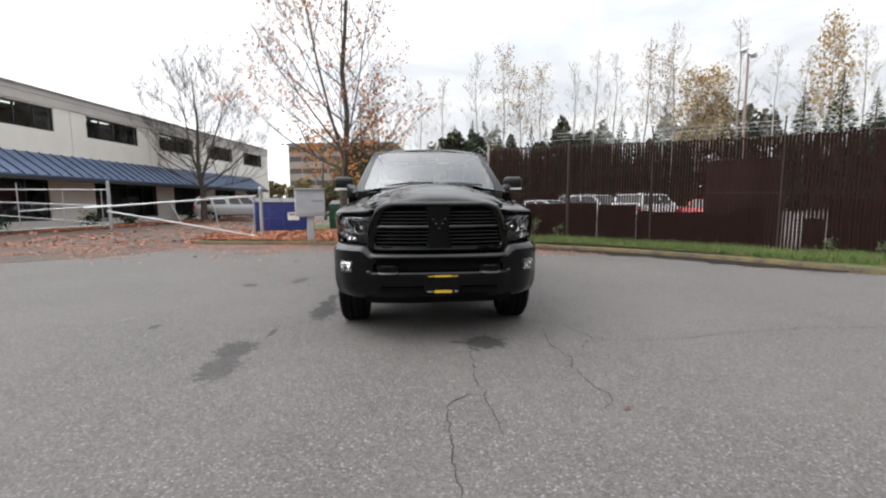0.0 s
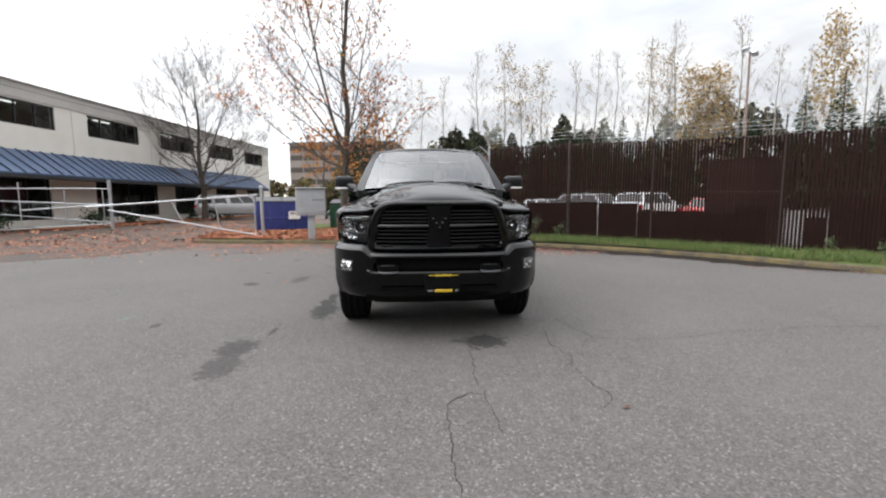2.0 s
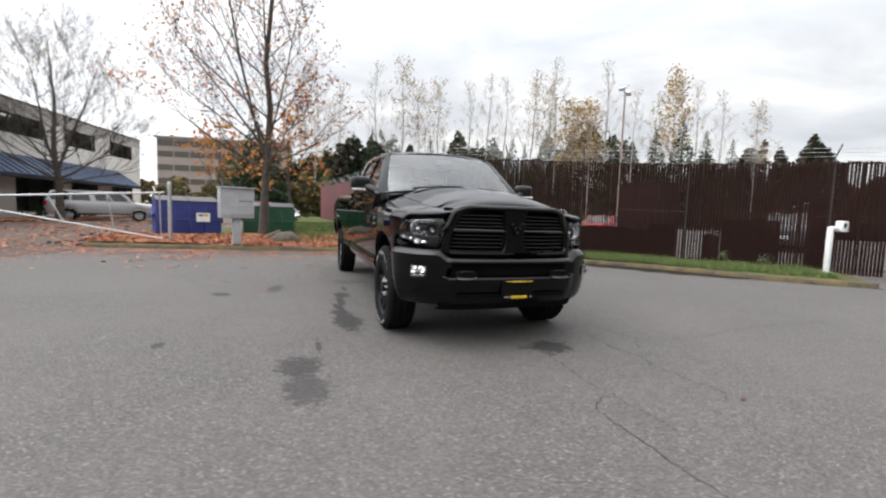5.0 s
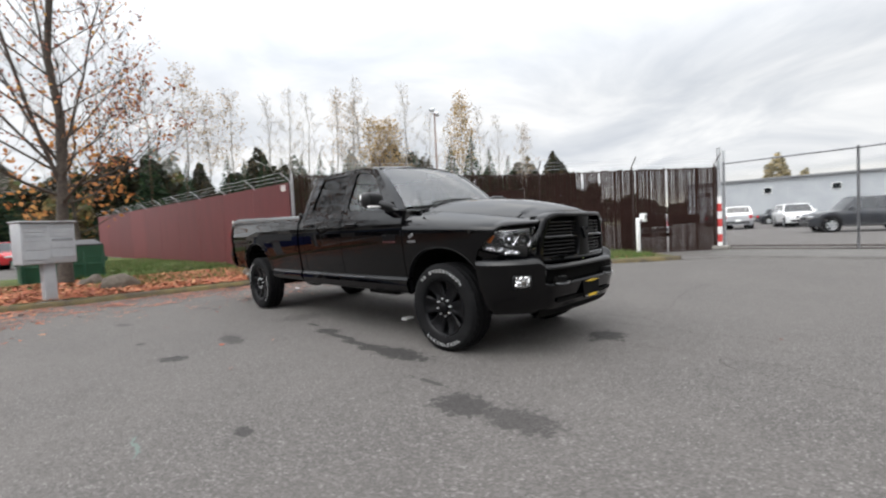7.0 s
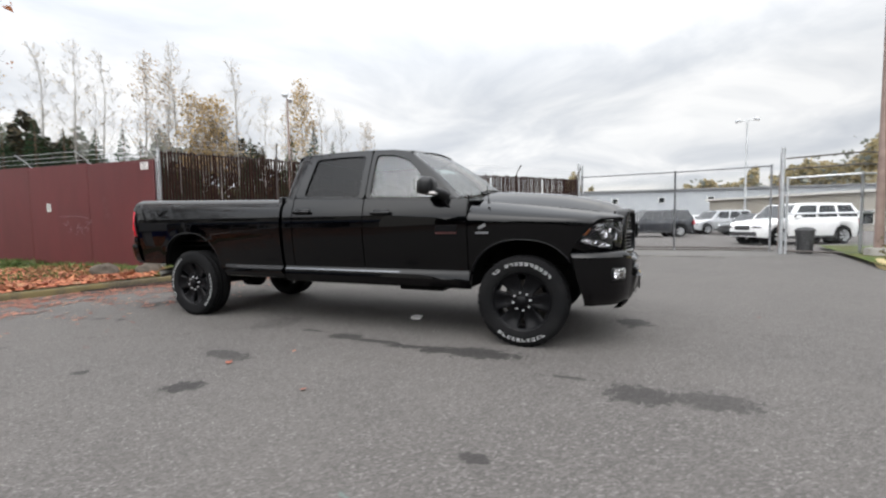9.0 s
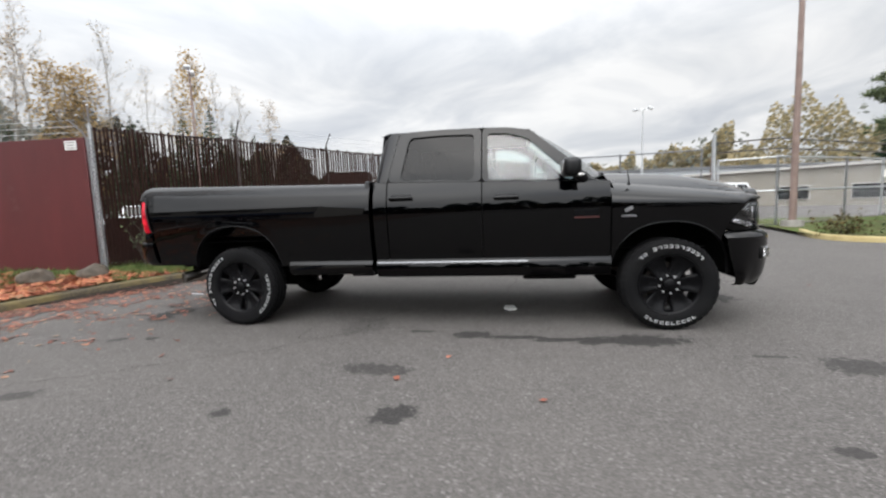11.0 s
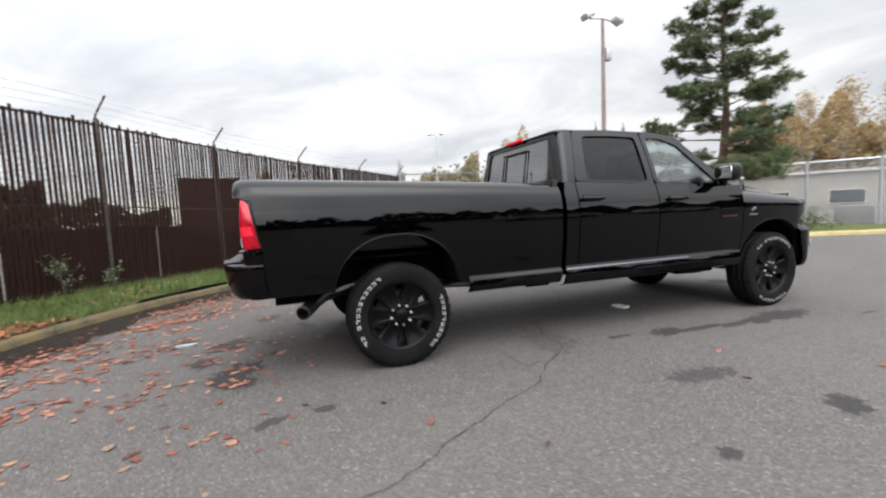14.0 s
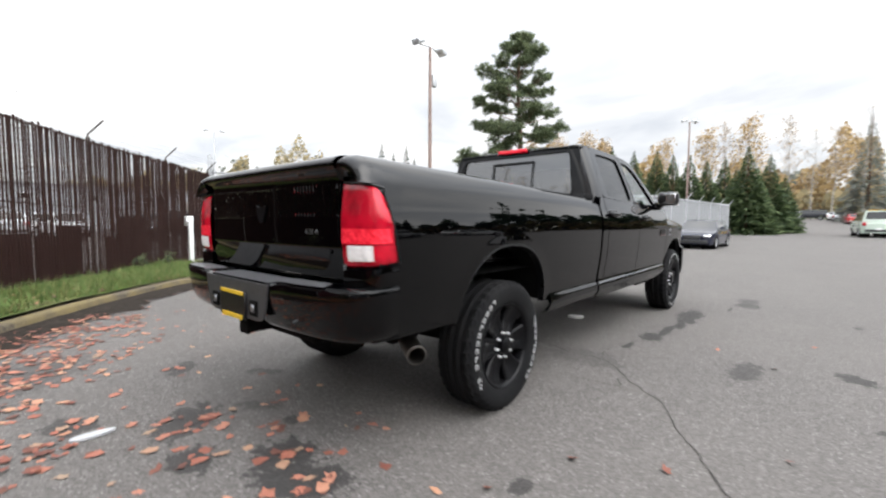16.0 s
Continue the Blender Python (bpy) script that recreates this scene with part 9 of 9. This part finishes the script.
# leaves on the office drive and beds
n = 0
while n < 4300:
    y = rng.uniform(9.2, 33)
    x = rng.uniform(-18.5, -5.5)
    if (x > -19.0 + 0.128 * (y - 18) + 1.0) and rng.random() < 0.5 + 0.8 * noise.noise(Vector((x * 0.5, y * 0.5, 7))):
        drop_leaf(x, y, 0.01 if x > -14 + 0.1 * (y - 18) else 0.13, rng.uniform(0.05, 0.085))
        n += 1
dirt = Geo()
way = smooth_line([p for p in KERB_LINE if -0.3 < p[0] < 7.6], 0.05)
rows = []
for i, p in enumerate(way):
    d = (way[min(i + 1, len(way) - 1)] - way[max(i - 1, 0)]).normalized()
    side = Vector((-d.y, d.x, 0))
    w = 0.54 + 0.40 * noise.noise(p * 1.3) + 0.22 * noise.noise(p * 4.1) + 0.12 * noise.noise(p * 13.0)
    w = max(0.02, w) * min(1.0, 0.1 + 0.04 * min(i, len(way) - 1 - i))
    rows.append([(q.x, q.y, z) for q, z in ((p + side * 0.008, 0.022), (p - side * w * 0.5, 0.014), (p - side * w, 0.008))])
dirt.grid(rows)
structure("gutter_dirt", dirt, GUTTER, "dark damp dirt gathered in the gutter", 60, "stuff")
structure("wet_leaves", wet_leaves, WET_LEAF, "dull russet wet leaves stuck to the asphalt", 0, "stuff")
structure("fallen_leaves", g, LEAF, "bright russet and orange fallen maple leaves on the verge", 0, "stuff")

# grass along the fence and behind the kerb
g = Geo()
n = 0
while n < 44000:
    near = rng.random() < 0.78
    if near:
        s = rng.uniform(0.1, 10.5)
        q = on_fence(s, -rng.uniform(0.0, 2.1))
        x, y = q.x, q.y
    else:
        x, y = rng.uniform(-2.5, 2.2), rng.uniform(9.5, 24)
        if x > 2.39 - 0.09 * (y - 9.79) - 0.1:
            continue
    d = kerb_distance(x, y)
    if near and d > -0.17:
        continue
    if noise.noise(Vector((x * 0.9, y * 0.9, 11))) < -0.25 and rng.random() < 0.8:
        continue
    z = verge_z(x, y) - 0.01 if near else (0.2 + 0.012 * (y - 10) if y > 14 else ground_height(Vector((x, y, 0))))
    h = rng.uniform(0.045, 0.13) * (1.7 if near and rng.random() < 0.14 else 1)
    a = rng.uniform(0, 6.28)
    w = rng.uniform(0.004, 0.009) * (1 if near else 2.2)
    lean = Vector((rng.gauss(0, 0.4) * h, rng.gauss(0, 0.4) * h, h))
    side = Vector((math.cos(a) * w, math.sin(a) * w, 0))
    p = Vector((x, y, z))
    g.add([p - side, p + side, p + lean], [(0, 1, 2)])
    n += 1
structure("grass", g, BLADE, "short bright green grass along the fence", 0, "stuff")

# a few weeds and a young stem at the foot of the fence
for k, (s, off, h) in enumerate(((1.9, -0.35, 0.7), (2.6, -0.2, 0.4), (8.8, -0.4, 0.35), (9.6, -0.6, 0.3), (0.7, -0.4, 0.9))):
    rng = random.Random(200 + k)
    p = on_fence(s, off)
    t = thing("weed", Matrix.Translation((p.x, p.y, verge_z(p.x, p.y))), "straggly green weed at the foot of the fence", "weed", "weeds along the fence")
    gs, ends = Geo(), []
    for a in range(4):
        limb(gs, rng, (0, 0, 0), (rng.uniform(-0.4, 0.4), rng.uniform(-0.4, 0.4), 1), h * rng.uniform(0.6, 1), 0.008, 1, ends, kids=3)
    part("stem", gs, BARK, t)
    part("leaves", leaf_cloud(rng, ends, 3, 0.05, 0.03), NEEDLE, t, "", 0)

# flattened paper cup lying on the asphalt and a scrap under the truck
cup = thing("flattened_cup", pose(0.645, 6.155, 0.004, 0, 0, -3), "flattened grey-white paper cup on the asphalt", "litter")
part("cup", Geo().prism([(0.034 * (1 + 0.25 * math.sin(a)) * math.cos(a), 0.105 * math.sin(a)) for a in steps(0, 2 * math.pi * 15 / 16, 16)], 0, 0.014), GREY_PAINT, cup)
scrap = thing("paper_scrap", pose(-0.15, 1.45, 0.004, 0, 0, 20), "crumpled pale scrap under the truck", "litter")
part("scrap", Geo().prism([(-0.09, -0.05), (0.06, -0.07), (0.1, 0.02), (0.0, 0.07), (-0.08, 0.04)], 0, 0.02), WHITE_PAINT, scrap)

# the slats: one mesh for each length, hung side by side
rng = random.Random(17)
slat_meshes = []
for k in range(6):
    ln = 2.64 + 0.012 * k
    slat_meshes.append((ln, mesh_of(Geo().rbox((0, 0, ln / 2), (0.043, 0.012, ln), 0.003, 1), "slat", SLAT, 30)))
s = 0.12
while s < FENCE_LEN - 0.05:
    ln, me = rng.choice(slat_meshes)
    gap_here = rng.random() < (0.01 if s < 9 else 0.02)
    if not gap_here:
        ob = new("slat", me)
        p = on_fence(s, rng.uniform(-0.006, 0.006))
        scale = (top_z(s) - base_z(s)) / 2.66
        ob.matrix_world = Matrix.Translation((p.x, p.y, base_z(s) - 0.05 + rng.uniform(-0.012, 0.012))) @ (fence_turn @ Matrix.Rotation(rng.gauss(0, 0.0022), 3, "Y")).to_4x4() @ Matrix.Diagonal((rng.uniform(0.92, 1.1) * (1.05 if s < 8.2 else 1.28), 1, scale * (rng.uniform(0.996, 1.008) if s < 9 or rng.random() < 0.97 else rng.uniform(0.6, 0.97)), 1))
        ob.parent = fence
    s += 0.0705 + rng.uniform(-0.003, 0.003)
